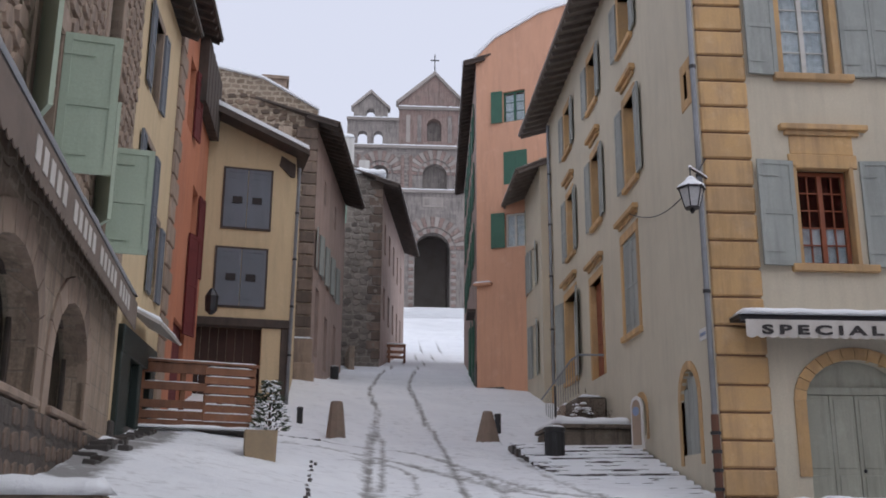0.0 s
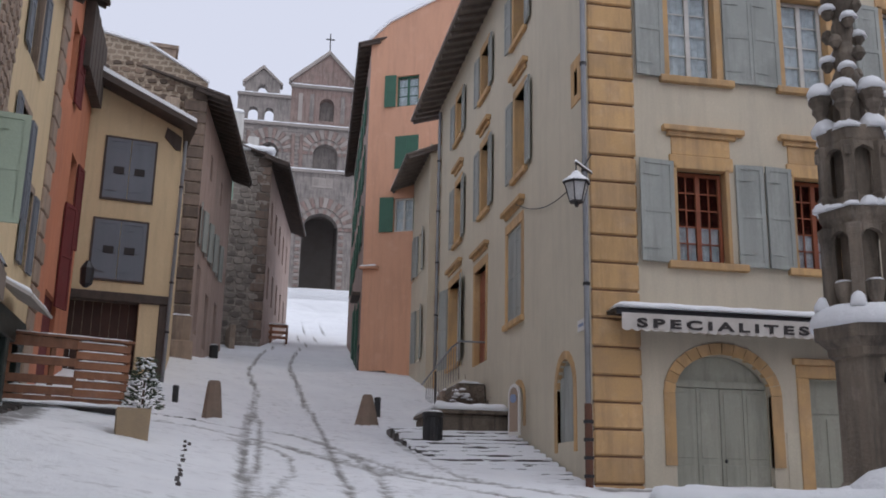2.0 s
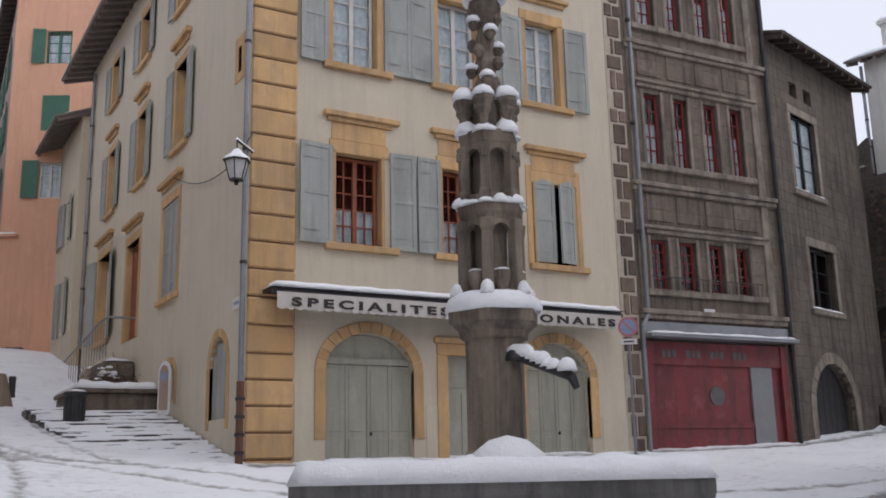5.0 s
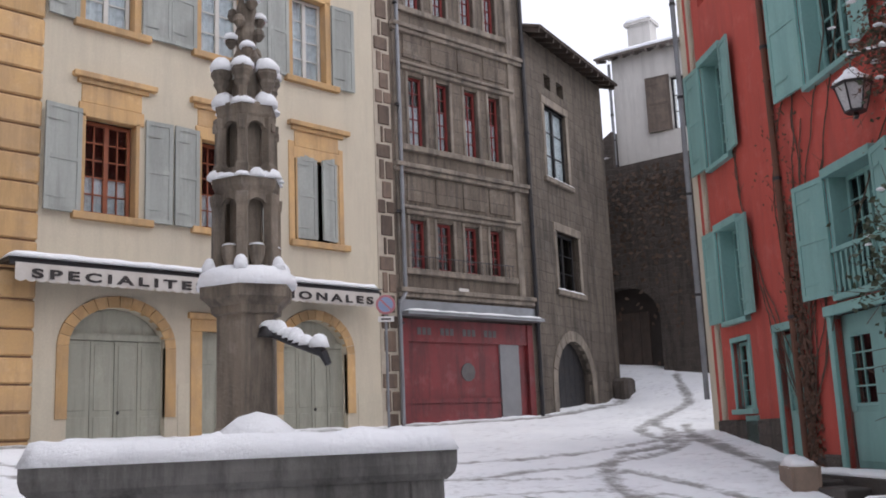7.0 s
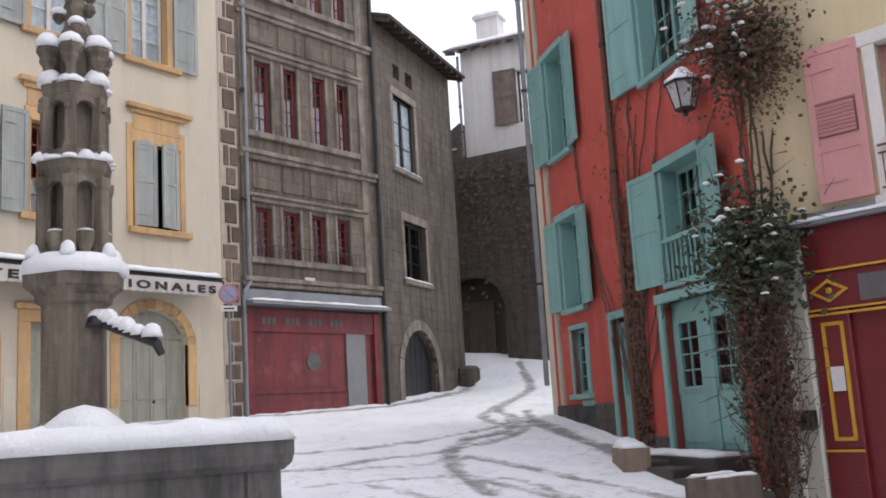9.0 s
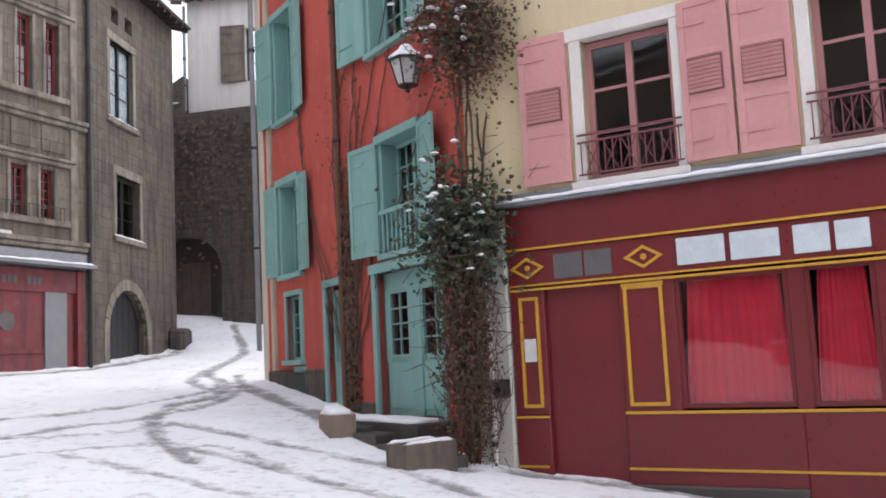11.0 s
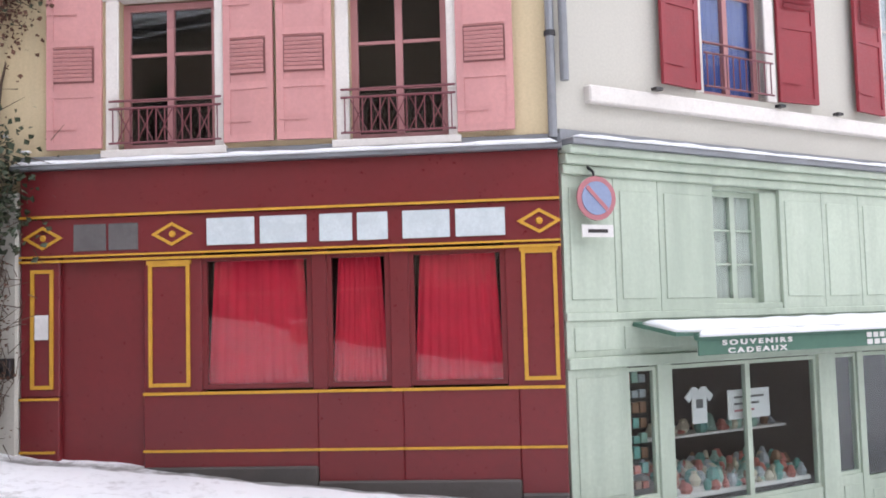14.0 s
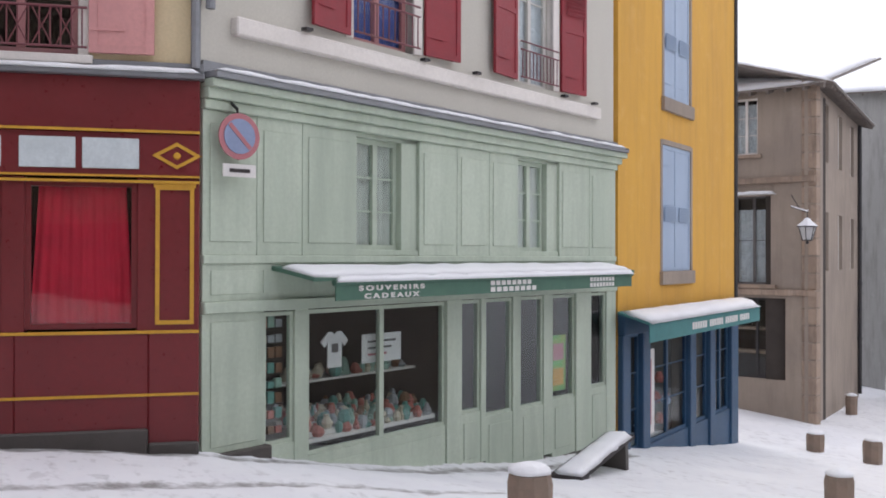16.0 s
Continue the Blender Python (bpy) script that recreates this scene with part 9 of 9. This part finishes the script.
part("snow", snow_bed(B(), -1.28, 1.28, -0.26, 0.25, 0.07, 0.07, 0.12), SNOW, bd)
for x in (-1.0, 0.9):
    part("block", box(B(), x, x + 0.15, -0.22, 0.22, -0.5, 0), SLAB, bd)


def parked_car(x, y, turn):
    z = gz(x, y)
    t = thing("car", (x, y, z), "pale parked car with snow on its roof", "car", turn=turn)
    white = surf("pale_car_paint", (0.62, 0.62, 0.60), (0.5, 0.5, 0.48), 0.4, 2, rough=0.35, bump=0.03)
    side = [(-2.0, 0.3), (2.0, 0.3), (2.05, 0.6), (1.95, 0.85), (1.0, 0.98), (0.35, 1.45), (-1.3, 1.48), (-1.9, 1.0), (-2.05, 0.6)]
    part("body", prism(B(), side, -0.82, 0.82), white, t, "", None, 0.05)
    part("windscreen", prism(B(), [(1.0, 1.0), (1.02, 1.02), (0.4, 1.44), (0.36, 1.42)], -0.7, 0.7), INK, t)
    part("side_window", prism(B(), [(0.8, 1.0), (0.3, 1.38), (-1.2, 1.4), (-1.5, 1.02)], -0.825, -0.81), INK, t)
    part("bumper", box(B(), 1.98, 2.12, -0.8, 0.8, 0.28, 0.5), BLACKPLASTIC, t, "", None, 0.02)
    for s in (-0.6, 0.6):
        part("headlight", box(B(), 1.96, 2.07, s - 0.17, s + 0.17, 0.62, 0.78), HEADLIGHT, t, "lit headlight", None, 0.02)
    for wx in (-1.3, 1.3):
        for wy in (-0.8, 0.62):
            bm = lathe(B(), [(0.3, 0), (0.31, 0.03), (0.31, 0.15), (0.3, 0.18)], 16)
            bm.transform(pose(wx, wy + 0.18, 0.3, 90))
            w = part("wheel", bm, BLACKPLASTIC, t)
            bm = lathe(B(), [(0.17, 0.181), (0.17, 0.19)], 12)
            bm.transform(pose(wx, wy + 0.18, 0.3, 90))
            part("rim", bm, ZINC, w)
    part("snow", snow_bed(B(), -1.4, 0.3, -0.7, 0.7, 1.47, 0.08, 0.15), SNOW, t)


HEADLIGHT, hn, hl, hb = nodes_of("lit_headlight")
hb.inputs["Base Color"].default_value = (0.9, 0.9, 0.8, 1)
hb.inputs["Emission Color"].default_value = (1, 0.92, 0.7, 1)
hb.inputs["Emission Strength"].default_value = 1.5
parked_car(27.2, -36.2, 140)

for x, y in ((27.3, -31.3),):
    t = thing("litter_bin", (x, y, gz(x, y)), "dark street bin with a thick cap of snow", "bin")
    part("body", lathe(B(), [(0.3, 0), (0.34, 0.9), (0.3, 1.0)], 12), BLACKPLASTIC, t)
    part("snow", blob(B(), (0, 0, 0.98), 0.42, 0.42, 0.2, 1), SNOW, t)
stone_bollard(24.6, -29.2, 0.2, 0.7, "round bollards", True, "short round stone bollard with a snow cap", 0.95)


# ---- single stones of the rubble walls ----
def stone_meshes(name, mat, n, w, h, seed):
    r = random.Random(seed)
    out = []
    for i in range(n):
        bm = B()
        k = 8
        front, mid = [], []
        for j in range(k):
            a = 2 * math.pi * j / k + 0.2
            s = r.uniform(0.82, 1.08)
            c, q = math.cos(a), math.sin(a)
            e = max(abs(c), abs(q)) ** 0.7
            mid.append(bm.verts.new((0.5 * w * s * c / e, 0.03, 0.5 * h * s * q / e)))
            front.append(bm.verts.new((0.42 * w * s * c / e, -0.035 - r.uniform(0, 0.02), 0.42 * h * s * q / e)))
        for j in range(k):
            bm.faces.new((mid[j], mid[(j + 1) % k], front[(j + 1) % k], front[j]))
        bm.faces.new(front)
        bmesh.ops.recalc_face_normals(bm, faces=bm.faces[:])
        me = bpy.data.meshes.new(name)
        bm.to_mesh(me)
        bm.free()
        me.materials.append(mat)
        out.append(me)
    return out


def lay_stones(house, x, y, azimuth, x0, x1, z0, z1, meshes, w, h, inside, seed=1, deep=1.0):
    """Stones in wavering courses over part of a wall."""
    r = random.Random(seed)
    m = Matrix.Translation(-house.matrix_basis.translation) @ pose(x, y, 0, 0, 0, 90 - azimuth)
    z, row = z0, 0
    while z < z1:
        u = x0 + (row % 2) * w * 0.5
        while u < x1:
            sx = r.uniform(0.7, 1.25)
            cu, cz = u + w * sx * 0.5, z + r.gauss(0, h * 0.1)
            if inside(cu, cz):
                ob = new("stone", r.choice(meshes))
                ob.parent = house
                ob.matrix_basis = m @ pose(cu, 0, cz, 0, r.uniform(-7, 7), 0) @ Matrix.Diagonal((sx, deep, r.uniform(0.8, 1.08), 1))
            u += w * sx * 1.06
        z += h * 1.08
        row += 1


houses = [o for o in scene.objects if o.parent is None and o.name.startswith("house")]
by_label = {o["label"]: o for o in houses if "label" in o}
rub = stone_meshes("stone", RUBSTONE, 6, 0.34, 0.22, 1)
lay_stones(by_label["tall dark rubble house with brown quoins and snowy wall top"], -8.6, 35.2, 83, 0.6, 5.5, 14.2, 17.4, rub, 0.37, 0.26,
           lambda u, z: z < 17.3 - 0.17 * u - max(0, u - 3.6) * 0.4 and not (1.7 < u < 3.4 and 13.9 < z < 15.8), 2)
rub2 = stone_meshes("stone", RUBSTONEFAR, 5, 0.5, 0.34, 3)
lay_stones(by_label["grey rubble house with pale green shutters and snowy chimneys"], -3.4, 51.7, 84, -0.3, 2.5, 9.4, 18.9, rub2, 0.5, 0.34,
           lambda u, z: not (0.1 < u < 1.2 and (16.2 < z < 18.3 or 12.8 < z < 14.8)), 4)
rub3 = stone_meshes("stone", STONETRIM, 6, 0.36, 0.24, 5)
lay_stones(by_label["brown stone house with shop arches and sage green shutters"], -4.6, 15.95, -7.5, -8.0, 1.0, 5.3, 10.4, rub3, 0.36, 0.24,
           lambda u, z: not any(a - 0.45 < u < b + 0.45 and c - 0.3 < z < d + 0.5 for a, c, b, d in ((-6.2, 5.2, -5.1, 6.8), (-2.1, 5.3, -0.95, 6.95), (-6.2, 8.0, -5.1, 9.9), (-2.2, 8.0, -1.05, 9.9))) and z > 5.25, 6)
base = stone_meshes("stone", QUOINDK, 6, 0.4, 0.26, 9)
lay_stones(by_label["brown stone house with shop arches and sage green shutters"], -4.6 + 0.12 * math.cos(radians(7.5)), 15.95 + 0.12 * math.sin(radians(7.5)), -7.5, -8.0, 1.2, 1.55, 2.5, base, 0.4, 0.26, lambda u, z: z < 2.4, 7, 0.35)
